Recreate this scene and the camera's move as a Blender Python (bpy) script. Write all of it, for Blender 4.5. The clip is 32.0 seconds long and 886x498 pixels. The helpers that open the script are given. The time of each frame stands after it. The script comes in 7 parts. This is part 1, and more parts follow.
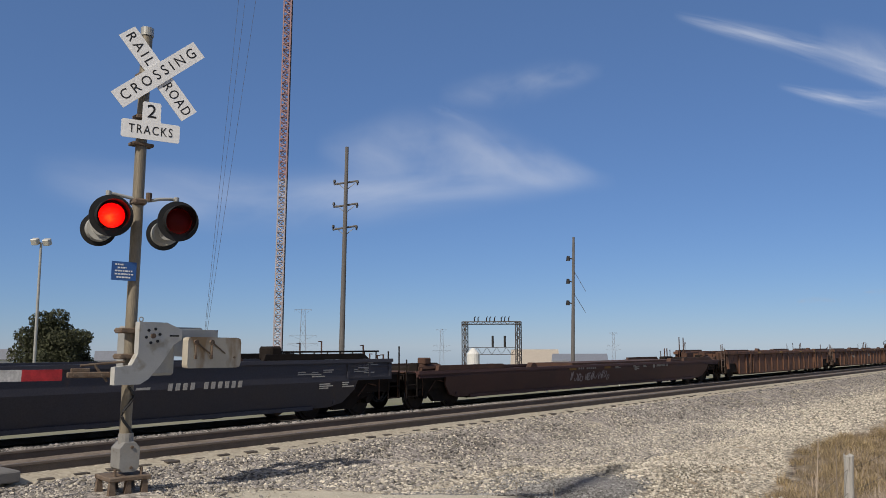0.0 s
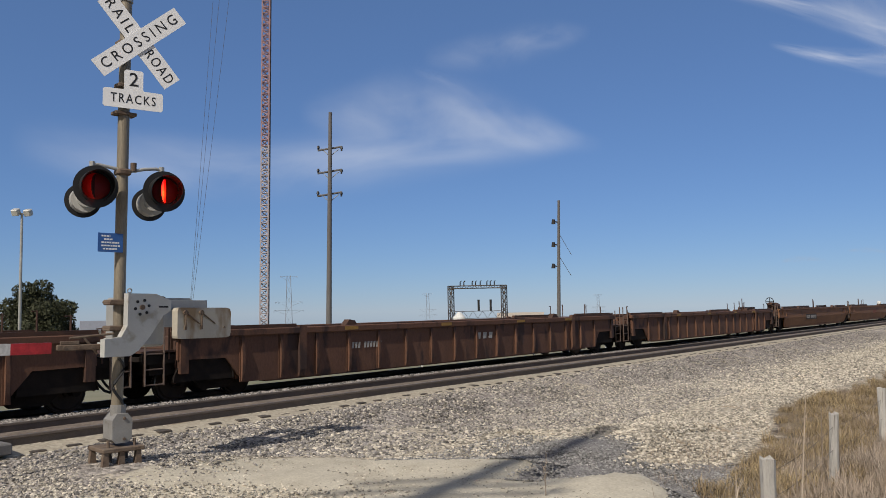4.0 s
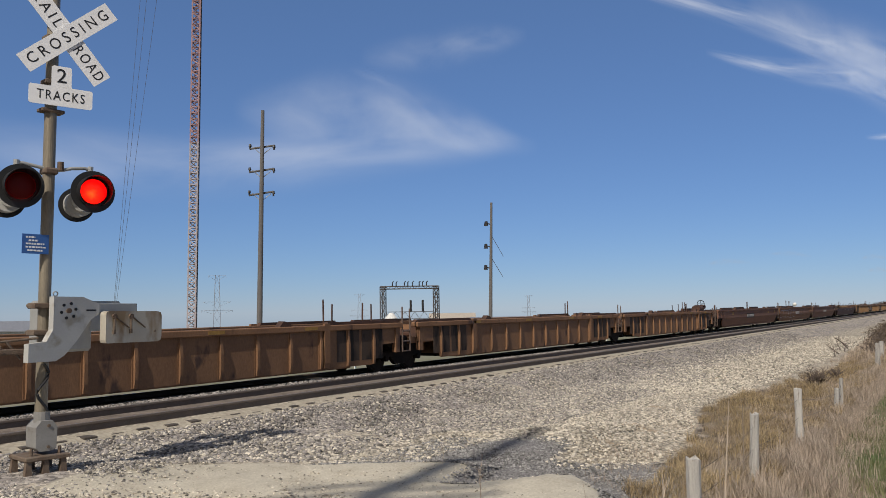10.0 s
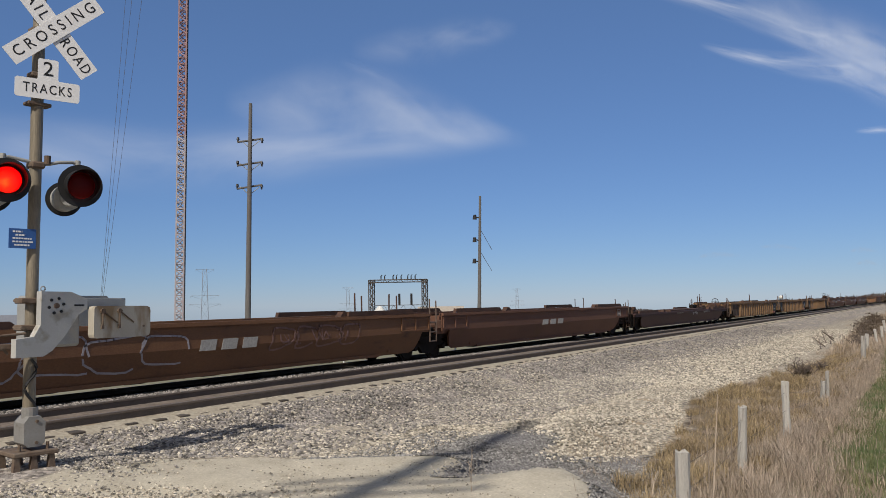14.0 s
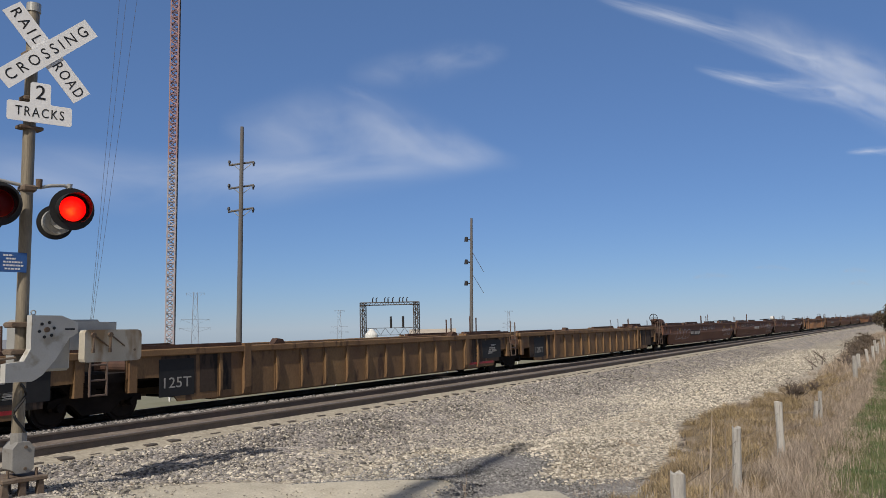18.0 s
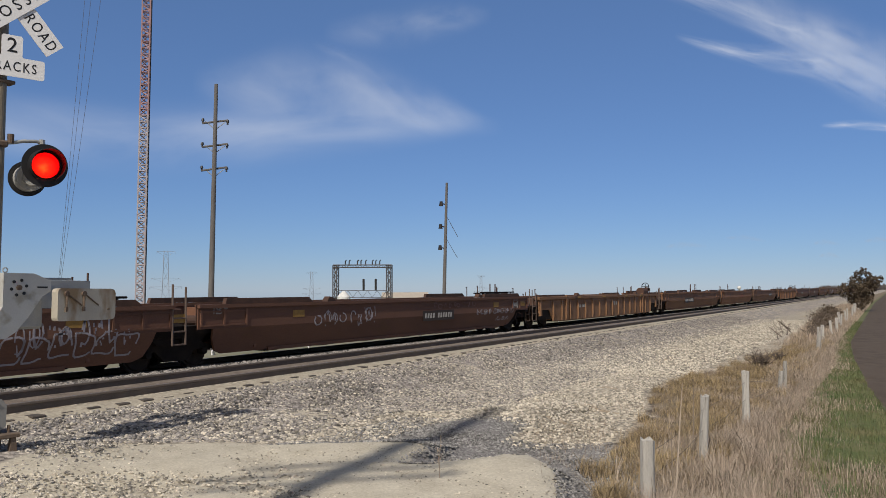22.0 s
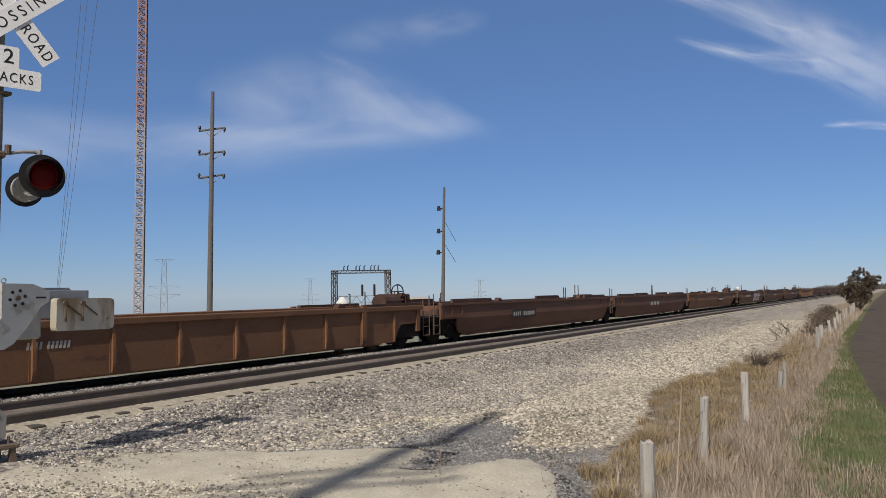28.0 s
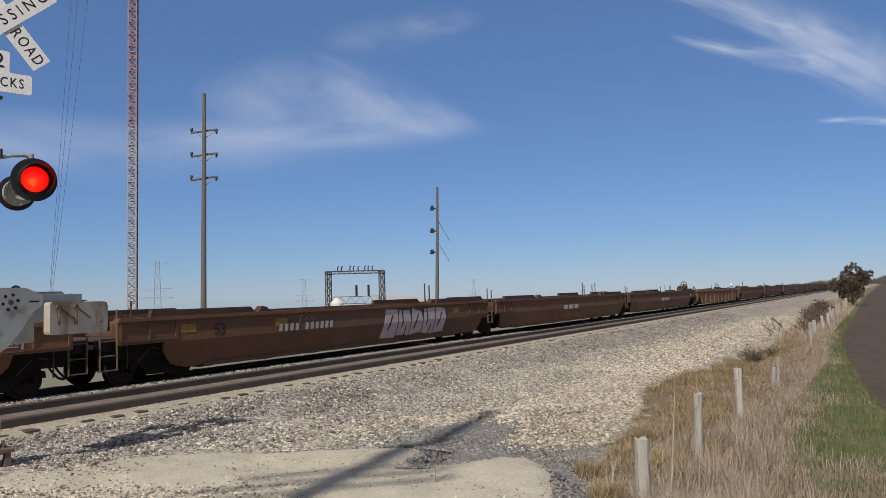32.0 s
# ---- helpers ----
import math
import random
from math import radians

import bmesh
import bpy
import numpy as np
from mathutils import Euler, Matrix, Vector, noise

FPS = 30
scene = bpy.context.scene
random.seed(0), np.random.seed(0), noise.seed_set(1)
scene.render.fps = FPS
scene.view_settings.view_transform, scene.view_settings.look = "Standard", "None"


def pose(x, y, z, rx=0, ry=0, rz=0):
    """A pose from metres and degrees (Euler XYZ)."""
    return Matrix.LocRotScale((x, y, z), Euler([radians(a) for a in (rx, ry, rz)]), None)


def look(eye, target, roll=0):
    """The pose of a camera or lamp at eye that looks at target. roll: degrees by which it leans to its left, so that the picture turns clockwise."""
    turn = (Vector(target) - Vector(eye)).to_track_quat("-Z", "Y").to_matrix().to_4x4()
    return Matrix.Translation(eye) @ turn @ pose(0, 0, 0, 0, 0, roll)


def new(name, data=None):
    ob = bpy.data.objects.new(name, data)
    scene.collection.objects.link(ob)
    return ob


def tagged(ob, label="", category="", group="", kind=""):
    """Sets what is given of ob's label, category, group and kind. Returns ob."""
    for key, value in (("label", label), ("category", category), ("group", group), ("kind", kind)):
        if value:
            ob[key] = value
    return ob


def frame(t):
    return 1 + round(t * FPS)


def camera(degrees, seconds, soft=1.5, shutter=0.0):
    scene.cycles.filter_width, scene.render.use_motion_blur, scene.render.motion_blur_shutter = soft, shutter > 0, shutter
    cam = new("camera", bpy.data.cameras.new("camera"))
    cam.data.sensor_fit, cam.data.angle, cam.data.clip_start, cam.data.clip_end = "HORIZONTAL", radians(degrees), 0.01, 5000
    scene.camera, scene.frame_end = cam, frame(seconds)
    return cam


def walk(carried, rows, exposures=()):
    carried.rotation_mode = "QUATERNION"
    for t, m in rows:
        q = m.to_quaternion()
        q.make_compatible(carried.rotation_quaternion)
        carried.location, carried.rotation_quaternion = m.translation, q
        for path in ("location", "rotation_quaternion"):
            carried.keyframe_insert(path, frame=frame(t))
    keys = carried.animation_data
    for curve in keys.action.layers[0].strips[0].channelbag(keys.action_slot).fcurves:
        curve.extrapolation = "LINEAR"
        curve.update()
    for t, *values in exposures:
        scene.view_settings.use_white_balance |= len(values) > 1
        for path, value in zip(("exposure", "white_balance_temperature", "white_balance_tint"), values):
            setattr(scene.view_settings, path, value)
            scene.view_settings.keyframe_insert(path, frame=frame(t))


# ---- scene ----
EYE = 1.87
cam = camera(58.0, 32.0, soft=0.5)
ROWS = [
    (0.0, 0.085, -0.101, -0.030, -50.83, 6.97, 0.17),
    (0.5, 0.096, -0.082, -0.028, -50.72, 6.42, 0.30),
    (1.0, 0.092, -0.073, -0.023, -50.44, 5.57, 1.06),
    (1.5, 0.099, -0.067, -0.017, -50.16, 4.95, 0.60),
    (2.0, 0.088, -0.061, -0.016, -50.39, 5.29, 0.83),
    (2.5, 0.079, -0.070, -0.012, -51.02, 5.39, 0.48),
    (3.0, 0.076, -0.066, -0.004, -51.26, 5.14, 0.53),
    (3.5, 0.070, -0.055, -0.006, -51.37, 4.73, 0.93),
    (5.5, 0.052, -0.043, 0.022, -53.29, 3.78, 1.16),
    (6.0, 0.041, -0.044, 0.023, -53.64, 3.97, 1.47),
    (6.5, 0.037, -0.051, 0.027, -54.04, 4.32, 1.72),
    (7.0, 0.038, -0.071, 0.023, -54.17, 4.79, 1.64),
    (7.5, 0.037, -0.069, 0.023, -54.38, 4.75, 1.49),
    (8.0, 0.031, -0.076, 0.031, -54.90, 4.80, 2.09),
    (8.5, 0.028, -0.073, 0.030, -55.21, 4.82, 2.37),
    (9.0, 0.017, -0.068, 0.037, -55.69, 4.74, 2.21),
    (9.5, 0.011, -0.060, 0.038, -55.81, 4.63, 1.82),
    (10.0, -0.011, -0.037, 0.043, -56.69, 4.37, 0.97),
    (10.5, -0.040, -0.029, 0.047, -57.73, 4.77, 0.17),
    (11.0, -0.051, -0.034, 0.055, -58.08, 4.72, 1.18),
    (11.5, -0.049, -0.034, 0.054, -57.94, 4.43, 1.54),
    (12.0, -0.035, -0.038, 0.053, -57.56, 4.44, 2.07),
    (12.5, -0.035, -0.034, 0.048, -57.15, 4.40, 1.90),
    (13.0, -0.016, -0.026, 0.054, -57.00, 3.97, 1.20),
    (13.5, -0.015, -0.017, 0.050, -56.98, 3.94, 1.03),
    (14.0, -0.019, -0.019, 0.055, -57.51, 3.88, 1.06),
    (14.5, -0.033, -0.020, 0.057, -57.77, 3.92, 0.76),
    (16.5, 0.017, -0.027, 0.041, -56.23, 5.08, 1.82),
    (17.0, 0.011, -0.025, 0.038, -56.53, 5.21, 1.02),
    (17.5, -0.012, -0.018, 0.040, -57.44, 5.55, 1.04),
    (18.0, -0.028, -0.004, 0.048, -58.10, 5.47, 1.37),
    (18.5, -0.025, 0.003, 0.046, -58.30, 5.16, 1.17),
    (19.0, -0.022, 0.001, 0.055, -58.28, 5.09, 1.83),
    (19.5, -0.012, -0.001, 0.061, -57.95, 4.39, 1.99),
    (20.0, -0.026, 0.004, 0.063, -58.51, 3.78, 0.93),
    (20.5, -0.039, 0.004, 0.067, -59.18, 3.47, 1.34),
    (21.0, -0.048, 0.012, 0.073, -59.55, 3.23, 1.26),
    (21.5, -0.047, 0.021, 0.073, -59.65, 3.01, 0.65),
    (22.0, -0.068, 0.036, 0.070, -60.08, 2.86, 0.27),
    (22.5, -0.077, 0.042, 0.073, -60.39, 2.85, 0.27),
    (23.0, -0.072, 0.040, 0.077, -60.36, 2.86, 0.64),
    (23.5, -0.088, 0.032, 0.077, -60.68, 3.05, 0.88),
    (24.0, -0.103, 0.031, 0.072, -61.06, 3.12, 0.97),
    (24.5, -0.109, 0.027, 0.085, -61.33, 3.10, 1.20),
    (26.5, -0.163, 0.021, 0.106, -61.95, 3.30, 0.88),
    (27.0, -0.127, 0.027, 0.091, -61.28, 3.13, 0.92),
    (27.5, -0.086, 0.022, 0.081, -60.34, 3.09, 1.07),
    (28.0, -0.081, 0.024, 0.079, -60.17, 3.18, 0.97),
    (28.5, -0.086, 0.020, 0.082, -60.22, 3.16, 1.06),
    (29.0, -0.071, 0.008, 0.079, -59.87, 3.13, 1.00),
    (29.5, -0.061, 0.006, 0.081, -59.66, 2.81, 1.32),
    (30.0, -0.055, 0.018, 0.076, -59.54, 2.61, 0.89),
    (30.5, -0.059, 0.014, 0.077, -59.55, 2.72, 1.56),
    (31.0, -0.072, 0.018, 0.079, -59.95, 2.78, 1.55),
    (31.5, -0.078, 0.010, 0.076, -60.10, 2.99, 1.59),
    (32.0, -0.094, 0.010, 0.078, -60.58, 3.14, 1.60),
]
walk(cam, [(t, pose(x, y, EYE + z, 90 + pitch, roll, yaw)) for t, x, y, z, yaw, pitch, roll in ROWS], [(0.0, 0.0), (32.0, 0.0)])

# ---- light ----
SUN_TO = Vector((1.0, 0.17, 0.0)).normalized()
SUN_ELEV = radians(42)
world = bpy.data.worlds.new("sky")
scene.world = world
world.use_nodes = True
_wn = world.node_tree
_sky = _wn.nodes.new("ShaderNodeTexSky")
_sky.sky_type = "NISHITA"
_sky.sun_disc = False
_sky.sun_elevation = SUN_ELEV
_sky.sun_rotation = math.atan2(-SUN_TO.x, -SUN_TO.y)
_sky.altitude = 800
_sky.air_density = 1.0
_sky.dust_density = 0.0
_sky.ozone_density = 6.0
_bg = _wn.nodes["Background"]
_bg.inputs["Strength"].default_value = 0.068
_tint = _wn.nodes.new("ShaderNodeMix")
_tint.data_type, _tint.blend_type = "RGBA", "MULTIPLY"
_tint.inputs[0].default_value = 1.0
_tint.inputs[7].default_value = (0.86, 0.94, 1.15, 1)
_haze = _wn.nodes.new("ShaderNodeMix")
_haze.data_type = "RGBA"
_haze.inputs[0].default_value = 0.32
_haze.inputs[7].default_value = (2.3, 4.3, 8.2, 1)
_wn.links.new(_sky.outputs[0], _tint.inputs[6])
_wn.links.new(_tint.outputs[2], _haze.inputs[6])
# sky whitened and brightened towards the sun behind the viewer, added to neutralise blue shade
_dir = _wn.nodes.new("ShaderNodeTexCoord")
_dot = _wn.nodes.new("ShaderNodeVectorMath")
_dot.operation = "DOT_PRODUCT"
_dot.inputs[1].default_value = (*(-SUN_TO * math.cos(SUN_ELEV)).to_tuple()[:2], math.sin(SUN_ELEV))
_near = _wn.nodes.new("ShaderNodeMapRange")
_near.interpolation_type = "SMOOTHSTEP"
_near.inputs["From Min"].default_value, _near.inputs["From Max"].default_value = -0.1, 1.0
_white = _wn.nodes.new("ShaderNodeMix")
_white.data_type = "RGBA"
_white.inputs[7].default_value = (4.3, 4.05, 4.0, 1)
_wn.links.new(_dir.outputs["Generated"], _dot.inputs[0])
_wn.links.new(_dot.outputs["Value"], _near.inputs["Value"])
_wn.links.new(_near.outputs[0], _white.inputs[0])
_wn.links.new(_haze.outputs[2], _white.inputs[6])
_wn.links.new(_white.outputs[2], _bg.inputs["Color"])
_sun = new("sun", bpy.data.lights.new("sun", "SUN"))
_sun.data.energy = 3.9
_sun.data.angle = radians(0.8)
_sun.data.color = (1.0, 0.925, 0.83)
_down = SUN_TO * math.cos(SUN_ELEV) - Vector((0, 0, math.sin(SUN_ELEV)))
_sun.matrix_world = look((-20, -5, 40), Vector((-20, -5, 40)) + _down)

# ---- small tools ----
R = random.Random(7)


def lin(*rgb):
    """Linear colour from 0..255 display values."""
    return tuple(((c / 255) / 12.92 if c <= 10 else ((c / 255 + 0.055) / 1.055) ** 2.4) for c in rgb) + (1.0,)


def mat(name, base, rough=0.8, metal=0.0, second=None, scale=6.0, amount=0.5, grain=60.0, bump=0.15, spots=None, spot_scale=2.0, spot_cut=0.6, stretch=(1, 1, 1), random_tint=0.0, island=0.0, spec=0.5, fleck=0.72):
    """A painted, weathered or rough surface: two colours mixed by broad noise, fine grain, spots of a third colour, bump."""
    m = bpy.data.materials.new(name)
    m.use_nodes = True
    t = m.node_tree
    n, l = t.nodes, t.links
    b = n["Principled BSDF"]
    b.inputs["Roughness"].default_value = rough
    b.inputs["Metallic"].default_value = metal
    b.inputs["Specular IOR Level"].default_value = spec
    co = n.new("ShaderNodeTexCoord")
    mp = n.new("ShaderNodeMapping")
    mp.inputs["Scale"].default_value = stretch
    l.new(co.outputs["Object"], mp.inputs[0])

    def noi(s, d=4.0):
        k = n.new("ShaderNodeTexNoise")
        k.inputs["Scale"].default_value = s
        k.inputs["Detail"].default_value = d
        l.new(mp.outputs[0], k.inputs["Vector"])
        return k.outputs[0]

    def ramp(src, a, c):
        k = n.new("ShaderNodeMapRange")
        k.inputs["From Min"].default_value, k.inputs["From Max"].default_value = a, c
        l.new(src, k.inputs["Value"])
        return k.outputs[0]

    def mix(fac, a, c, mode="MIX"):
        k = n.new("ShaderNodeMix")
        k.data_type, k.blend_type = "RGBA", mode
        for v, s in ((fac, k.inputs[0]), (a, k.inputs[6]), (c, k.inputs[7])):
            if isinstance(v, (int, float, tuple)):
                s.default_value = v
            else:
                l.new(v, s)
        return k.outputs[2]

    second = second or tuple(c * 0.6 for c in base[:3]) + (1.0,)
    col = mix(ramp(noi(scale), 0.5 - amount / 2, 0.5 + amount / 2 + 0.05), base, second)
    if spots:
        col = mix(ramp(noi(spot_scale, 8.0), spot_cut, spot_cut + 0.08), col, spots)
    fine = noi(grain, 3.0)
    col = mix(ramp(fine, 0.3, 0.75), col, mix(1.0, col, (fleck, fleck, fleck, 1), "MULTIPLY"))
    if random_tint:
        info = n.new("ShaderNodeObjectInfo")
        k = n.new("ShaderNodeMapRange")
        k.inputs["To Min"].default_value, k.inputs["To Max"].default_value = 1 - random_tint, 1 + random_tint
        l.new(info.outputs["Random"], k.inputs["Value"])
        hv = n.new("ShaderNodeHueSaturation")
        l.new(k.outputs[0], hv.inputs["Value"])
        l.new(col, hv.inputs["Color"])
        col = hv.outputs[0]
    if island:
        geo = n.new("ShaderNodeNewGeometry")
        k = n.new("ShaderNodeMapRange")
        k.inputs["To Min"].default_value, k.inputs["To Max"].default_value = 1 - island, 1 + island
        l.new(geo.outputs["Random Per Island"], k.inputs["Value"])
        hv = n.new("ShaderNodeHueSaturation")
        l.new(k.outputs[0], hv.inputs["Value"])
        l.new(col, hv.inputs["Color"])
        col = hv.outputs[0]
    l.new(col, b.inputs["Base Color"])
    if bump:
        bp = n.new("ShaderNodeBump")
        bp.inputs["Strength"].default_value = bump
        bp.inputs["Distance"].default_value = 0.02
        l.new(fine, bp.inputs["Height"])
        l.new(bp.outputs[0], b.inputs["Normal"])
    return m


def glow(name, colour, strength):
    m = bpy.data.materials.new(name)
    m.use_nodes = True
    b = m.node_tree.nodes["Principled BSDF"]
    b.inputs["Base Color"].default_value = colour
    b.inputs["Emission Color"].default_value = colour
    b.inputs["Emission Strength"].default_value = strength
    return m


def box(bm, x0, x1, y0, y1, z0, z1, m=None, mi=0, bevel=0.0):
    """A box between two corners, turned by m, added to bm."""
    r = bmesh.ops.create_cube(bm, size=1)
    v = r["verts"]
    k = Matrix.Translation(((x0 + x1) / 2, (y0 + y1) / 2, (z0 + z1) / 2)) @ Matrix.Diagonal((x1 - x0, y1 - y0, z1 - z0, 1))
    bmesh.ops.transform(bm, matrix=(m @ k) if m else k, verts=v)
    fs = {f for q in v for f in q.link_faces}
    for f in fs:
        f.material_index = mi
    if bevel:
        es = {e for q in v for e in q.link_edges}
        bmesh.ops.bevel(bm, geom=list(es), offset=bevel, segments=1, affect="EDGES")
    return v


def rod(bm, a, b, r, r2=None, seg=8, mi=0, caps=True):
    """A round bar from a to b."""
    a, b = Vector(a), Vector(b)
    d = b - a
    m = Matrix.Translation((a + b) / 2) @ d.to_track_quat("Z", "Y").to_matrix().to_4x4()
    q = bmesh.ops.create_cone(bm, cap_ends=caps, segments=seg, radius1=r, radius2=r if r2 is None else r2, depth=d.length, matrix=m)
    for f in {f for v in q["verts"] for f in v.link_faces}:
        f.material_index = mi
    return q["verts"]


def tube(bm, pts, r, seg=6):
    """One round bar through all the points, bent at each."""
    pts = [Vector(p) for p in pts]
    rings = []
    for i, p in enumerate(pts):
        d = (pts[min(i + 1, len(pts) - 1)] - pts[max(i - 1, 0)]).normalized()
        q = d.to_track_quat("Z", "Y")
        rings.append([bm.verts.new(p + q @ Vector((r * math.cos(6.2832 * k / seg), r * math.sin(6.2832 * k / seg), 0))) for k in range(seg)])
    for a, b in zip(rings, rings[1:]):
        for k in range(seg):
            bm.faces.new((a[k], a[(k + 1) % seg], b[(k + 1) % seg], b[k]))
    bm.faces.new(rings[0])
    bm.faces.new(rings[-1])


def prism(bm, pts, axis, a, b, mi=0):
    """An outline of (u, v) points drawn out along an axis from a to b. axis x: (u, v) = (y, z); y: (x, z); z: (x, y)."""
    def at(u, v, w):
        return {"x": (w, u, v), "y": (u, w, v), "z": (u, v, w)}[axis]
    lo = [bm.verts.new(at(u, v, a)) for u, v in pts]
    hi = [bm.verts.new(at(u, v, b)) for u, v in pts]
    k = len(pts)
    fs = [bm.faces.new(lo), bm.faces.new(hi)]
    for i in range(k):
        fs.append(bm.faces.new((lo[i], lo[(i + 1) % k], hi[(i + 1) % k], hi[i])))
    for f in fs:
        f.material_index = mi
    bmesh.ops.recalc_face_normals(bm, faces=fs)
    return fs


def part(name, bm, material, parent=None, label="", smooth=False):
    """Links bm as one mesh object, under a thing or a part."""
    me = bpy.data.meshes.new(name)
    bm.to_mesh(me)
    bm.free()
    for k in (material if isinstance(material, (list, tuple)) else [material]):
        me.materials.append(k)
    if smooth:
        for p in me.polygons:
            p.use_smooth = True
    ob = new(name, me)
    if parent:
        ob.parent = parent
    if label:
        ob["label"] = label
    return ob


def again(name, me, m, parent):
    """Another object on the same mesh."""
    ob = new(name, me)
    ob.parent = parent
    ob.matrix_basis = m
    return ob


def thing(name, label, category, m=None, group="", kind=""):
    ob = new(name)
    ob.empty_display_size = 0.2
    if m:
        ob.matrix_basis = m
    return tagged(ob, label, category, group, kind)


def B():
    return bmesh.new()


def raw(name, verts, faces, material, smooth=False):
    me = bpy.data.meshes.new(name)
    me.from_pydata([tuple(v) for v in verts], [], [tuple(f) for f in faces])
    me.materials.append(material)
    if smooth:
        for p in me.polygons:
            p.use_smooth = True
    return new(name, me)


def words(text, size, material, parent, m, name="lettering", depth=0.0008, spacing=1.0, width=0.0, label=""):
    """Lettering as a mesh, on the plane of m (x to the right, y up), centred; width: its whole length."""
    cu = bpy.data.curves.new(name, "FONT")
    cu.body, cu.size, cu.extrude = text, size, depth
    cu.align_x, cu.align_y = "CENTER", "CENTER"
    cu.space_character = spacing
    cu.resolution_u = 3
    cu.offset = 0.002 * size
    tmp = bpy.data.objects.new("tmp", cu)
    scene.collection.objects.link(tmp)
    dg = bpy.context.evaluated_depsgraph_get()
    me = bpy.data.meshes.new_from_object(tmp.evaluated_get(dg))
    bpy.data.objects.remove(tmp)
    me.name = name
    xs = [v.co.x for v in me.vertices]
    if width and xs:
        k = width / (max(xs) - min(xs))
        for v in me.vertices:
            v.co.x *= k
    me.materials.clear()
    me.materials.append(material)
    ob = new(name, me)
    ob.parent = parent
    ob.matrix_basis = m
    if label:
        ob["label"] = label
    return ob


def smooth_step(a, b, v):
    t = np.clip((v - a) / (b - a), 0, 1)
    return t * t * (3 - 2 * t)


PROFILE_Y = [-3000, -20, 0.3, 1.2, 2.3, 3.4, 4.6, 7.2, 10.0, 11.0, 11.35, 11.55, 12.15, 13.4, 13.65, 14.1, 14.95, 15.2, 18.3, 20.4, 21.5, 26.0, 60, 125, 300, 1000, 3000]
PROFILE_Z = [-0.5, -0.32, -0.28, -0.26, -0.26, -0.34, -0.38, -0.40, -0.38, -0.06, -0.02, 0.045, 0.06, 0.06, 0.06, 0.065, 0.05, -0.13, -0.13, -0.16, -0.5, -0.9, -3.0, -6.5, -14.0, -45.0, -135.0]


def pad_edge(y):
    return np.interp(y, [-4, 0, 2.5, 3.3, 3.9, 4.6, 4.95, 5.1, 5.5, 6.7, 8.0, 9.4, 10.4], [2.0, 4.5, 6.2, 8.0, 8.6, 7.6, 7.4, 8.45, 8.5, 7.5, 6.6, 5.9, 3.5])


def fence_y(x):
    """The fence and the field's edge draw slowly away from the track side."""
    return 0.02 * (np.asarray(x, float) - 8.0)


def dirt_y(x):
    """Where the bare field begins."""
    return np.interp(x, [0, 5, 8, 11, 16.1, 19.6, 27.1, 35.7, 61.4, 131, 400], [-2.0, -1.4, -0.9, -0.35, 0.32, 0.74, 1.4, 1.95, 2.4, 3.7, 6.0])


def bank_foot(x):
    return np.interp(x, [5, 8, 9.8, 11.4, 13.8, 15.5, 18, 21, 24, 28.7, 39.2, 60, 84, 120, 400], [2.5, 2.95, 3.55, 3.75, 3.9, 4.3, 5.1, 4.9, 4.5, 4.0, 4.4, 5.4, 6.4, 7.0, 8.0])


def ground_z(x, y):
    """Height of the ground."""
    x, y = np.asarray(x, float), np.asarray(y, float)
    z = np.interp(y, PROFILE_Y, PROFILE_Z)
    w = smooth_step(1.0, -0.3, x - pad_edge(y)) * smooth_step(10.6, 9.6, y) * smooth_step(-30, -10, y)
    top = 0.06 + 0.16 * smooth_step(6.5, 1.5, np.hypot(x, y)) + 0.13 * np.exp(-((x - 5.0) ** 2 + (y - 8.7) ** 2) / 2.0)
    side = smooth_step(8.0, 4.0, x - pad_edge(y)) * smooth_step(3.9, 5.6, y) * smooth_step(10.6, 9.8, y)
    back = smooth_step(6.2, 7.6, y)
    level = -0.09 - 0.28 * back + 0.42 * back * smooth_step(5.0, 3.3, x - pad_edge(y))
    z = z * (1 - side) + level * side
    z = z * (1 - w) + top * w
    return z

# ---- materials ----
M_RUST = mat("rusty_steel", lin(92, 64, 50), 0.85, second=lin(56, 41, 35), scale=3, grain=40, bump=0.3)
M_BLACK = mat("sooty_steel", (0.014, 0.012, 0.011, 1), 0.9, second=(0.028, 0.021, 0.017, 1), scale=5, spec=0.15)
M_WHEEL = mat("wheel_steel", (0.03, 0.024, 0.02, 1), 0.75, 0.1, second=(0.055, 0.038, 0.028, 1), scale=8, spec=0.2)
M_TREAD = mat("polished_tread", (0.5, 0.5, 0.5, 1), 0.3, 0.9, scale=10, amount=0.3)
M_ORANGE = mat("weathered_orange_paint", (0.240, 0.114, 0.050, 1), 0.75, second=(0.168, 0.076, 0.036, 1), scale=0.8, grain=30, spots=(0.112, 0.056, 0.032, 1), spot_scale=1.6, spot_cut=0.62, stretch=(0.6, 1, 1.3), random_tint=0.15)
M_UMBER = mat("weathered_umber_paint", (0.192, 0.093, 0.045, 1), 0.78, second=(0.116, 0.056, 0.032, 1), scale=0.8, grain=30, spots=(0.192, 0.092, 0.040, 1), spot_scale=1.0, spot_cut=0.6, stretch=(0.6, 1, 1.3), random_tint=0.1)
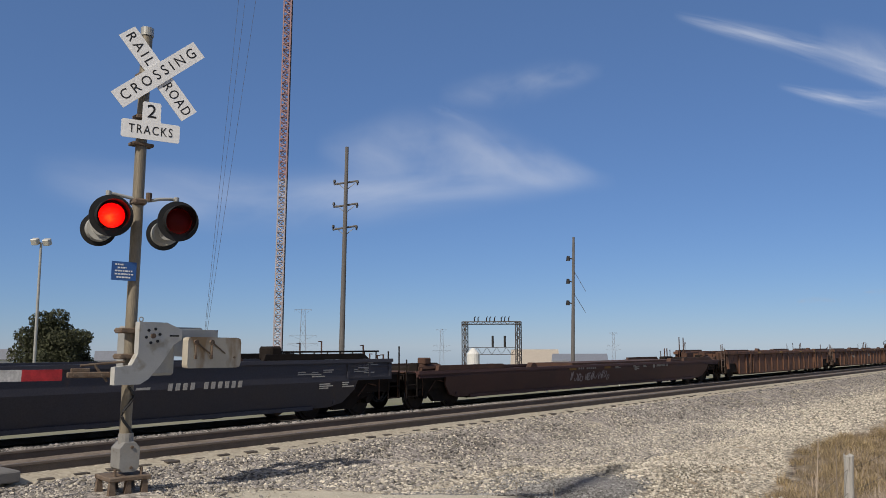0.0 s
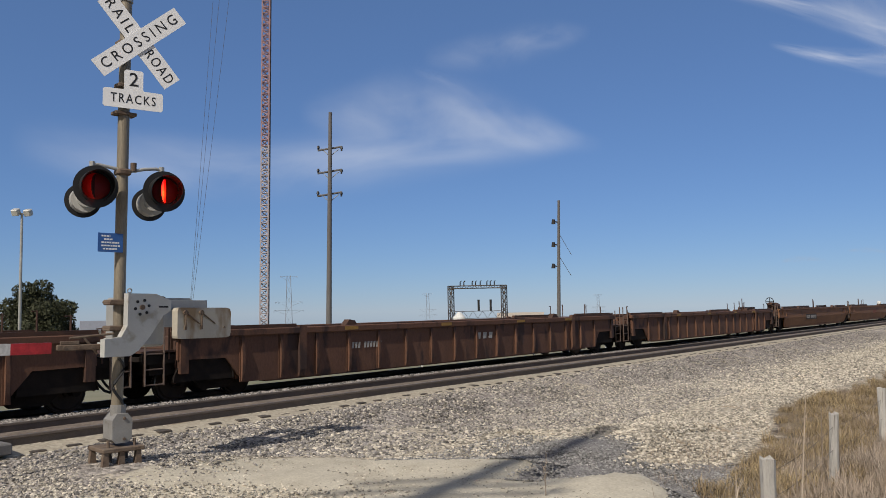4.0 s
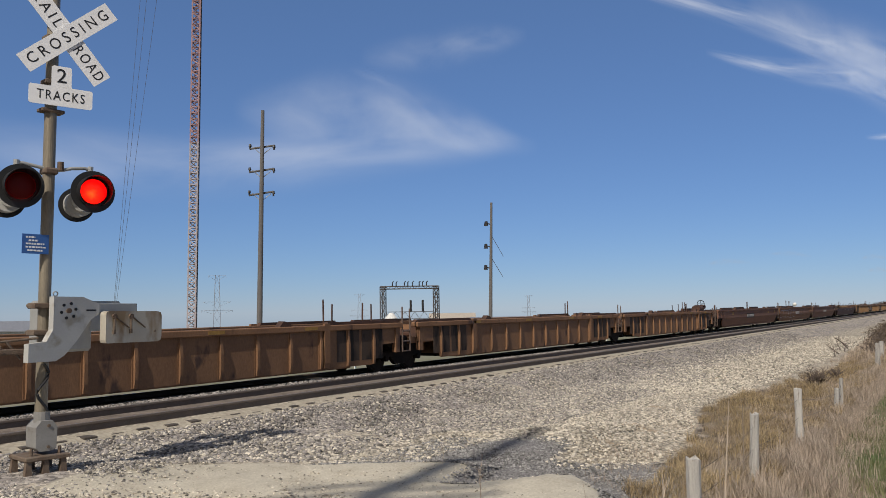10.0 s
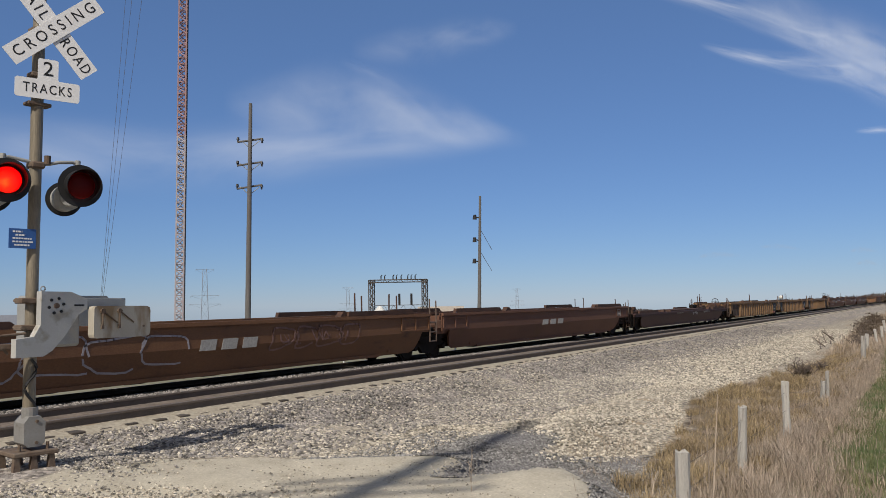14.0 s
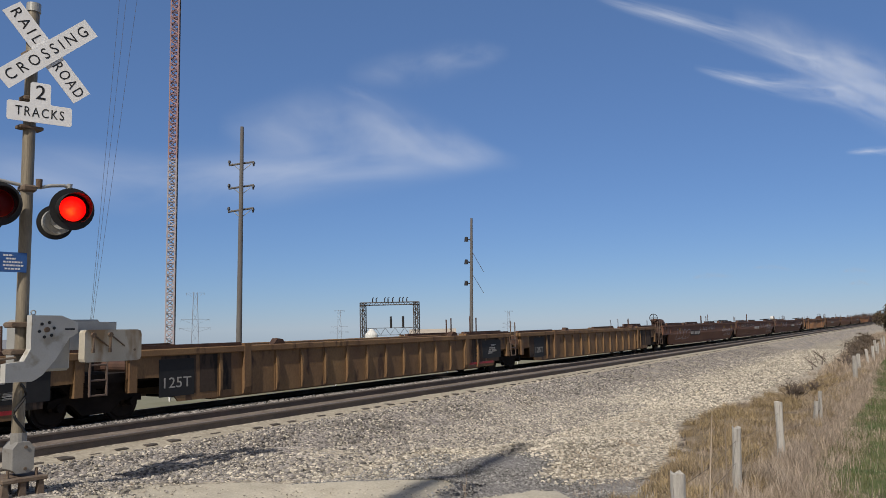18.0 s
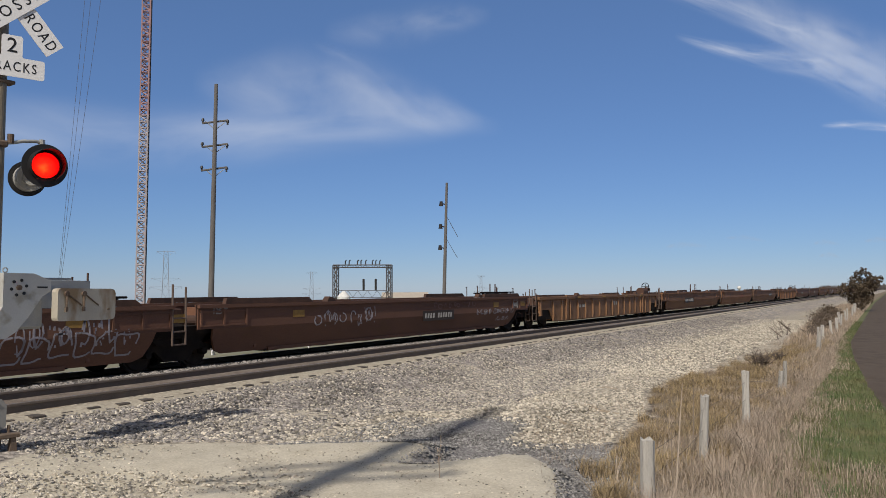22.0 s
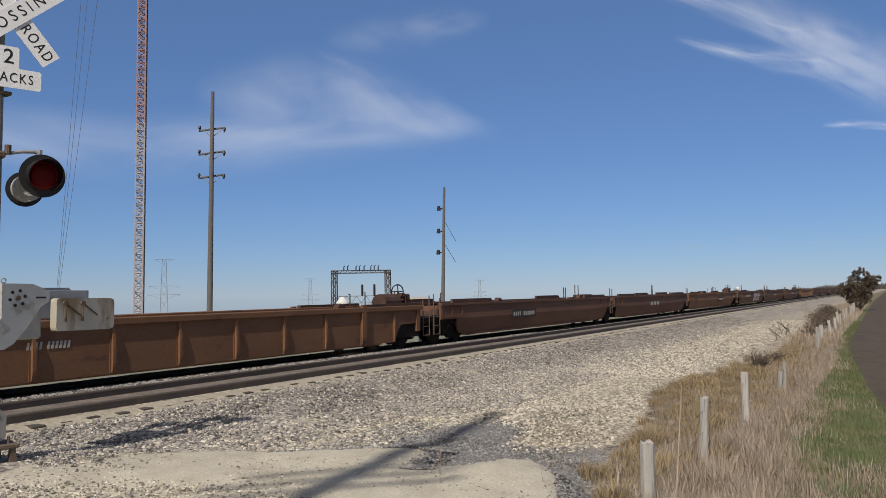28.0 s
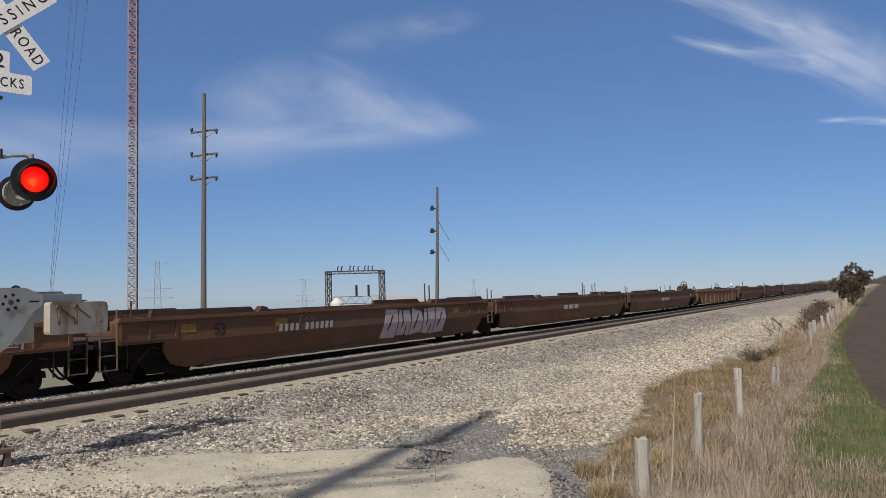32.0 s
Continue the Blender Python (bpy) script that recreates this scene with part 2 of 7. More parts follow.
M_BROWN = mat("weathered_brown_paint", (0.187, 0.087, 0.050, 1), 0.78, second=(0.125, 0.057, 0.036, 1), scale=0.8, grain=30, spots=(0.148, 0.070, 0.035, 1), spot_scale=1.3, spot_cut=0.64, stretch=(0.6, 1, 1.3), random_tint=0.18)
M_TAN = mat("faded_tan_orange_paint", (0.264, 0.140, 0.068, 1), 0.78, second=(0.176, 0.090, 0.046, 1), scale=1.2, grain=30, spots=(0.068, 0.036, 0.024, 1), spot_scale=1.8, spot_cut=0.6, stretch=(1.2, 1, 0.5), random_tint=0.14)
M_RUSTTAN = mat("rust_stained_tan_paint", (0.155, 0.072, 0.040, 1), 0.8, second=(0.101, 0.048, 0.030, 1), scale=1.0, grain=30, spots=(0.050, 0.026, 0.019, 1), spot_scale=1.6, spot_cut=0.55, stretch=(1.2, 1, 0.5), random_tint=0.12)
M_YELLOW = mat("faded_yellow_paint", (0.255, 0.153, 0.066, 1), 0.75, second=(0.153, 0.083, 0.043, 1), scale=1.2, grain=30, spots=(0.085, 0.047, 0.025, 1), spot_scale=2.0, spot_cut=0.6, stretch=(1.2, 1, 0.5), random_tint=0.12)
M_NAVY = mat("dark_navy_paint", (0.042, 0.045, 0.066, 1), 0.6, second=(0.055, 0.05, 0.058, 1), scale=1.0, grain=30, spots=(0.085, 0.06, 0.05, 1), spot_scale=2, spot_cut=0.66)
M_MAROON = mat("dark_maroon_paint", (0.085, 0.038, 0.033, 1), 0.7, second=(0.06, 0.03, 0.027, 1), scale=0.9, grain=30, spots=(0.11, 0.05, 0.035, 1), spot_scale=2, spot_cut=0.66)
M_LADDER = mat("scuffed_brown_steel", (0.16, 0.115, 0.09, 1), 0.7, second=(0.09, 0.06, 0.046, 1), scale=9)
M_MARK = mat("white_stencil", (0.54, 0.52, 0.48, 1), 0.8, scale=20, amount=0.6, bump=0.0)
M_MARKPATCH = mat("black_stencil_patch", (0.02, 0.02, 0.02, 1), 0.7, scale=8, bump=0.0)
M_MARKDULL = mat("dark_brown_stencil_patch", (0.05, 0.034, 0.026, 1), 0.75, scale=8, bump=0.0)
M_SOOTPAINT = mat("soot_blackened_paint", (0.075, 0.057, 0.047, 1), 0.85, second=(0.09, 0.06, 0.042, 1), scale=1.6, spots=(0.03, 0.026, 0.024, 1), spot_scale=2.5, spot_cut=0.5, stretch=(1.5, 1, 0.4), spec=0.2)
M_MARKYELLOW = mat("yellow_patch", (0.40, 0.23, 0.05, 1), 0.7, scale=8, bump=0.0)
M_GRAFF = mat("pale_spray_paint", (0.46, 0.42, 0.44, 1), 0.7, scale=6, second=(0.32, 0.30, 0.33, 1), bump=0.0)
M_GRAFFPALE = mat("pale_lilac_spray_paint", (0.62, 0.53, 0.54, 1), 0.7, scale=4, second=(0.48, 0.42, 0.44, 1), bump=0.0)
M_GRAFF2 = mat("dull_pink_spray_paint", (0.30, 0.17, 0.14, 1), 0.7, scale=6, bump=0.0)
M_DULLRED = mat("dull_red_emblem_paint", (0.20, 0.05, 0.035, 1), 0.75, second=(0.26, 0.09, 0.05, 1), scale=3, bump=0.0)
M_BOXGREY = mat("dull_grey_box_paint", (0.30, 0.295, 0.28, 1), 0.6, 0.1, second=(0.20, 0.19, 0.175, 1), scale=4, grain=60, bump=0.08, spots=(0.14, 0.11, 0.085, 1), spot_scale=5, spot_cut=0.6, fleck=0.85)
M_RAIL = mat("rail_side_rust", (0.17, 0.135, 0.11, 1), 0.8, second=(0.12, 0.098, 0.08, 1), scale=5, grain=50)
M_RAILTOP = mat("worn_rail_head", (0.26, 0.24, 0.23, 1), 0.4, 0.7, scale=6, amount=0.4, stretch=(0.1, 4, 1), bump=0.05)
M_TIE = mat("weathered_tie_wood", (0.11, 0.09, 0.072, 1), 0.9, second=(0.055, 0.046, 0.038, 1), scale=3, grain=50, stretch=(8, 1, 1), random_tint=0.25, bump=0.4)
M_STEEL = mat("galvanized_steel", (0.44, 0.44, 0.42, 1), 0.5, 0.35, second=(0.33, 0.33, 0.31, 1), scale=4, grain=80, bump=0.05, fleck=0.9)
M_MAST = mat("tan_weathered_aluminium", (0.29, 0.25, 0.185, 1), 0.5, 0.2, second=(0.21, 0.175, 0.125, 1), scale=3, grain=70, stretch=(1, 1, 0.2), bump=0.06, spots=(0.2, 0.14, 0.09, 1), spot_scale=4, spot_cut=0.66)
M_SILVER = mat("aluminium_paint", (0.55, 0.55, 0.52, 1), 0.5, 0.15, second=(0.44, 0.43, 0.40, 1), scale=3, grain=60, bump=0.04, spots=(0.36, 0.33, 0.27, 1), spot_scale=3.5, spot_cut=0.6, fleck=0.9)
M_COUNTER = mat("stained_counterweight_paint", (0.50, 0.47, 0.40, 1), 0.6, 0.1, second=(0.42, 0.37, 0.29, 1), scale=2.2, grain=60, bump=0.06, spots=(0.27, 0.185, 0.10, 1), spot_scale=1.5, spot_cut=0.43, stretch=(1.6, 1, 0.6), fleck=0.9)
M_SIGNWHITE = mat("white_reflective_sheet", (0.82, 0.82, 0.82, 1), 0.45, second=(0.76, 0.76, 0.75, 1), scale=6, grain=120, bump=0.01, fleck=0.95)
M_SIGNBLACK = mat("black_sign_ink", (0.015, 0.015, 0.015, 1), 0.5, bump=0.0)
M_LAMPBLACK = mat("black_lamp_enamel", (0.008, 0.008, 0.009, 1), 0.6, scale=8, bump=0.03, second=(0.014, 0.014, 0.014, 1))
M_BLUE = mat("blue_notice_sheet", (0.03, 0.11, 0.36, 1), 0.45, second=(0.05, 0.14, 0.38, 1), scale=8, bump=0.0)
M_REDTAPE = mat("red_reflective_tape", (0.50, 0.03, 0.035, 1), 0.4, scale=10, amount=0.3, bump=0.0)
M_WHITETAPE = mat("white_reflective_tape", (0.68, 0.67, 0.65, 1), 0.4, scale=10, amount=0.3, bump=0.0)
M_CONC = mat("weathered_concrete", (0.30, 0.275, 0.24, 1), 0.9, second=(0.2, 0.18, 0.155, 1), scale=5, grain=70, bump=0.3)
M_RUSTBASE = mat("rust_brown_cast_iron", (0.12, 0.075, 0.05, 1), 0.85, second=(0.2, 0.16, 0.12, 1), scale=8, grain=60, bump=0.3)
M_POLE = mat("grey_pole_wood", (0.165, 0.155, 0.15, 1), 0.9, second=(0.115, 0.108, 0.105, 1), scale=4, grain=40, stretch=(4, 4, 0.3), bump=0.3)
M_PALE = mat("tall_pale_grass_blade", (0.49, 0.41, 0.335, 1), 0.85, second=(0.31, 0.24, 0.18, 1), scale=1.4, grain=5, island=0.3, bump=0.0)
M_POST = mat("silvered_post_wood", (0.55, 0.53, 0.49, 1), 0.9, second=(0.40, 0.375, 0.34, 1), scale=5, grain=60, stretch=(6, 6, 0.5), bump=0.5, spots=(0.2, 0.17, 0.14, 1), spot_scale=5, spot_cut=0.62, random_tint=0.12)
M_WIRE = mat("dull_wire", (0.10, 0.085, 0.075, 1), 0.7, 0.3, bump=0.0)
M_INSUL = mat("dark_insulator", (0.03, 0.026, 0.024, 1), 0.4, bump=0.0)
M_TOWERRED = mat("faded_red_tower_paint", (0.40, 0.24, 0.245, 1), 0.7, second=(0.31, 0.20, 0.205, 1), scale=2)
M_TOWERWHITE = mat("faded_white_tower_paint", (0.44, 0.39, 0.41, 1), 0.7, second=(0.36, 0.32, 0.335, 1), scale=2)
M_LATTICE = mat("grey_lattice_steel", (0.12, 0.105, 0.10, 1), 0.7, 0.1, second=(0.085, 0.075, 0.07, 1), scale=1)
# Distance haze is painted into this steel as a pale blue-grey.
M_FARLATTICE = mat("hazy_pylon_steel", (0.38, 0.42, 0.5, 1), 0.7, scale=0.1)
M_WHITEWALL = mat("white_siding", (0.74, 0.74, 0.72, 1), 0.7, second=(0.66, 0.66, 0.63, 1), scale=0.5, stretch=(1, 1, 6))
M_ROOFGREY = mat("grey_metal_roof", (0.30, 0.31, 0.34, 1), 0.55, 0.2, second=(0.25, 0.26, 0.28, 1), scale=0.5, stretch=(5, 1, 1))
M_ROOFTAN = mat("tan_metal_roof", (0.50, 0.44, 0.36, 1), 0.6, second=(0.44, 0.38, 0.31, 1), scale=0.5, stretch=(5, 1, 1))
M_DARKGAP = mat("dark_doorway", (0.03, 0.03, 0.035, 1), 0.8)
M_LEAF = mat("cedar_green_leaf", (0.065, 0.07, 0.031, 1), 0.85, second=(0.034, 0.04, 0.018, 1), scale=0.7, grain=10, island=0.4, bump=0.0)
M_CEDAR = mat("winter_cedar_leaf", (0.125, 0.088, 0.055, 1), 0.85, second=(0.075, 0.058, 0.038, 1), scale=0.9, grain=10, island=0.45, bump=0.0)
M_TWIG = mat("bare_grey_twig", (0.16, 0.125, 0.10, 1), 0.9, second=(0.11, 0.085, 0.07, 1), scale=2, island=0.3, bump=0.0)
M_FARTREE = mat("far_bare_trees", (0.115, 0.10, 0.098, 1), 0.9, second=(0.085, 0.078, 0.078, 1), scale=0.05, island=0.3, bump=0.0)
M_BARK = mat("tree_bark", (0.11, 0.085, 0.065, 1), 0.9, scale=4, bump=0.4)
M_DRY = mat("dry_grass_blade", (0.50, 0.415, 0.33, 1), 0.85, second=(0.28, 0.21, 0.145, 1), scale=0.9, grain=5, island=0.35, bump=0.0)
M_DRY2 = mat("golden_grass_blade", (0.44, 0.335, 0.18, 1), 0.85, second=(0.28, 0.205, 0.115, 1), scale=0.9, grain=5, island=0.35, bump=0.0)
M_BROWNGRASS = mat("brown_thatch_blade", (0.18, 0.137, 0.092, 1), 0.9, second=(0.115, 0.087, 0.06, 1), scale=1.1, grain=5, island=0.35, bump=0.0)
M_GREEN = mat("spring_grass_blade", (0.088, 0.145, 0.052, 1), 0.8, second=(0.20, 0.17, 0.08, 1), scale=1.2, grain=5, island=0.35, bump=0.0)
M_STONE = mat("crushed_limestone", (0.52, 0.47, 0.385, 1), 0.9, second=(0.39, 0.355, 0.295, 1), scale=1.1, grain=70, island=0.66, bump=0.25)
M_STONEDARK = mat("grey_track_ballast", (0.31, 0.285, 0.26, 1), 0.9, second=(0.18, 0.165, 0.152, 1), scale=1.4, grain=70, island=0.74, bump=0.25)
M_MILL = mat("dark_asphalt_gravel", (0.31, 0.30, 0.285, 1), 0.9, second=(0.16, 0.155, 0.15, 1), scale=2.0, grain=70, island=0.6, bump=0.25)
M_ASPHALT = mat("worn_asphalt", (0.15, 0.145, 0.14, 1), 0.9, second=(0.19, 0.18, 0.17, 1), scale=1.5, grain=90, bump=0.4)


def zone_material(name):
    """Ground cover: soil, grass and gravel, laid out by the sheet's own zone weights with ragged borders."""
    m = bpy.data.materials.new(name)
    m.use_nodes = True
    t = m.node_tree
    n, l = t.nodes, t.links
    b = n["Principled BSDF"]
    b.inputs["Roughness"].default_value = 0.95
    b.inputs["Specular IOR Level"].default_value = 0.15
    co = n.new("ShaderNodeTexCoord").outputs["Object"]

    def noi(s, d=4.0):
        k = n.new("ShaderNodeTexNoise")
        k.inputs["Scale"].default_value, k.inputs["Detail"].default_value = s, d
        l.new(co, k.inputs["Vector"])
        return k.outputs[0]

    def calc(op, a, c):
        k = n.new("ShaderNodeMath")
        k.operation = op
        for v, s in ((a, k.inputs[0]), (c, k.inputs[1])):
            if isinstance(v, (int, float)):
                s.default_value = v
            else:
                l.new(v, s)
        return k.outputs[0]

    def ramp(src, a, c, lo=0.0, hi=1.0):
        k = n.new("ShaderNodeMapRange")
        for i, v in zip(("From Min", "From Max", "To Min", "To Max"), (a, c, lo, hi)):
            k.inputs[i].default_value = v
        l.new(src, k.inputs["Value"])
        return k.outputs[0]

    def mix(fac, a, c, mode="MIX"):
        k = n.new("ShaderNodeMix")
        k.data_type, k.blend_type = "RGBA", mode
        for v, s in ((fac, k.inputs[0]), (a, k.inputs[6]), (c, k.inputs[7])):
            if isinstance(v, (int, float, tuple)):
                s.default_value = v
            else:
                l.new(v, s)
        return k.outputs[2]

    def zone(tag, raggedness=0.5):
        a = n.new("ShaderNodeAttribute")
        a.attribute_name = tag
        r = calc("MULTIPLY", calc("SUBTRACT", edge, 0.5), raggedness * 2)
        return ramp(calc("ADD", a.outputs["Fac"], r), 0.42, 0.58)

    def stones(scale):
        k = n.new("ShaderNodeTexVoronoi")
        k.inputs["Scale"].default_value = scale
        l.new(co, k.inputs["Vector"])
        g = n.new("ShaderNodeRGBToBW")
        l.new(k.outputs["Color"], g.inputs[0])
        return g.outputs[0], k.outputs["Distance"]

    edge = noi(1.6, 6.0)
    broad, mid, fine = noi(0.35), noi(2.2, 6.0), noi(28.0)
    tone, dist = stones(19.0)
    tone2, dist2 = stones(48.0)
    soil = mix(ramp(mid, 0.35, 0.65), (0.112, 0.088, 0.067, 1), (0.074, 0.058, 0.045, 1))
    far_soil = mix(ramp(broad, 0.4, 0.6), soil, (0.1, 0.078, 0.06, 1))
    straw = mix(ramp(mid, 0.3, 0.7), (0.25, 0.2, 0.135, 1), (0.145, 0.115, 0.08, 1))
    green = mix(ramp(mid, 0.3, 0.75), (0.085, 0.12, 0.045, 1), (0.19, 0.165, 0.09, 1))
    lawn = mix(ramp(broad, 0.3, 0.7), (0.24, 0.23, 0.17, 1), (0.19, 0.19, 0.125, 1))
    cream = mix(ramp(mid, 0.35, 0.7), (0.47, 0.42, 0.335, 1), (0.33, 0.295, 0.235, 1))
    cream = mix(ramp(tone, 0.1, 0.9), mix(1.0, cream, (0.34, 0.34, 0.35, 1), "MULTIPLY"), mix(1.0, cream, (1.45, 1.43, 1.4, 1), "MULTIPLY"))
    cream = mix(ramp(noi(0.8, 6.0), 0.62, 0.72), cream, (0.36, 0.27, 0.17, 1))
    bal = mix(ramp(mid, 0.35, 0.7), (0.345, 0.315, 0.285, 1), (0.225, 0.205, 0.19, 1))
    bal = mix(ramp(tone, 0.1, 0.9), mix(1.0, bal, (0.35, 0.34, 0.34, 1), "MULTIPLY"), mix(1.0, bal, (1.5, 1.48, 1.45, 1), "MULTIPLY"))
    bed = mix(ramp(mid, 0.3, 0.7), (0.165, 0.135, 0.11, 1), (0.235, 0.195, 0.162, 1))
    bed = mix(ramp(tone, 0.1, 0.9), mix(1.0, bed, (0.75, 0.75, 0.75, 1), "MULTIPLY"), mix(1.0, bed, (1.15, 1.15, 1.15, 1), "MULTIPLY"))
    fines = mix(ramp(mid, 0.3, 0.72), (0.58, 0.53, 0.425, 1), (0.45, 0.405, 0.32, 1))
    fines = mix(ramp(tone2, 0.05, 0.95), mix(1.0, fines, (0.84, 0.83, 0.82, 1), "MULTIPLY"), mix(1.0, fines, (1.08, 1.08, 1.07, 1), "MULTIPLY"))
    millings = mix(ramp(tone2, 0.1, 0.9), (0.11, 0.104, 0.10, 1), (0.30, 0.285, 0.27, 1))
    col = far_soil
    col = mix(zone("lawn"), col, lawn)
    col = mix(zone("green", 0.7), col, green)
    col = mix(zone("straw", 0.6), col, straw)
    col = mix(zone("cream", 0.6), col, cream)
    col = mix(zone("ballast", 0.9), col, bal)
    col = mix(zone("bed", 0.3), col, bed)
    col = mix(zone("shoulder", 0.15), col, mix(ramp(tone, 0.1, 0.9), (0.31, 0.272, 0.21, 1), (0.45, 0.40, 0.31, 1)))
    # The train's shade on its grimy bed is painted in as near-black.
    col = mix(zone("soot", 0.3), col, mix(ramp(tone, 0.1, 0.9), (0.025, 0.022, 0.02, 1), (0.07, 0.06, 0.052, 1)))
    col = mix(zone("millings", 0.7), col, millings)
    col = mix(zone("fines", 0.45), col, fines)
    col = mix(zone("asphalt", 0.1), col, mix(ramp(tone2, 0.1, 0.9), (0.11, 0.11, 0.11, 1), (0.18, 0.175, 0.17, 1)))
    l.new(col, b.inputs["Base Color"])
    bp = n.new("ShaderNodeBump")
    bp.inputs["Strength"].default_value, bp.inputs["Distance"].default_value = 0.7, 0.02
    pad_ = n.new("ShaderNodeAttribute")
    pad_.attribute_name = "fines"
    grav = n.new("ShaderNodeAttribute")
    grav.attribute_name = "cream"
    edge_ = n.new("ShaderNodeAttribute")
    edge_.attribute_name = "shoulder"
    stony = calc("MULTIPLY", calc("SUBTRACT", 1.0, calc("MULTIPLY", edge_.outputs["Fac"], 0.8)), calc("MULTIPLY", grav.outputs["Fac"], calc("SUBTRACT", 1.0, calc("MULTIPLY", pad_.outputs["Fac"], 0.9))))
    h = calc("ADD", calc("MULTIPLY", calc("MULTIPLY", dist, -1.0), stony), calc("ADD", calc("MULTIPLY", fine, 0.25), calc("MULTIPLY", noi(7.0, 6.0), 0.5)))
    l.new(h, bp.inputs["Height"])
    l.new(bp.outputs[0], b.inputs["Normal"])
    return m


# ---- ground ----
def spread(parts):
    out = []
    for a, b, step in parts:
        out += list(np.arange(a, b, step))
    return np.array(out + [parts[-1][1]])


def build_ground():
    gx = spread([(-3000, -300, 300), (-300, -30, 15), (-30, -4, 1.0), (-4, 18, 0.2), (18, 45, 0.5), (45, 120, 2.0), (120, 400, 10), (400, 4400, 200)])
    gy = spread([(-3000, -200, 200), (-200, -20, 10), (-20, -2, 0.6), (-2, 20, 0.2), (20, 40, 1.0), (40, 200, 8), (200, 4400, 200)])
    X, Y = np.meshgrid(gx, gy, indexing="ij")
    Z = ground_z(X, Y)
    near = smooth_step(60, 30, np.hypot(X, Y))
    rough = np.zeros_like(Z)
    for i in range(X.shape[0]):
        for j in range(X.shape[1]):
            if near[i, j] > 0.01:
                rough[i, j] = noise.noise((X[i, j] * 0.9, Y[i, j] * 0.9, 0)) * 0.035 + noise.noise((X[i, j] * 3.1, Y[i, j] * 3.1, 5)) * 0.014
    flat = (smooth_step(10.75, 11.15, Y) * smooth_step(18.8, 18.4, Y))
    Z = Z + rough * near * (1 - 0.8 * flat)
    nx, ny = X.shape
    verts = np.stack([X.ravel(), Y.ravel(), Z.ravel()], 1)
    idx = np.arange(nx * ny).reshape(nx, ny)
    faces = np.stack([idx[:-1, :-1].ravel(), idx[1:, :-1].ravel(), idx[1:, 1:].ravel(), idx[:-1, 1:].ravel()], 1)
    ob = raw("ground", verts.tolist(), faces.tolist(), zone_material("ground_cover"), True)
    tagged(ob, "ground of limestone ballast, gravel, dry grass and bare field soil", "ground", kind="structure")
    x, y = X.ravel(), Y.ravel()
    foot = bank_foot(x)
    yf = y - np.clip(fence_y(x), -0.2, 3.0)
    e = x - pad_edge(y)
    zones = {
        "lawn": smooth_step(18.35, 18.7, y),
        "green": smooth_step(-0.15, 0.2, y - dirt_y(x)) * smooth_step(1.75, 1.25, y - 0.25 * np.clip(fence_y(x), 0, 2) - np.maximum(dirt_y(x) - 1.3, 0)) * (0.45 * smooth_step(5, 7, x) + 0.55 * smooth_step(10, 13.5, x)),
        "shoulder": smooth_step(11.25, 11.4, y) * smooth_step(12.01, 11.91, y) + smooth_step(14.08, 14.18, y) * smooth_step(15.12, 15.05, y),
        "straw": smooth_step(1.1, 1.7, y - np.maximum(dirt_y(x) - 1.0, 0) + 2.0 * smooth_step(12.0, 9.5, x)) * smooth_step(foot + 0.5, foot - 0.4, y) * smooth_step(5, 7, x),
        "cream": smooth_step(foot - 0.5, foot + 0.5, y) * smooth_step(18.7, 18.3, y),
        "ballast": np.maximum(smooth_step(7.0, 9.2, y) * (0.56 + 0.2 * smooth_step(22, 8, x)), 0.0) * smooth_step(11.4, 11.2, y),
        "bed": smooth_step(11.95, 12.05, y) * smooth_step(14.1, 13.85, y),
        # Strip under the train where its shade is put into the ground colour.
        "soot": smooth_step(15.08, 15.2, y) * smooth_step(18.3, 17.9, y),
        "millings": smooth_step(3.4, 2.6, e) * smooth_step(-0.4, 0.1, e) * smooth_step(6.7, 5.8, y) * smooth_step(1.8, 2.8, y),
        "fines": smooth_step(0.35, -0.25, e) * smooth_step(8.5, 7.7, y - 0.5 * (x - 5.0)) * smooth_step(-8, -5, y),
        "asphalt": smooth_step(3.3, 3.1, x) * smooth_step(-4.6, -4.4, x) * (1 - smooth_step(10.9, 11.0, y) * smooth_step(18.3, 18.2, y)),
    }
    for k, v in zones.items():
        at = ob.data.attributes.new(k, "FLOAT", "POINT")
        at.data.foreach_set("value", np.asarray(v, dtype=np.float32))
    return ob


GROUND = build_ground()

# ---- tracks ----
Y_NEAR, Z_NEAR = 12.78, 0.2
Y_TRAIN, Z_TRAIN = 16.52, 0.0
GAUGE = 0.7525


def rail_profile(y, top):
    h = 0.19
    return [(y - 0.07, top - h), (y + 0.07, top - h), (y + 0.07, top - h + 0.012), (y + 0.012, top - h + 0.03), (y + 0.01, top - 0.045), (y + 0.036, top - 0.035), (y + 0.034, top - 0.006),
            (y + 0.02, top), (y - 0.02, top), (y - 0.034, top - 0.006), (y - 0.036, top - 0.035), (y - 0.01, top - 0.045), (y - 0.012, top - h + 0.03), (y - 0.07, top - h + 0.012)]


def build_track(name, y, top, label):
    tr = thing(name, label, "railway track", kind="structure")
    for s in (-1, 1):
        bm = B()
        prism(bm, rail_profile(y + s * GAUGE, top), "x", -300, 1500)
        for f in bm.faces:
            if f.calc_center_median().z > top - 0.003:
                f.material_index = 1
        part("rail", bm, [M_RAIL, M_RAILTOP], tr, "rust-sided steel rail with a worn head")
    return tr


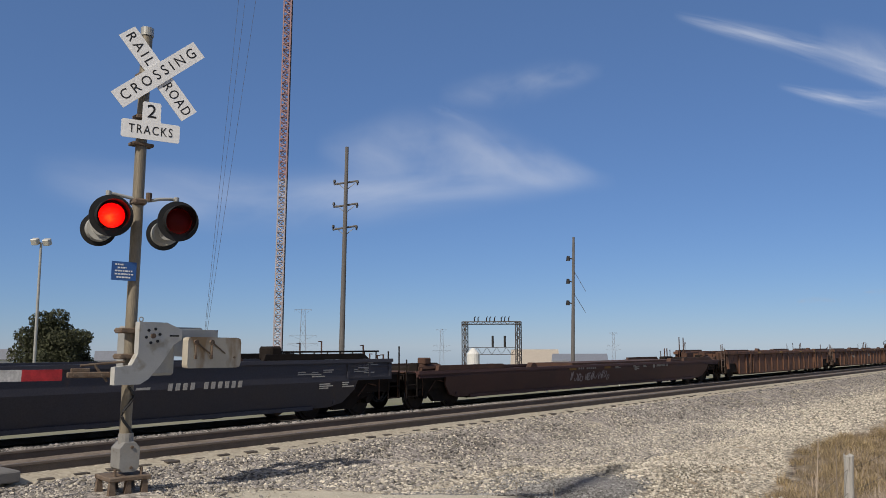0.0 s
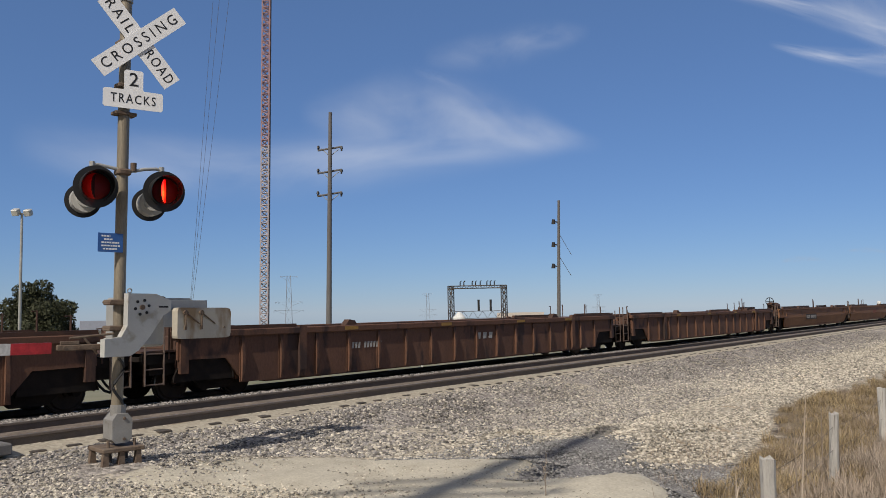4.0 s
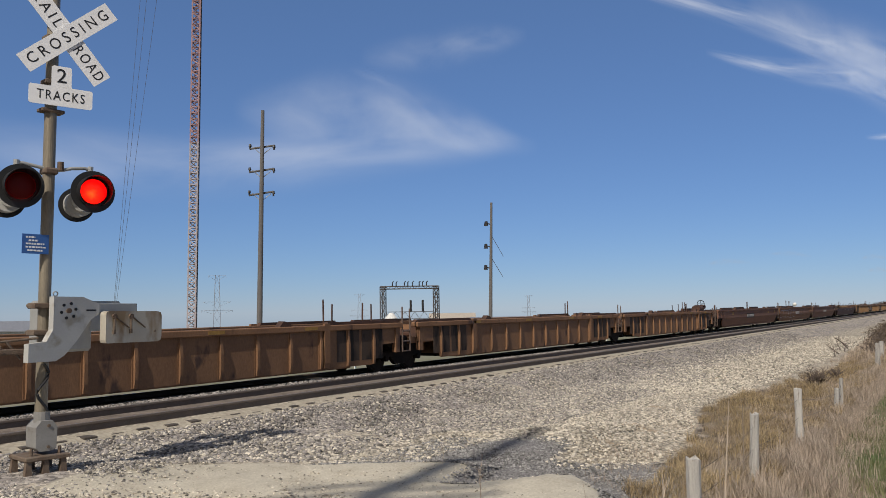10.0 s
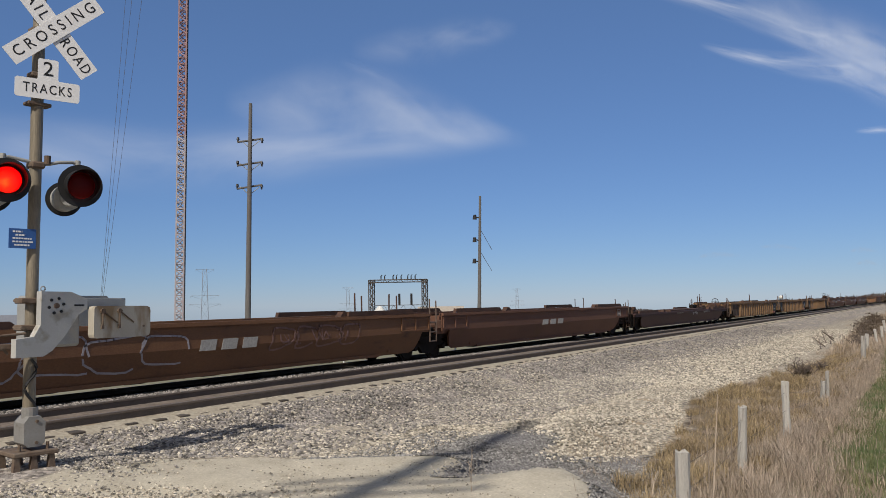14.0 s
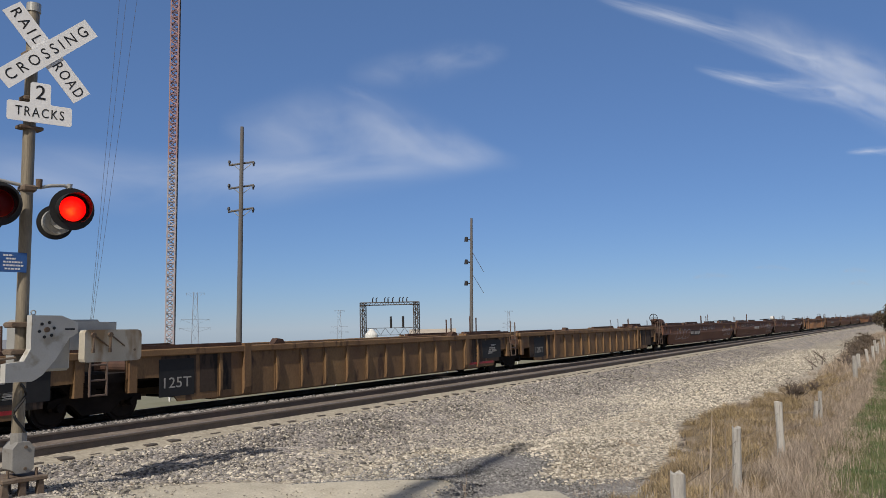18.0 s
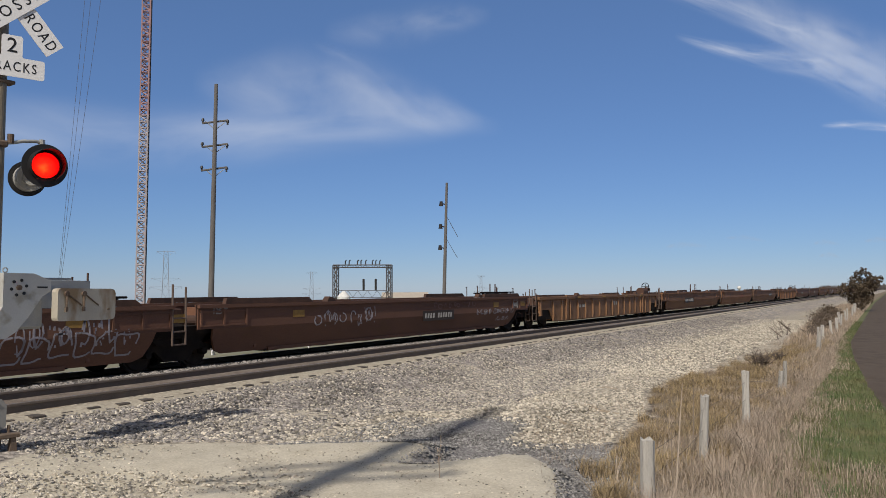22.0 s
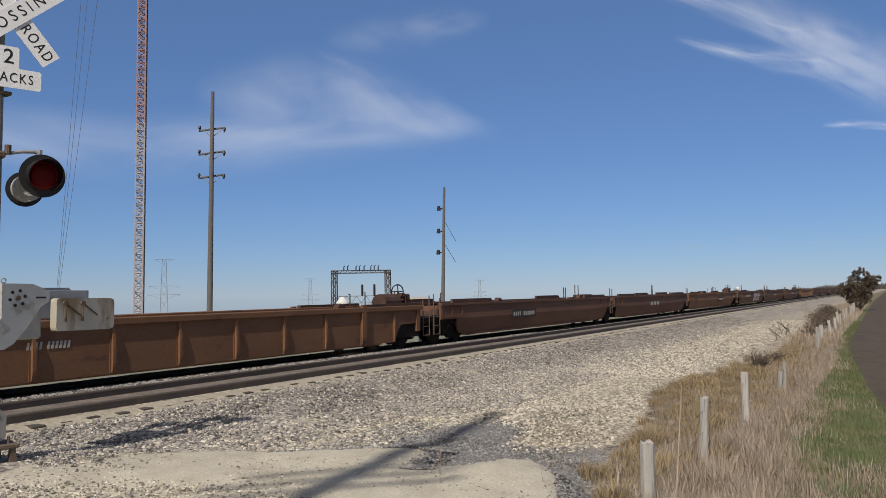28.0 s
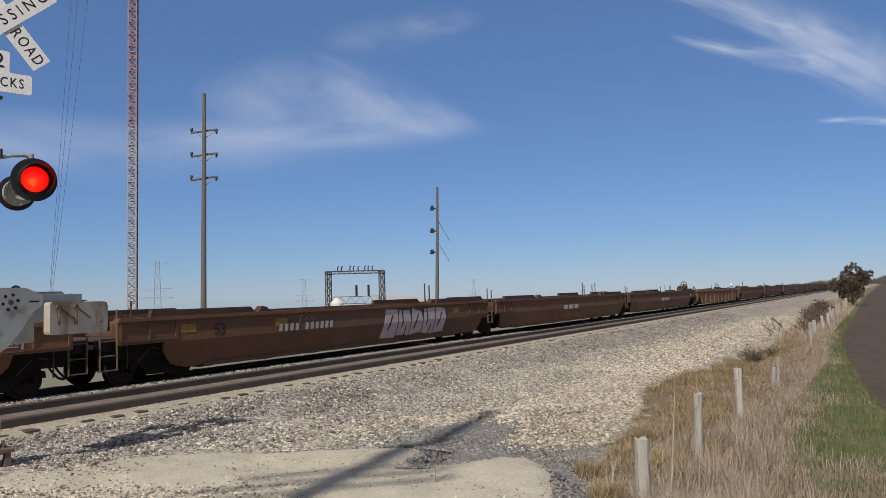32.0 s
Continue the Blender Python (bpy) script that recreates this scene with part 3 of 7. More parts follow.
TRACK_NEAR = build_track("track_near", Y_NEAR, Z_NEAR, "empty railway track of rusty rails on wooden ties in ballast")
TRACK_TRAIN = build_track("track_far", Y_TRAIN, Z_TRAIN, "railway track in use under the train, in shaded ballast")

bm = B()
box(bm, -0.115, 0.115, -1.3, 1.3, -0.17, 0.0, bevel=0.012)
tie_mesh = bpy.data.meshes.new("tie")
bm.to_mesh(tie_mesh)
bm.free()
tie_mesh.materials.append(M_TIE)
# Darker copy of the tie wood, with the train's shade put into its colour.
M_TIEDARK = mat("shade_painted_tie_wood", (0.045, 0.038, 0.032, 1), 0.9, second=(0.03, 0.026, 0.022, 1), scale=3, grain=50, stretch=(8, 1, 1), bump=0.4)
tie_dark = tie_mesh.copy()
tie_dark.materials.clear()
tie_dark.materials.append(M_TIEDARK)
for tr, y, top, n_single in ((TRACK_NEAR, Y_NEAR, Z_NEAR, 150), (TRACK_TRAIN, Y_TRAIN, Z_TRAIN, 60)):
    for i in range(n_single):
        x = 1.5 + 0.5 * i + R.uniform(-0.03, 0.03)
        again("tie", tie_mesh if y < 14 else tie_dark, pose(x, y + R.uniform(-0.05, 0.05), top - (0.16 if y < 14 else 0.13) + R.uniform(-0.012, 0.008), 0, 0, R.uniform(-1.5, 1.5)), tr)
    vs, fs = [], []
    for i in range(500):
        x = 1.5 + 0.5 * (n_single + i)
        k = len(vs)
        yo = R.uniform(-0.05, 0.05)
        for dx in (-0.115, 0.115):
            for dy in (-1.3, 1.3):
                for dz in (-0.33, -0.155):
                    vs.append((x + dx, y + dy + yo, top + dz))
        fs += [(k, k + 1, k + 3, k + 2), (k + 4, k + 6, k + 7, k + 5), (k + 1, k + 5, k + 7, k + 3), (k, k + 4, k + 5, k + 1), (k + 2, k + 3, k + 7, k + 6)]
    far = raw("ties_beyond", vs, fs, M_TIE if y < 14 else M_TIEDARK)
    far.parent = tr
    tagged(far, "wooden ties of the line further off", kind="stuff")

# crossing panels of the road, between and beside the rails
cross = thing("crossing_panels", "worn concrete and asphalt road panels along the rails of the crossing", "crossing panel", kind="structure")
for y, top in ((Y_NEAR, Z_NEAR), (Y_TRAIN, Z_TRAIN)):
    for y0, y1, reach, m in ((y - 1.45, y - 0.83, 5.1, M_ASPHALT), (y - 0.66, y + 0.66, 5.2, M_ASPHALT), (y + 0.83, y + 1.5, 5.2, M_ASPHALT)):
        w = (reach + 4.6) / 4
        for i in range(4):
            bm = B()
            box(bm, -4.6 + i * w, -4.62 + (i + 1) * w, y0, y1, top - 0.16, top - 0.004, bevel=0.02)
            part("panel", bm, m, cross)

# white marker stakes along the far side of the tracks
for x, y, r in ((22.4, 18.5, 0.05), (18.6, 19.3, 0.1), (17.8, 19.3, 0.035), (16.3, 19.9, 0.03), (29.5, 18.2, 0.05), (13.5, 20.5, 0.04), (37.0, 18.6, 0.05), (10.4, 20.3, 0.04), (47.0, 18.8, 0.06)):
    st = thing("marker_stake", "short white-painted marker stake beside the far track", "marker stake", pose(x, y, float(ground_z(x, y)) - 0.05, R.uniform(-4, 4), R.uniform(-4, 4), 20), group="marker stakes beyond the tracks")
    bm = B()
    prism(bm, [(-r, 0.0), (r, 0.0), (r, 0.2), (0.0, 0.24), (-r, 0.2)], "y", -0.02, 0.02)
    part("stake", bm, M_SIGNWHITE, st)

# ---- train ----
SPEED = 19.2


def glyph_bars(bm, n, x0, z0, cw, ch, y, gap_after=(), mi=0):
    """A run of plain bars the size of its characters on the face y, n of them from x0 on."""
    x = x0
    for i in range(n):
        lean = ch * 0.16
        prism(bm, [(x, z0), (x + cw * 0.58, z0), (x + cw * 0.58 + lean, z0 + ch), (x + lean, z0 + ch)], "y", y - 0.004, y, mi=mi)
        x += cw
        if i in gap_after:
            x += cw * 0.9
    return x


def truck_part(parent, xc, name="truck"):
    """A two-axle truck under a car end, at xc along the car."""
    tk = new(name)
    tk.empty_display_size = 0.2
    tk.parent = parent
    tk.matrix_basis = pose(xc, 0, 0)
    for s in (-1, 1):
        for a in (-0.86, 0.86):
            ob = again("wheel", WHEEL_MESH, pose(a, s * 0.745, 0.40, 90 if s < 0 else -90, 0, 0), tk)
    for s in (-1, 1):
        bm = B()
        prism(bm, [(-1.12, 0.42), (-0.62, 0.47), (-0.34, 0.22), (0.34, 0.22), (0.62, 0.47), (1.12, 0.42), (1.1, 0.56), (0.5, 0.72), (-0.5, 0.72), (-1.1, 0.56)], "y", s * 0.98, s * 1.12)
        for a in (-0.86, 0.86):
            rod(bm, (a, s * 1.0, 0.42), (a, s * 1.2, 0.42), 0.09, seg=10)
        for k in (-0.14, 0.0, 0.14):
            rod(bm, (k, s * 1.06, 0.30), (k, s * 1.06, 0.55), 0.05, seg=8)
        part("side_frame", bm, M_BLACK, tk)
    bm = B()
    box(bm, -0.17, 0.17, -0.95, 0.95, 0.42, 0.70)
    for a in (-0.86, 0.86):
        rod(bm, (a, -0.74, 0.40), (a, 0.74, 0.40), 0.07, seg=8)
    part("bolster", bm, M_BLACK, tk)
    return tk


bm = B()
rod(bm, (0, 0, -0.06), (0, 0, 0.03), 0.41, seg=28)
rod(bm, (0, 0, -0.085), (0, 0, -0.06), 0.44, seg=28)
rod(bm, (0, 0, 0.03), (0, 0, 0.06), 0.36, 0.33, seg=28)
rod(bm, (0, 0, 0.03), (0, 0, 0.12), 0.10, 0.085, seg=14)
for f in bm.faces:
    c = f.calc_center_median()
    if -0.058 < c.z < 0.028 and math.hypot(c.x, c.y) > 0.39:
        f.material_index = 1
WHEEL_MESH = bpy.data.meshes.new("wheel")
bm.to_mesh(WHEEL_MESH)
bm.free()
WHEEL_MESH.materials.append(M_WHEEL)
WHEEL_MESH.materials.append(M_TREAD)


bm = B()
box(bm, -0.25, 0.25, -1.2, 1.2, -0.05, 0.06)
BEAM_MESH = bpy.data.meshes.new("floor_beam")
bm.to_mesh(BEAM_MESH)
bm.free()
BEAM_MESH.materials.append(M_BLACK)


def shear_in(bm, z0, k):
    """Lean what lies below z0 inwards (towards y = 0)."""
    for v in bm.verts:
        if v.co.z < z0 - 1e-4:
            v.co.y -= math.copysign((z0 - v.co.z) * k, v.co.y)


def rib_mesh(H, deep):
    bm = B()
    lo = 0.33
    pts = [(-1.415, lo), (-1.415 - deep * 0.6, lo + 0.02), (-1.415 - deep, lo + 0.2), (-1.415 - deep, lo + 0.62), (-1.44, H - 0.14), (-1.415, H - 0.14)]
    prism(bm, pts, "x", -0.04, 0.04)
    box(bm, -0.08, 0.08, -1.43, -1.415, lo, H - 0.12)
    return bm


RIBS = {}


def car_end(car, xe, d, H, paint, coupled, brake):
    """Platform, ladders, posts and gear at one end; d is +1 for the end ahead along x, xe its place."""
    bm = B()
    x_in = xe - d * 2.5
    a, b = sorted((x_in, xe - d * 0.12))
    box(bm, a, b, -1.28, 1.28, 0.92, 1.02)
    box(bm, a, b, -0.35, 0.35, 0.62, 0.92)
    for s in (-1, 1):
        box(bm, a, b, s * 1.28 - 0.05, s * 1.28 + 0.05, 0.86, 1.06)
    part("end_platform", bm, M_BLACK if R.random() < 0.6 or coupled else paint, car)
    bm = B()
    reach = 3.0 if coupled else 1.0
    a, b = sorted((xe - d * reach, xe - d * (0.35 if coupled else 0.1)))
    prism(bm, [(a + (0.35 if d > 0 else 0), 0.62), (b - (0.35 if d < 0 else 0), 0.62), (b, 0.93), (a, 0.93)], "y", -1.22, 1.22)
    part("underframe", bm, M_BLACK, car)
    bm = B()
    x0, x1 = sorted((x_in - d * 0.08, x_in))
    box(bm, x0, x1, -1.3, 1.3, 0.4, H - 0.12)
    for y in (-0.8, 0, 0.8):
        box(bm, min(x_in, x_in + d * 0.12), max(x_in, x_in + d * 0.12), y - 0.05, y + 0.05, 1.0, H - 0.15)
    part("bulkhead", bm, paint, car)
    bm = B()
    for y in (-0.95, 0.95):
        box(bm, min(xe - d * 1.9, xe - d * 0.9), max(xe - d * 1.9, xe - d * 0.9), y - 0.16, y + 0.16, 1.02, 1.02 + R.uniform(0.28, 0.5), bevel=0.03)
    rod(bm, (xe - d * 1.4, -0.6, 1.14), (xe - d * 1.4, 0.6, 1.14), 0.13, seg=12)
    part("end_gear", bm, M_BLACK if paint in (M_NAVY, M_MAROON) else M_RUST, car)
    if coupled:
        for xl in (0.38,):
            bm = B()
            for o in (-0.22, 0.22):
                rod(bm, (xe - d * xl + o, -1.38, 0.42), (xe - d * xl + o, -1.38, H + (0.34 if o * d > 0 else 0.2)), 0.022, seg=6)
            for z in (0.44, 0.76, 1.08):
                rod(bm, (xe - d * xl - 0.22, -1.38, z), (xe - d * xl + 0.22, -1.38, z), 0.016, seg=6)
            part("ladder", bm, M_BLACK if paint in (M_NAVY, M_MAROON) else M_LADDER, car)
        for o, y, up in ((0.75, -1.33, 0.12), (1.25, -1.05, 0.38), (1.0, 0.9, 0.5), (1.6, 1.15, 0.45), (0.15, 0.7, 0.05)):
            bm = B()
            x = xe - d * o
            rod(bm, (x, y, 0.95), (x, y, H + up), 0.022, seg=6)
            rod(bm, (x, y, H + up - 0.02), (x - d * 0.12, y, H + up - 0.02), 0.014, seg=5)
            part("stanchion", bm, M_RUST, car)
        bm = B()
        g0, g1 = sorted((xe - d * 0.12, xe - d * 0.95))
        box(bm, g0, g1, -1.36, 1.36, 1.10, 1.14)
        for q in (g0 + 0.04, g1 - 0.04):
            rod(bm, (q, -1.33, 0.42), (q, -1.33, 1.12), 0.018, seg=6)
        part("end_step", bm, M_RUST, car)
        bm = B()
        r0, r1 = sorted((xe - d * 1.0, xe - d * 1.9))
        rod(bm, (r0, -1.12, 1.2), (r1, -1.12, 1.2), 0.13, seg=12)
        box(bm, r0 + 0.1, r0 + 0.4, -1.25, -0.95, 1.32, 1.52, bevel=0.03)
        rod(bm, (r0, -1.22, 1.04), (r1, -1.3, 0.8), 0.02, seg=6)
        rod(bm, (r1, -1.2, 1.1), (r0 + 0.2, -1.32, 0.55), 0.018, seg=6)
        part("air_reservoir", bm, M_RUST, car)
        bm = B()
        c0, c1 = sorted((xe - d * 0.5, xe + d * 0.42))
        box(bm, c0, c1, -0.11, 0.11, 0.60, 0.80)
        k0, k1 = sorted((xe + d * 0.2, xe + d * 0.45))
        box(bm, k0, k1, -0.2, 0.2, 0.55, 0.86, bevel=0.03)
        part("coupler", bm, M_BLACK, car)
        bm = B()
        pts = [Vector((xe + d * u, -0.45, 0.62 - 0.34 * math.sin(math.pi * (u + 0.3) / 0.75))) for u in np.linspace(-0.3, 0.45, 7)]
        for p, q in zip(pts, pts[1:]):
            rod(bm, p, q, 0.028, seg=6)
        part("air_hose", bm, M_LAMPBLACK, car)
    elif d > 0:
        bm = B()
        x = xe - 0.22
        for o in (-0.2, 0.2):
            rod(bm, (x + o, -1.47, 0.62), (x + o, -1.47, H + (0.5 if o < 0 else 0.44)), 0.026, seg=6)
        for z in (0.64, 0.95, 1.27):
            rod(bm, (x - 0.2, -1.47, z), (x + 0.2, -1.47, z), 0.022, seg=6)
        part("grab_ladder", bm, M_LADDER, car)
        bm = B()
        box(bm, x - 0.5, x + 0.4, -1.25, -0.55, 0.75, 1.12, bevel=0.06)
        rod(bm, (x - 0.3, -1.2, 1.12), (x - 0.3, -1.2, 1.45), 0.06, seg=8)
        rod(bm, (x + 0.1, -1.0, 1.12), (x + 0.1, -1.0, 1.36), 0.1, seg=8)
        part("hinge_gear", bm, M_BLACK, car)
    if brake:
        xb = xe - d * 1.15
        bm = B()
        box(bm, xb - 0.08, xb + 0.08, -0.9, -0.7, 1.0, H + 0.45)
        box(bm, xb - 0.2, xb + 0.3, -1.0, -0.6, H + 0.15, H + 0.42, bevel=0.04)
        xt = xb - d * 0.85
        rod(bm, (xt - 0.5, -0.75, H + 0.12), (xt + 0.5, -0.75, H + 0.12), 0.3, seg=14)
        for q in (-0.35, 0.0, 0.35):
            box(bm, xt + q - 0.05, xt + q + 0.05, -1.0, -0.5, 1.0, H - 0.1)
        box(bm, xt - 0.55, xt + 0.5, -1.05, -0.6, H - 0.34, H - 0.26)
        rod(bm, (xt - 0.4, -1.1, 1.05), (xt + 0.3, -1.1, 1.05), 0.11, seg=10)
        part("brake_stand", bm, M_RUST, car)
        bm = B()
        n = 16
        ring = [Vector((xb - 0.24, -0.8 + 0.25 * math.cos(2 * math.pi * i / n), H + 0.5 + 0.25 * math.sin(2 * math.pi * i / n))) for i in range(n)]
        for i in range(n):
            rod(bm, ring[i], ring[(i + 1) % n], 0.022, seg=6)
        for i in (0, 4, 8, 12):
            rod(bm, ring[i], (xb - 0.2, -0.8, H + 0.5), 0.018, seg=6)
        part("brake_wheel", bm, M_BLACK, car)


def guide_posts(car, xe, d, H, paint):
    for xo, y in ((1.25, 1.1), (0.8, 1.15)):
        bm = B()
        x = xe - d * xo
        rod(bm, (x, y, 1.0), (x + R.uniform(-0.03, 0.03), y, H + R.uniform(0.55, 0.8)), 0.028, seg=6)
        rod(bm, (x, y + 0.02, H + 0.06), (x + 0.1, y + 0.02, H + 0.06), 0.02, seg=6)
        part("guide_post", bm, M_RUST, car)


# Unseen plate added in the open well to keep sunlight off the track bed.
def well_floor(car, x0, x1, z):
    bm = B()
    box(bm, x0, x1, -1.24, 1.24, z - 0.015, z + 0.015)
    part("well_floor", bm, M_BLACK, car)


def car_smooth(car, L, H, paint, ends):
    """Plate-sided well car: upright upper plate, lower plate leaning in, raised ends, open well."""
    h = L / 2
    zb, zm = 0.31, 0.97
    e0, e1 = (0.55 if ends[0] else 0.38), (0.55 if ends[1] else 0.38)
    xl, xr = -h + e0, h - e1
    for s in (-1, 1):
        bm = B()
        prism(bm, [(xl, zm), (xr, zm), (xr, H - 0.08), (xl, H - 0.08)], "y", s * 1.40, s * 1.46)
        a0, a1 = (1.3 if ends[0] else 0.5), (1.3 if ends[1] else 0.5)
        b0, b1 = (0.85 if ends[0] else 0.5), (0.85 if ends[1] else 0.5)
        prism(bm, [(xl + a0 + 0.05, zb + 0.42), (xl + a0 + 0.45 * b0, zb + 0.1), (xl + a0 + b0, zb), (xr - a1 - b1, zb), (xr - a1 - 0.45 * b1, zb + 0.1), (xr - a1 - 0.05, zb + 0.42), (xr - a1, zm), (xl + a0, zm)], "y", s * 1.40, s * 1.46)
        shear_in(bm, zm, 0.34)
        part("side_plate", bm, paint, car)
        bm = B()
        box(bm, xl, xr, s * 1.43 - 0.09, s * 1.43 + 0.09, H - 0.09, H)
        part("top_chord", bm, paint, car)
        for x0, x1 in ((xl + 0.9, xl + 4.4), (xr - 4.4, xr - 0.9)):
            bm = B()
            prism(bm, [(x0, H + 0.004), (x1, H + 0.004), (x1 - 0.2, H + 0.15), (x0 + 0.05, H + 0.15)], "y", s * 1.36, s * 1.48)
            part("raised_guide", bm, M_BLACK if paint is M_NAVY else M_RUST, car)
        bm = B()
        box(bm, xl + 2.7, xr - 2.7, s * 1.22 - 0.07, s * 1.22 + 0.07, zb - 0.03, zb + 0.06)
        part("bottom_sill", bm, paint, car)
        for x0, x1 in ((xl + 0.06, xl + 1.7), (xr - 1.7, xr - 0.06)):
            bm = B()
            box(bm, x0, x1, s * 1.47 - 0.012, s * 1.47 + 0.012, zm + 0.06, zm + 0.1)
            box(bm, x0, x1, s * 1.47 - 0.012, s * 1.47 + 0.012, H - 0.2, H - 0.16)
            for q in (x0 + 0.03, (x0 + x1) / 2, x1 - 0.03):
                box(bm, q - 0.03, q + 0.03, s * 1.47 - 0.016, s * 1.47 + 0.016, zm + 0.06, H - 0.12)
            part("end_stiffener", bm, paint, car)
    well_floor(car, xl + 2.6, xr - 2.6, zb)
    for x in np.linspace(xl + 2.9, xr - 2.9, 7):
        again("floor_beam", BEAM_MESH, pose(x, 0, zb), car)


def car_ribbed(car, L, H, paint, ends, bays, sooty):
    """Rib-sided well car: recessed plate between tapered ribs, box top chord."""
    h = L / 2
    xl, xr = -h + (0.9 if ends[0] else 0.5), h - (0.9 if ends[1] else 0.5)
    zb = 0.32
    key = round(H, 2)
    if (key, paint.name) not in RIBS:
        b = rib_mesh(H, 0.08)
        me = bpy.data.meshes.new("rib")
        b.to_mesh(me)
        b.free()
        me.materials.append(paint)
        RIBS[key, paint.name] = me
    for s in (-1, 1):
        bm = B()
        k0, k1 = (1.25 if ends[0] else 0.9), (1.25 if ends[1] else 0.9)
        prism(bm, [(xl + k0, 0.9), (xl + k0 + 0.5, zb), (xr - k1 - 0.5, zb), (xr - k1, 0.9), (xr, 0.92), (xr, H - 0.1), (xl, H - 0.1), (xl, 0.92)], "y", s * 1.37, s * 1.42)
        part("side_plate", bm, paint, car)
        bm = B()
        box(bm, xl - 0.1, xr + 0.1, s * 1.36 - 0.14, s * 1.36 + 0.14, H - 0.16, H, bevel=0.02)
        part("top_chord", bm, paint, car)
        bm = B()
        box(bm, xl + 2.4, xr - 2.4, s * 1.32 - 0.07, s * 1.32 + 0.07, zb - 0.04, zb + 0.06)
        part("bottom_sill", bm, paint, car)
        for x in np.linspace(xl + k0 + (1.75 if paint is M_YELLOW else 0.45), xr - k1 - (1.75 if paint is M_YELLOW else 0.45), bays):
            again("rib", RIBS[key, paint.name], pose(x, 0, 0, 0, 0, 0 if s < 0 else 180), car)
        for x in (xl + 3.5, xr - 3.5):
            bm = B()
            prism(bm, [(s * 1.415, 0.33), (s * 1.47, 0.35), (s * 1.505, 0.5), (s * 1.505, H + 0.05), (s * 1.415, H + 0.05)], "x", x - 0.11, x + 0.11)
            part("bolster_post", bm, paint, car)
        for q, d, on in ((xl, 1, ends[0]), (xr, -1, ends[1])):
            if on:
                bm = B()
                arch = [(q + d * (0.72 - 0.78 * math.cos(a)), 0.44 + 0.46 * min(1.0, 1.25 * math.sin(a))) for a in np.linspace(0, math.pi, 13)]
                prism(bm, arch if d < 0 else arch[::-1], "y", s * 1.30, s * 1.355)
                rim = [Vector((px, s * 1.36, pz)) for px, pz in arch]
                for p0, p1 in zip(rim, rim[1:]):
                    rod(bm, p0, p1, 0.022, seg=5)
                bmesh.ops.recalc_face_normals(bm, faces=bm.faces)
                part("truck_guard", bm, M_BLACK, car, "black arched guard over the truck")
        for x0, x1 in ((xl - 0.05, xl + 3.4), (xr - 3.4, xr + 0.05)):
            bm = B()
            prism(bm, [(x0, H + 0.003), (x1, H + 0.003), (x1 - 0.04, H + 0.085), (x0 + 0.04, H + 0.085)], "y", s * 1.26, s * 1.40)
            part("raised_guide", bm, M_RUST, car)
            if sooty:
                bm = B()
                for a in (0.0, 1.12):
                    q = (x0 + 0.95 + a) if x0 < 0 else (x1 - 0.95 - a - 1.0)
                    box(bm, q, q + 1.0, s * 1.423 - 0.004, s * 1.423 + 0.004, 0.48, H - 0.17)
                part("sooty_panel", bm, M_SOOTPAINT, car, "sooty blackened end panels")
        for x in (xl + 0.15, xr - 0.15):
            bm = B()
            box(bm, x - 0.1, x + 0.1, s * 1.38 - 0.08, s * 1.38 + 0.08, 0.62, H - 0.16)
            part("corner_post", bm, paint, car)
    well_floor(car, xl + 2.6, xr - 2.6, zb)
    for x in np.linspace(xl + 2.8, xr - 2.8, 7):
        again("floor_beam", BEAM_MESH, pose(x, 0, zb), car)


def marking(car, x0, x1, z, ch, n, gap, y=-1.466, patch=True, material=None, label="white stencilled car marking"):
    """Car marking from x0 to x1, as plain bars on a dark patch."""
    cw = (x1 - x0) / (n + 0.9 * len(gap))
    if patch:
        bm = B()
        box(bm, x0 - 0.12, x1 + 0.1, y - 0.003, y + 0.002, z - 0.1, z + ch + 0.09)
        part("marking_patch", bm, M_MARKDULL, car)
    bm = B()
    glyph_bars(bm, n, x0, z, cw, ch, y - 0.004, gap)
    tagged(part("marking", bm, material or M_MARK, car, label), kind="stuff")


def emblem(car, x0, x1, z, ch, y=-1.466, material=None):
    """A company emblem as three plain slanted blocks."""
    w = (x1 - x0) / 3
    for k in range(3):
        bm = B()
        q = x0 + k * w
        prism(bm, [(q, z), (q + w * 0.72, z), (q + w * 0.72 + ch * 0.25, z + ch), (q + ch * 0.25, z + ch)], "y", y - 0.006, y)
        part("emblem_block", bm, material or M_MARK, car)


def small_marks(car, x0, x1, z0, z1, k, y=-1.466):
    bm = B()
    for i in range(k):
        x, z = R.uniform(x0, x1), R.uniform(z0, z1)
        for j in range(R.randrange(2, 4)):
            box(bm, x, x + R.uniform(0.18, 0.5), y - 0.005, y, z - j * 0.05, z - j * 0.05 + 0.028)
    tagged(part("small_markings", bm, M_MARK, car), kind="stuff")


def stroke(bm, pts, thick, y):
    for (ax, az), (bx_, bz) in zip(pts, pts[1:]):
        d = Vector((bx_ - ax, 0, bz - az))
        if d.length < 0.01:
            continue
        m = Matrix.Translation(((ax + bx_) / 2, y, (az + bz) / 2)) @ pose(0, 0, 0, 0, -math.degrees(math.atan2(d.z, d.x)), 0)
        box(bm, -d.length / 2 - thick / 3, d.length / 2 + thick / 3, -0.004, 0.0, -thick / 2, thick / 2, m)


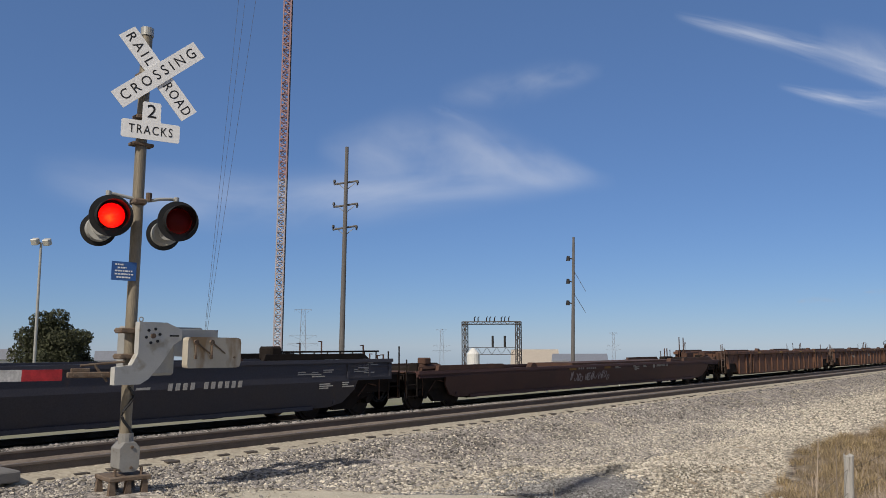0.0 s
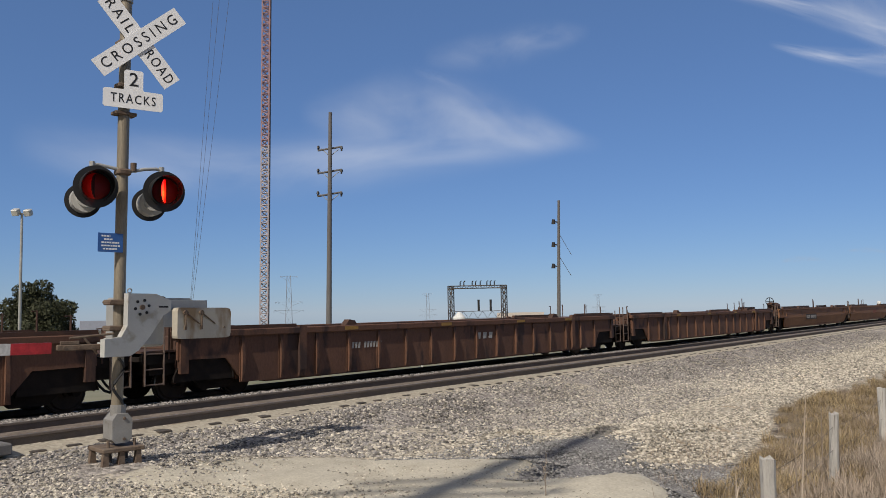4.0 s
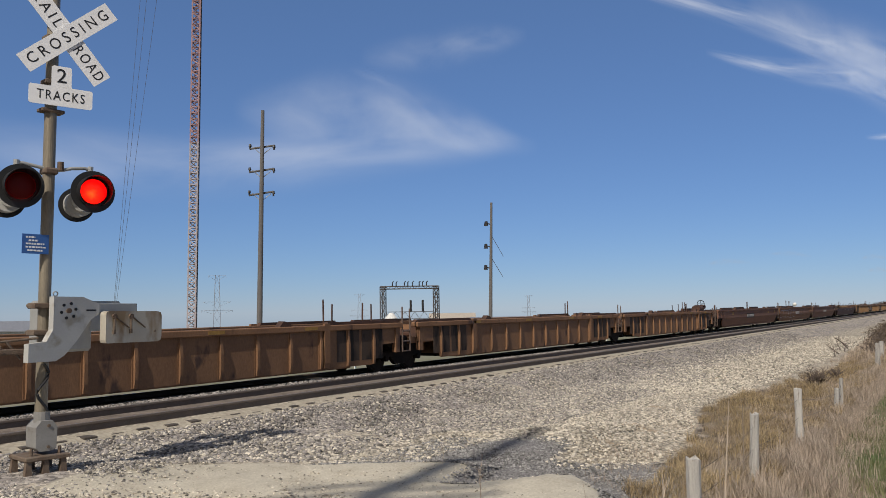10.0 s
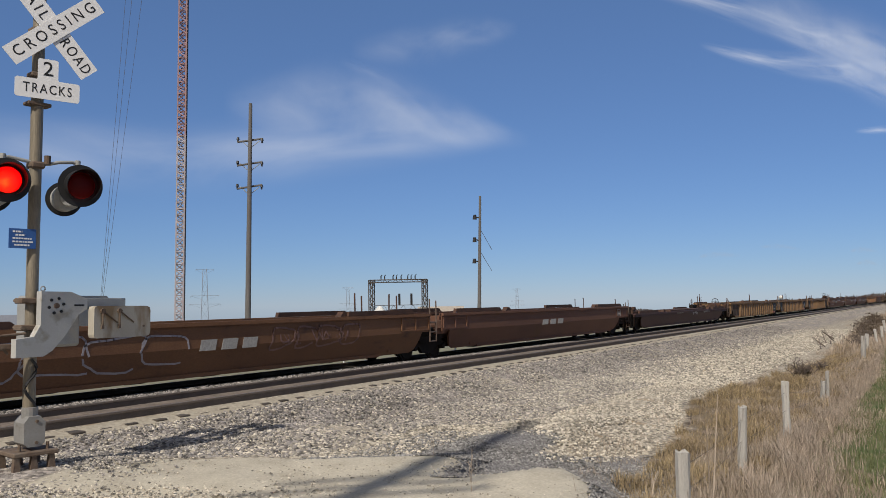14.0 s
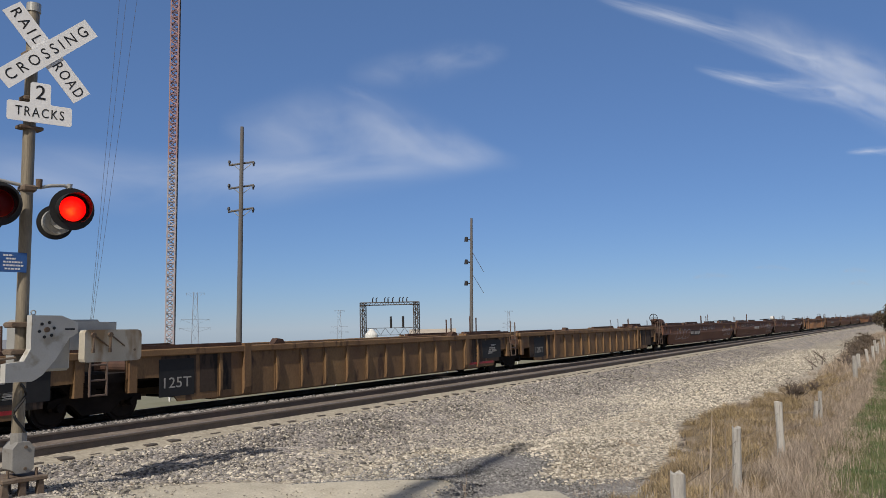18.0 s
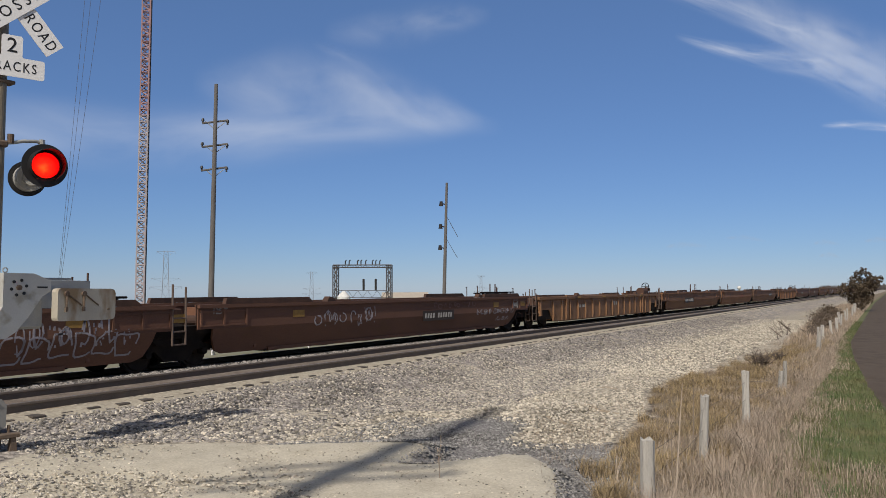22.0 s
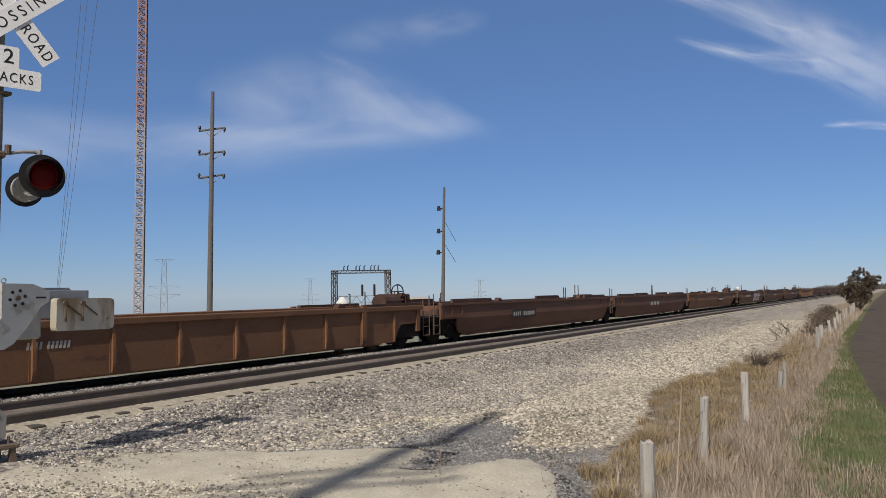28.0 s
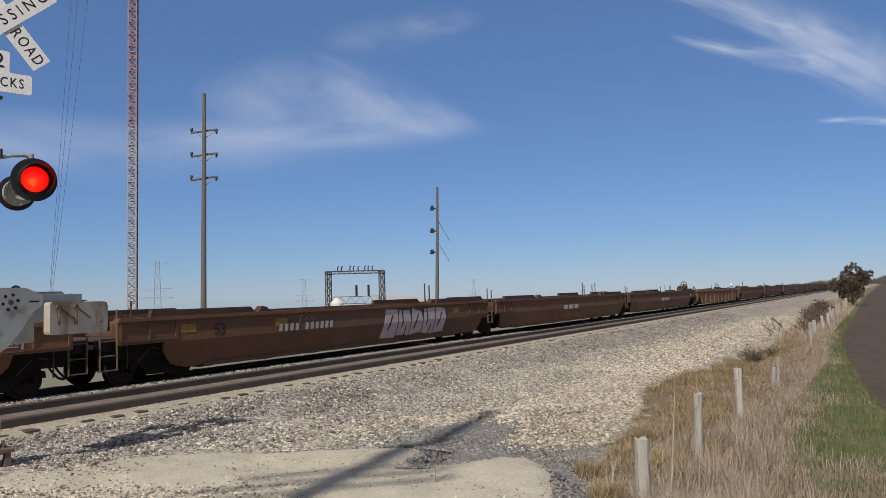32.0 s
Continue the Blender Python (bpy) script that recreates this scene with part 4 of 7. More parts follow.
def graffiti(car, x0, x1, z0, z1, n, thick, material, y=-1.47):
    """Scrawled paint on the plate: uneven letters of arcs, hooks and slashes, some run together."""
    bm = B()
    w, hz = (x1 - x0) / n, z1 - z0
    for k in range(n):
        cx, base = x0 + w * (k + 0.5 + R.uniform(-0.2, 0.2)), z0 + hz * R.uniform(0.0, 0.3)
        tall, wide = min(hz * R.uniform(0.5, 1.05), z1 - base), w * R.uniform(0.5, 1.0)
        for j in range(R.choice((1, 2, 2, 3))):
            kind = R.choice(("arc", "slash", "hook", "zig", "arc"))
            ox = cx + wide * R.uniform(-0.2, 0.2)
            if kind == "arc":
                a0, sweep = R.uniform(0, 6.28), R.uniform(2.6, 5.8) * R.choice((-1, 1))
                pts = [(ox + wide * 0.45 * math.cos(a0 + sweep * q / 8), base + tall * (0.5 + 0.45 * math.sin(a0 + sweep * q / 8))) for q in range(9)]
            elif kind == "slash":
                lean = R.uniform(-0.25, 0.35) * wide
                pts = [(ox - lean, base), (ox + R.uniform(-0.08, 0.08) * wide, base + tall * 0.5), (ox + lean, base + tall)]
            elif kind == "hook":
                pts = [(ox - wide * 0.3, base + tall), (ox - wide * 0.25, base + tall * 0.3), (ox, base), (ox + wide * 0.35, base + tall * 0.15), (ox + wide * 0.45, base + tall * 0.5)]
            else:
                pts = [(ox - wide * 0.45, base + tall * R.uniform(0.5, 1)), (ox - wide * 0.15, base), (ox + wide * 0.1, base + tall * R.uniform(0.6, 1)), (ox + wide * 0.4, base + tall * R.uniform(0, 0.3))]
            stroke(bm, pts, thick * R.uniform(0.7, 1.3), y)
    shear_in(bm, 0.98, 0.34)
    tagged(part("graffiti", bm, material, car, "sprayed graffiti strokes"), kind="stuff")


def bubbles(car, x0, x1, z0, z1, n, thick, material, y=-1.47):
    """Fat rounded outlines sprayed side by side."""
    for i in range(n):
        bm = B()
        w = (x1 - x0) / n
        cx, cz = x0 + w * (i + 0.5), (z0 + z1) / 2 + R.uniform(-0.04, 0.04)
        pts = []
        lobes, turn, slant, wide = R.choice((2, 3, 3)), R.uniform(0, 6.28), R.uniform(-0.05, 0.16), R.uniform(0.42, 0.58)
        for a in np.linspace(0, 6.2832 * R.uniform(0.85, 1.0), 20):
            c, s_ = math.cos(a), math.sin(a)
            bulge = 1 + 0.16 * math.sin(lobes * a + turn)
            pts.append((cx + w * wide * bulge * math.copysign(abs(c) ** 0.6, c) + slant * s_, min(z1, max(z0, cz + (z1 - z0) * 0.45 * bulge * math.copysign(abs(s_) ** 0.6, s_)))))
        stroke(bm, pts, thick, y)
        shear_in(bm, 0.98, 0.34)
        tagged(part("graffiti_outline", bm, material, car, "sprayed rounded outline"), kind="stuff")


# joints along the train at the start, from the leading car on; C: coupled, else hinged on a shared truck
JOINTS = [(-5.8, "C"), (17.0, "C"), (41.5, "C"), (63.5, "C"), (86.0, "C"), (108.5, "C"), (131.0, "C"), (152.3, ""), (171.0, ""), (190.8, "C"), (213.0, ""), (231.7, ""), (250.3, "C"), (272.6, ""), (292.0, ""), (311.8, "C"),
          (334.6, "C"), (356.3, ""), (375.4, ""), (395.5, "C"), (417.0, ""), (436.0, ""), (456.8, "C"), (479.4, "C"), (501.2, ""), (520.0, ""), (541.0, "C"), (563.0, "C"), (584.0, ""), (603.4, ""), (625.7, "C"), (645.2, ""),
          (665.2, ""), (685.6, "C"), (708.0, "C")]
while JOINTS[-1][0] < 1000:
    JOINTS.append((JOINTS[-1][0] + 20.2, "C" if len(JOINTS) % 3 == 0 else ""))
STYLES = (["navy", "maroon"] + ["tan"] * 4 + ["orange"] * 3 + ["tan"] * 3 + ["brown"] * 3 + ["maroon"] + ["yellow"] * 3 + ["brown"] * 3 + ["tan"] + ["orange"] * 3 + ["tanbrown"] + ["brown"] * 3 + ["brown"] * 3 + ["tanbrown"])
while len(STYLES) < len(JOINTS) - 1:
    STYLES += [R.choice(["brown", "orange", "maroon", "brown"])] * 3
CARS = []
for i in range(len(JOINTS) - 1):
    (xa, ca), (xb, cb) = JOINTS[i], JOINTS[i + 1]
    style = STYLES[i]
    L = xb - xa
    ribbed = style in ("tan", "yellow", "tanbrown")
    paint = {"navy": M_NAVY, "maroon": M_MAROON, "tan": M_TAN, "tanbrown": M_RUSTTAN, "yellow": M_YELLOW, "orange": M_ORANGE, "brown": M_BROWN}[style]
    label = {"navy": "dark navy plate-sided well car with white marking", "maroon": "dark maroon plate-sided well car, empty, low and weathered", "tan": "faded tan rib-sided well car, empty and rusting",
             "tanbrown": "brown rib-sided well car, empty and weathered", "yellow": "faded yellow rib-sided well car, empty, with rust streaks", "orange": "weathered orange-brown plate-sided well car, empty",
             "brown": "dark reddish-brown plate-sided well car, empty, with graffiti"}[style]
    if i in (2, 3, 4, 5):
        paint = M_RUSTTAN
        label = "rust-stained brown rib-sided well car, empty"
    if i in (26, 33):
        paint = M_ORANGE
        label = "orange-brown rib-sided well car, empty and weathered"
    if i in (13, 29, 30, 31):
        paint = M_UMBER if i > 29 else M_ORANGE
        label = "orange-brown plate-sided well car, empty, with large graffiti"
    car = thing("well_car", label, "railway car", group="cars of the freight train")
    H = {"navy": 1.52, "maroon": 1.14}.get(style, 1.54 if ribbed else 1.58)
    ends = (ca == "C", cb == "C")
    if ribbed:
        car_ribbed(car, L, H, paint, ends, 10 if i in (26, 33) else 14 if L < 21 else 16, style == "yellow" or i in (9, 10, 11))
    else:
        car_smooth(car, L, H, paint, ends)
    h = L / 2
    far = xa > 720
    if not far:
        car_end(car, -h, -1, H, paint, ends[0], i in (19, 4, 6))
        car_end(car, h, 1, H, paint, ends[1], i + 1 in (12, 16, 23, 27, 30, 33))
        if not ends[1] or style == "maroon":
            guide_posts(car, h, 1, H, paint)
        if i % 2 == 0:
            guide_posts(car, -h, -1, H, paint)
    else:
        car_end(car, h, 1, H, paint, False, False)
    truck_part(car, -h + 2.05) if ends[0] else None
    truck_part(car, h - 2.05) if ends[1] else truck_part(car, h)
    CARS.append((car, (xa + xb) / 2))
    if far:
        continue
    for x in (-h * 0.45, h * 0.5):
        bm = B()
        prism(bm, [(x - 0.22, H + 0.003), (x + 0.22, H + 0.003), (x + 0.12, H + 0.12), (x - 0.08, H + 0.15)], "y", -1.42, -1.22)
        part("container_lock", bm, M_RUST, car)
    if style == "navy":
        marking(car, 3.97, 5.92, 0.94, 0.15, 10, (3,), patch=False)
        marking(car, 3.25, 3.8, 0.98, 0.05, 1, (), patch=False)
        marking(car, 3.0, 3.15, 0.9, 0.15, 1, (), patch=False)
        small_marks(car, 7.1, 10.1, 0.8, 1.42, 9)
        bm = B()
        for x in np.arange(6.9, 10.6, 0.45):
            rod(bm, (x, -1.2, H), (x, -1.2, H + 0.2), 0.02, seg=5)
        rod(bm, (6.9, -1.2, H + 0.2), (10.6, -1.2, H + 0.2), 0.025, seg=5)
        box(bm, 6.8, 7.15, -1.3, -0.8, H, H + 0.34, bevel=0.05)
        part("walkway_rail", bm, M_BLACK, car)
    elif style == "maroon":
        marking(car, -2.55, -1.15, 0.98, 0.11, 8, (2,), patch=False)
        small_marks(car, 0.1, 3.4, 0.92, 1.05, 5)
        marking(car, 4.3, 5.5, 0.95, 0.1, 14, (6, 10), patch=False)
        bm = B()
        rod(bm, (4.05, -1.468, 1.0), (4.05, -1.464, 1.0), 0.11, seg=20)
        part("emblem_disc", bm, M_MARK, car)
        if i == 1:
            graffiti(car, -3.0, 0.1, 0.52, 0.9, 12, 0.028, M_GRAFF)
            for q in (-3.2, -0.5):
                bm = B()
                box(bm, q, q + 0.5, -1.469, -1.464, H - 0.17, H - 0.09)
                part("reflector_strip", bm, M_MARKYELLOW, car, "yellow reflector strip")
        bm = B()
        box(bm, -2, 8.5, -0.9, 0.9, H - 0.1, H + 0.06)
        part("well_fitting", bm, M_RUST, car)
    elif style == "orange":
        if i in (6, 23):
            marking(car, -3.28, -0.52, 0.86, 0.2, 10, (3,))
        elif i in (8, 25):
            marking(car, 1.92, 4.5, 0.95, 0.2, 10, (3,))
            words("53", 0.32, M_MARKPATCH, car, pose(-7.75, -1.470, 1.16, 90, 0, 0), name="size_mark")
            words("125 T", 0.2, M_MARK, car, pose(-8.9, -1.470, 1.42, 90, 0, 0), name="load_mark")
        else:
            emblem(car, 1.31, 2.85, 0.9, 0.3, material=M_DULLRED)
    elif style == "brown":
        if i == 12:
            marking(car, -1.66, 0.77, 0.96, 0.2, 10, (3,))
        elif i == 13:
            emblem(car, -0.6, 1.42, 0.9, 0.26)
            bubbles(car, -8.6, -0.9, 0.55, 1.38, 6, 0.045, M_GRAFF)
            bubbles(car, 1.7, 5.5, 0.75, 1.36, 4, 0.05, M_GRAFF2)
            graffiti(car, 2.0, 5.3, 0.85, 1.25, 6, 0.04, M_GRAFF2)
        elif i in (19, 27):
            marking(car, -3.5, -1.1, 0.9, 0.18, 10, (3,))
            if i == 19:
                graffiti(car, -1.5, 3.6, 1.05, 1.42, 16, 0.022, M_GRAFF)
                bubbles(car, -7.1, -3.8, 0.6, 1.3, 4, 0.03, M_GRAFF)
                graffiti(car, 5.8, 9.6, 0.85, 1.15, 10, 0.03, M_GRAFF)
                graffiti(car, 6.8, 9.0, 0.55, 0.8, 6, 0.03, M_GRAFF)
        elif i in (20, 28):
            emblem(car, -1.29, 1.12, 0.9, 0.24)
            if i == 20:
                graffiti(car, -7.8, -1.6, 1.1, 1.42, 14, 0.022, M_GRAFF)
                graffiti(car, 1.6, 5.0, 0.95, 1.38, 6, 0.028, M_GRAFF)
                bubbles(car, 4.9, 8.1, 0.5, 1.05, 6, 0.04, M_GRAFF)
                graffiti(car, 5.1, 8.0, 0.62, 1.36, 8, 0.036, M_GRAFF)
        elif i == 30:
            marking(car, -3.86, -1.31, 1.0, 0.2, 10, (3,), patch=False)
            words("53", 0.42, M_MARKPATCH, car, pose(-6.1, -1.470, 1.17, 90, 0, 0), name="size_mark")
            for k in range(5):
                bm = B()
                x = 1.45 + k * 0.85
                a, b = 0.05 * (k % 2), 0.06 * (k % 3)
                prism(bm, [(x - 0.1 + a, 0.47 + a), (x + 0.8, 0.44 + b), (x + 0.86, 0.98), (x + 0.02, 0.98)], "y", -1.476, -1.462)
                prism(bm, [(x + 0.02, 0.981), (x + 0.86, 0.981), (x + 0.84 - b, 1.42 - b), (x + 0.1, 1.44 - a)], "y", -1.476, -1.462)
                shear_in(bm, 0.98, 0.34)
                part("graffiti_block", bm, M_GRAFFPALE, car, "pale sprayed graffiti block")
                bm = B()
                stroke(bm, [(x + 0.86, 0.5), (x + 0.88, 0.97), (x + 0.85, 1.40)], 0.03, -1.482)
                if k % 2 == 0:
                    stroke(bm, [(x + 0.3, 0.72), (x + 0.38, 0.97), (x + 0.5, 1.2)], 0.075, -1.482)
                else:
                    stroke(bm, [(x + 0.26, 1.4), (x + 0.33, 0.98), (x + 0.3, 0.8)], 0.06, -1.482)
                    stroke(bm, [(x + 0.55, 0.46), (x + 0.6, 0.8)], 0.06, -1.482)
                shear_in(bm, 0.98, 0.34)
                part("graffiti_outline", bm, M_MARKPATCH, car, "dark sprayed outline")
            graffiti(car, -3.1, -2.2, 1.2, 1.42, 3, 0.03, M_GRAFF)
        elif i == 29:
            marking(car, 1.75, 3.45, 0.9, 0.17, 10, (3,))
            words("53", 0.5, M_MARKPATCH, car, pose(-7.9, -1.470, 1.12, 90, 0, 0), name="size_mark")
        elif i in (14, 31, 32):
            emblem(car, -1.45, 0.94, 0.92, 0.22)
        elif i == 21:
            graffiti(car, 4.6, 8.2, 0.85, 1.1, 9, 0.028, M_GRAFF)
            graffiti(car, 6.6, 8.0, 0.55, 0.75, 3, 0.028, M_GRAFF)
            graffiti(car, -5.6, -2.2, 0.78, 1.38, 8, 0.034, M_GRAFF)
            graffiti(car, 1.2, 4.6, 1.2, 1.43, 9, 0.026, M_GRAFF2)
            marking(car, 0.7, 2.75, 0.88, 0.18, 10, (3,))
            words("125 T", 0.22, M_MARK, car, pose(-9.3, -1.470, 1.4, 90, 0, 0), name="load_mark")
        if i in (14, 21, 29, 32):
            bm = B()
            for a0, a1, b0, b1 in ((0, 0.5, 0, 0.04), (0, 0.5, 0.38, 0.42), (0, 0.04, 0.04, 0.38), (0.46, 0.5, 0.04, 0.38), (0.1, 0.16, 0.14, 0.3), (0.21, 0.28, 0.14, 0.3), (0.33, 0.4, 0.14, 0.3), (0.1, 0.4, 0.09, 0.115)):
                box(bm, h - 2.15 + a0, h - 2.15 + a1, -1.472, -1.465, 1.02 + b0, 1.02 + b1)
            part("placard_mark", bm, M_MARK, car, "white framed stencil mark")
        if i in (19, 20, 21):
            bm = B()
            for x in np.arange(h - 4.6, h - 1.4, 0.55):
                rod(bm, (x, -1.2, H), (x, -1.2, H + 0.2), 0.022, seg=5)
            rod(bm, (h - 4.8, -1.2, H + 0.2), (h - 1.5, -1.2, H + 0.2), 0.03, seg=5)
            rod(bm, (h - 4.8, -0.9, H + 0.17), (h - 1.5, -0.9, H + 0.17), 0.03, seg=5)
            part("walkway_rail", bm, M_BLACK, car)
        if i in (19, 20, 21, 12, 30):
            for q in ((-7.4, -4.0, 6.3) if i == 30 else (-6.5, 6.3, 9.0)):
                bm = B()
                box(bm, q, q + 0.5, -1.469, -1.464, 1.16, 1.36)
                part("paint_patch", bm, M_MARKYELLOW, car, "yellow paint patch")
    else:
        yk = -1.426
        if i == 26:
            marking(car, -4.81, -3.82, 0.96, 0.15, 10, (3,), y=yk, patch=False)
        elif i in (3, 4, 22):
            marking(car, -5.2, -3.9, 0.92, 0.16, 10, (3,), y=yk, patch=False)
            marking(car, 0.6, 1.6, 0.95, 0.2, 3, (), y=yk, patch=False)
        if style == "yellow" and i in (17, 18):
            bm = B()
            box(bm, -8.2, -7.2, yk - 0.006, yk + 0.002, 0.45, 1.3)
            part("dark_panel", bm, M_MARKPATCH, car, "black painted panel")
            words("125T", 0.34, M_MARK, car, pose(-7.72, yk - 0.01, 0.75, 90, 0, 0), name="load_mark", width=0.78)
        if style == "yellow" and not ends[1]:
            bm = B()
            box(bm, h - 2.75, h - 1.25, yk - 0.006, yk + 0.002, 0.62, 1.3)
            part("dark_panel", bm, M_MARKPATCH, car, "black painted panel")
            small_marks(car, h - 2.6, h - 1.75, 0.75, 1.2, 5, yk - 0.006)
            words("53", 0.34, M_MARKPATCH, car, pose(h - 3.3, yk - 0.01, 0.85, 90, 0, 0), name="size_mark")
            bm = B()
            box(bm, h - 3.9, h - 1.9, yk - 0.006, yk + 0.002, 0.43, 0.51)
            part("reflector_strip", bm, M_REDTAPE, car, "faded red reflector strip")
        if style == "tan":
            for q in (-5.4, -1.3, 2.9, 6.2):
                bm = B()
                box(bm, q, q + 0.5, -1.505, -1.498, H - 0.12, H - 0.03)
                part("reflector_strip", bm, M_MARKYELLOW, car, "faded yellow reflector strip")


def train_rows(x0, y):
    ts = [0, 0.1] + [round(0.5 + 1.5 * k, 2) for k in range(21)] + [31.9, 32.0]
    return [(t, pose(x0 - SPEED * t, y, Z_TRAIN)) for t in ts]

# ---- crossing signal ----
_up = Vector((0.045, -0.035, 5.4)).normalized()
_ax = Vector((1, -0.14, 0))
_ax = (_ax - _up * _ax.dot(_up)).normalized()
SIG = thing("crossing_signal", "tan-masted crossing signal with crossbuck, red flashers and lowered gate", "crossing signal", Matrix.Translation((5.07, 8.715, 0.24)) @ Matrix((_ax, _up.cross(_ax), _up)).transposed().to_4x4())


def disc(bm, c, r, y0, y1, seg=32, r2=None, mi=0):
    return rod(bm, (c[0], y0, c[1]), (c[0], y1, c[1]), r, r2, seg=seg, mi=mi)


bm = B()
rod(bm, (0, 0, 0.2), (0, 0, 5.42), 0.066, seg=20)
part("mast", bm, M_MAST, SIG, smooth=False)
bm = B()
rod(bm, (0, 0, 5.40), (0, 0, 5.50), 0.078, seg=20)
rod(bm, (0, 0, 5.36), (0, 0, 5.40), 0.05, seg=12)
part("mast_cap", bm, M_STEEL, SIG, "bare metal mast cap")

# crossbuck: two boards, lettered
for ang, y, name in ((-50.5, -0.085, "RAIL ROAD"), (41.0, -0.10, "CROSSING")):
    bm = B()
    prism(bm, [(-0.61, -0.1143), (0.61, -0.1143), (0.61, 0.1143), (-0.61, 0.1143)], "y", -0.004, 0.004)
    board = part("crossbuck_board", bm, M_SIGNWHITE, SIG, "white board with black lettering")
    board.matrix_basis = pose(0.11, y - 0.055, 4.91, 0, 0, -12) @ pose(0, 0, 0, 0, -ang, 0)
    if name == "CROSSING":
        words(name, 0.175, M_SIGNBLACK, board, pose(0, -0.005, 0, 90, 0, 0), width=1.08, spacing=1.5)
    else:
        words("RAIL", 0.175, M_SIGNBLACK, board, pose(-0.36, -0.005, 0, 90, 0, 0), width=0.42, spacing=1.45)
        words("ROAD", 0.175, M_SIGNBLACK, board, pose(0.36, -0.005, 0, 90, 0, 0), width=0.43, spacing=1.3)
for z0_, z1_, w_ in ((4.85, 4.91, 0.1), (4.34, 4.39, 0.1), (4.01, 4.05, 0.13)):
    bm = B()
    box(bm, -w_, w_, -0.08, 0.07, z0_, z1_, bevel=0.008)
    part("sign_clamp", bm, M_RUSTBASE, SIG)

# track-count plate: an inverted T
bm = B()
pl = [(-0.36, 3.99), (0.36, 3.99), (0.38, 4.01), (0.38, 4.21), (0.36, 4.23), (0.13, 4.23), (0.12, 4.25), (0.12, 4.47), (0.10, 4.49), (-0.10, 4.49), (-0.12, 4.47), (-0.12, 4.25), (-0.13, 4.23), (-0.36, 4.23), (-0.38, 4.21), (-0.38, 4.01)]
prism(bm, pl, "y", -0.098, -0.09)
plate = part("track_plate", bm, M_SIGNWHITE, SIG, "white plate reading 2 TRACKS")
plate.matrix_basis = pose(0.08, -0.03, 0.075, 0, 0, -12) @ Matrix.Translation((0, 0, 4.24)) @ Matrix.Diagonal((0.89, 1, 0.93, 1)) @ Matrix.Translation((0, 0, -4.24))
words("2", 0.25, M_SIGNBLACK, plate, pose(0, -0.1, 4.36, 90, 0, 0), width=0.115)
words("TRACKS", 0.165, M_SIGNBLACK, plate, pose(0.0, -0.1, 4.11, 90, 0, 0), width=0.57, spacing=1.25)

# lamp arms and lamps
LAMP_TURN = pose(0.025, 0, 0.03, 0, 0, -11)
bm = B()
tube(bm, [(-0.36, -0.02, 3.05), (-0.36, -0.02, 3.34), (-0.34, -0.02, 3.365), (-0.30, -0.02, 3.37), (-0.05, -0.02, 3.33), (0.05, -0.02, 3.32), (0.12, -0.02, 3.33), (0.22, -0.02, 3.36), (0.36, -0.02, 3.375), (0.40, -0.02, 3.365), (0.42, -0.02, 3.34), (0.42, -0.02, 3.05)], 0.02, 10)
for sx in (-1, 1):
    ex = -0.36 if sx < 0 else 0.42
    rod(bm, (ex, -0.02, 3.33), (ex, -0.02, 3.40), 0.032, seg=10)
part("lamp_arm", bm, M_STEEL, SIG).matrix_basis = LAMP_TURN
bm = B()
box(bm, -0.078, 0.078, -0.09, 0.08, 3.29, 3.37, bevel=0.02)
rod(bm, (0.11, -0.05, 3.35), (0.11, -0.05, 3.45), 0.035, seg=10)
part("arm_clamp", bm, M_RUSTBASE, SIG)

M_LENS = bpy.data.materials.new("red_lens_glass")
M_LENS.use_nodes = True
_b = M_LENS.node_tree.nodes["Principled BSDF"]
_b.inputs["Base Color"].default_value = (0.55, 0.02, 0.02, 1)
_b.inputs["Roughness"].default_value = 0.3
_b.inputs["Transmission Weight"].default_value = 0.85
_b.inputs["IOR"].default_value = 1.25


def lit_lamp():
    """The lit reflector: orange and bright about its bulb, red towards the rim, uneven through the ribbed lens."""
    m = bpy.data.materials.new("lit_red_lamp")
    m.use_nodes = True
    t = m.node_tree
    n, l = t.nodes, t.links
    b = n["Principled BSDF"]
    b.inputs["Base Color"].default_value = (0.3, 0.02, 0.01, 1)
    co = n.new("ShaderNodeTexCoord")
    nz = n.new("ShaderNodeTexNoise")
    nz.inputs["Scale"].default_value = 22.0
    l.new(co.outputs["Object"], nz.inputs["Vector"])
    ds = n.new("ShaderNodeVectorMath")
    ds.operation = "DISTANCE"
    ds.inputs[1].default_value = (-0.02, -0.03, 0.0)
    l.new(co.outputs["Object"], ds.inputs[0])
    ad = n.new("ShaderNodeMath")
    ad.operation = "MULTIPLY_ADD"
    ad.inputs[1].default_value = 0.07
    l.new(nz.outputs[0], ad.inputs[0])
    l.new(ds.outputs["Value"], ad.inputs[2])
    rp = n.new("ShaderNodeValToRGB")
    e = rp.color_ramp.elements
    e[0].position, e[0].color = 0.035, (1.0, 0.22, 0.03, 1)
    e[1].position, e[1].color = 0.17, (0.55, 0.006, 0.006, 1)
    mid = e.new(0.095)
    mid.color = (1.0, 0.045, 0.012, 1)
    l.new(ad.outputs[0], rp.inputs[0])
    l.new(rp.outputs[0], b.inputs["Emission Color"])
    b.inputs["Emission Strength"].default_value = 5.0
    return m


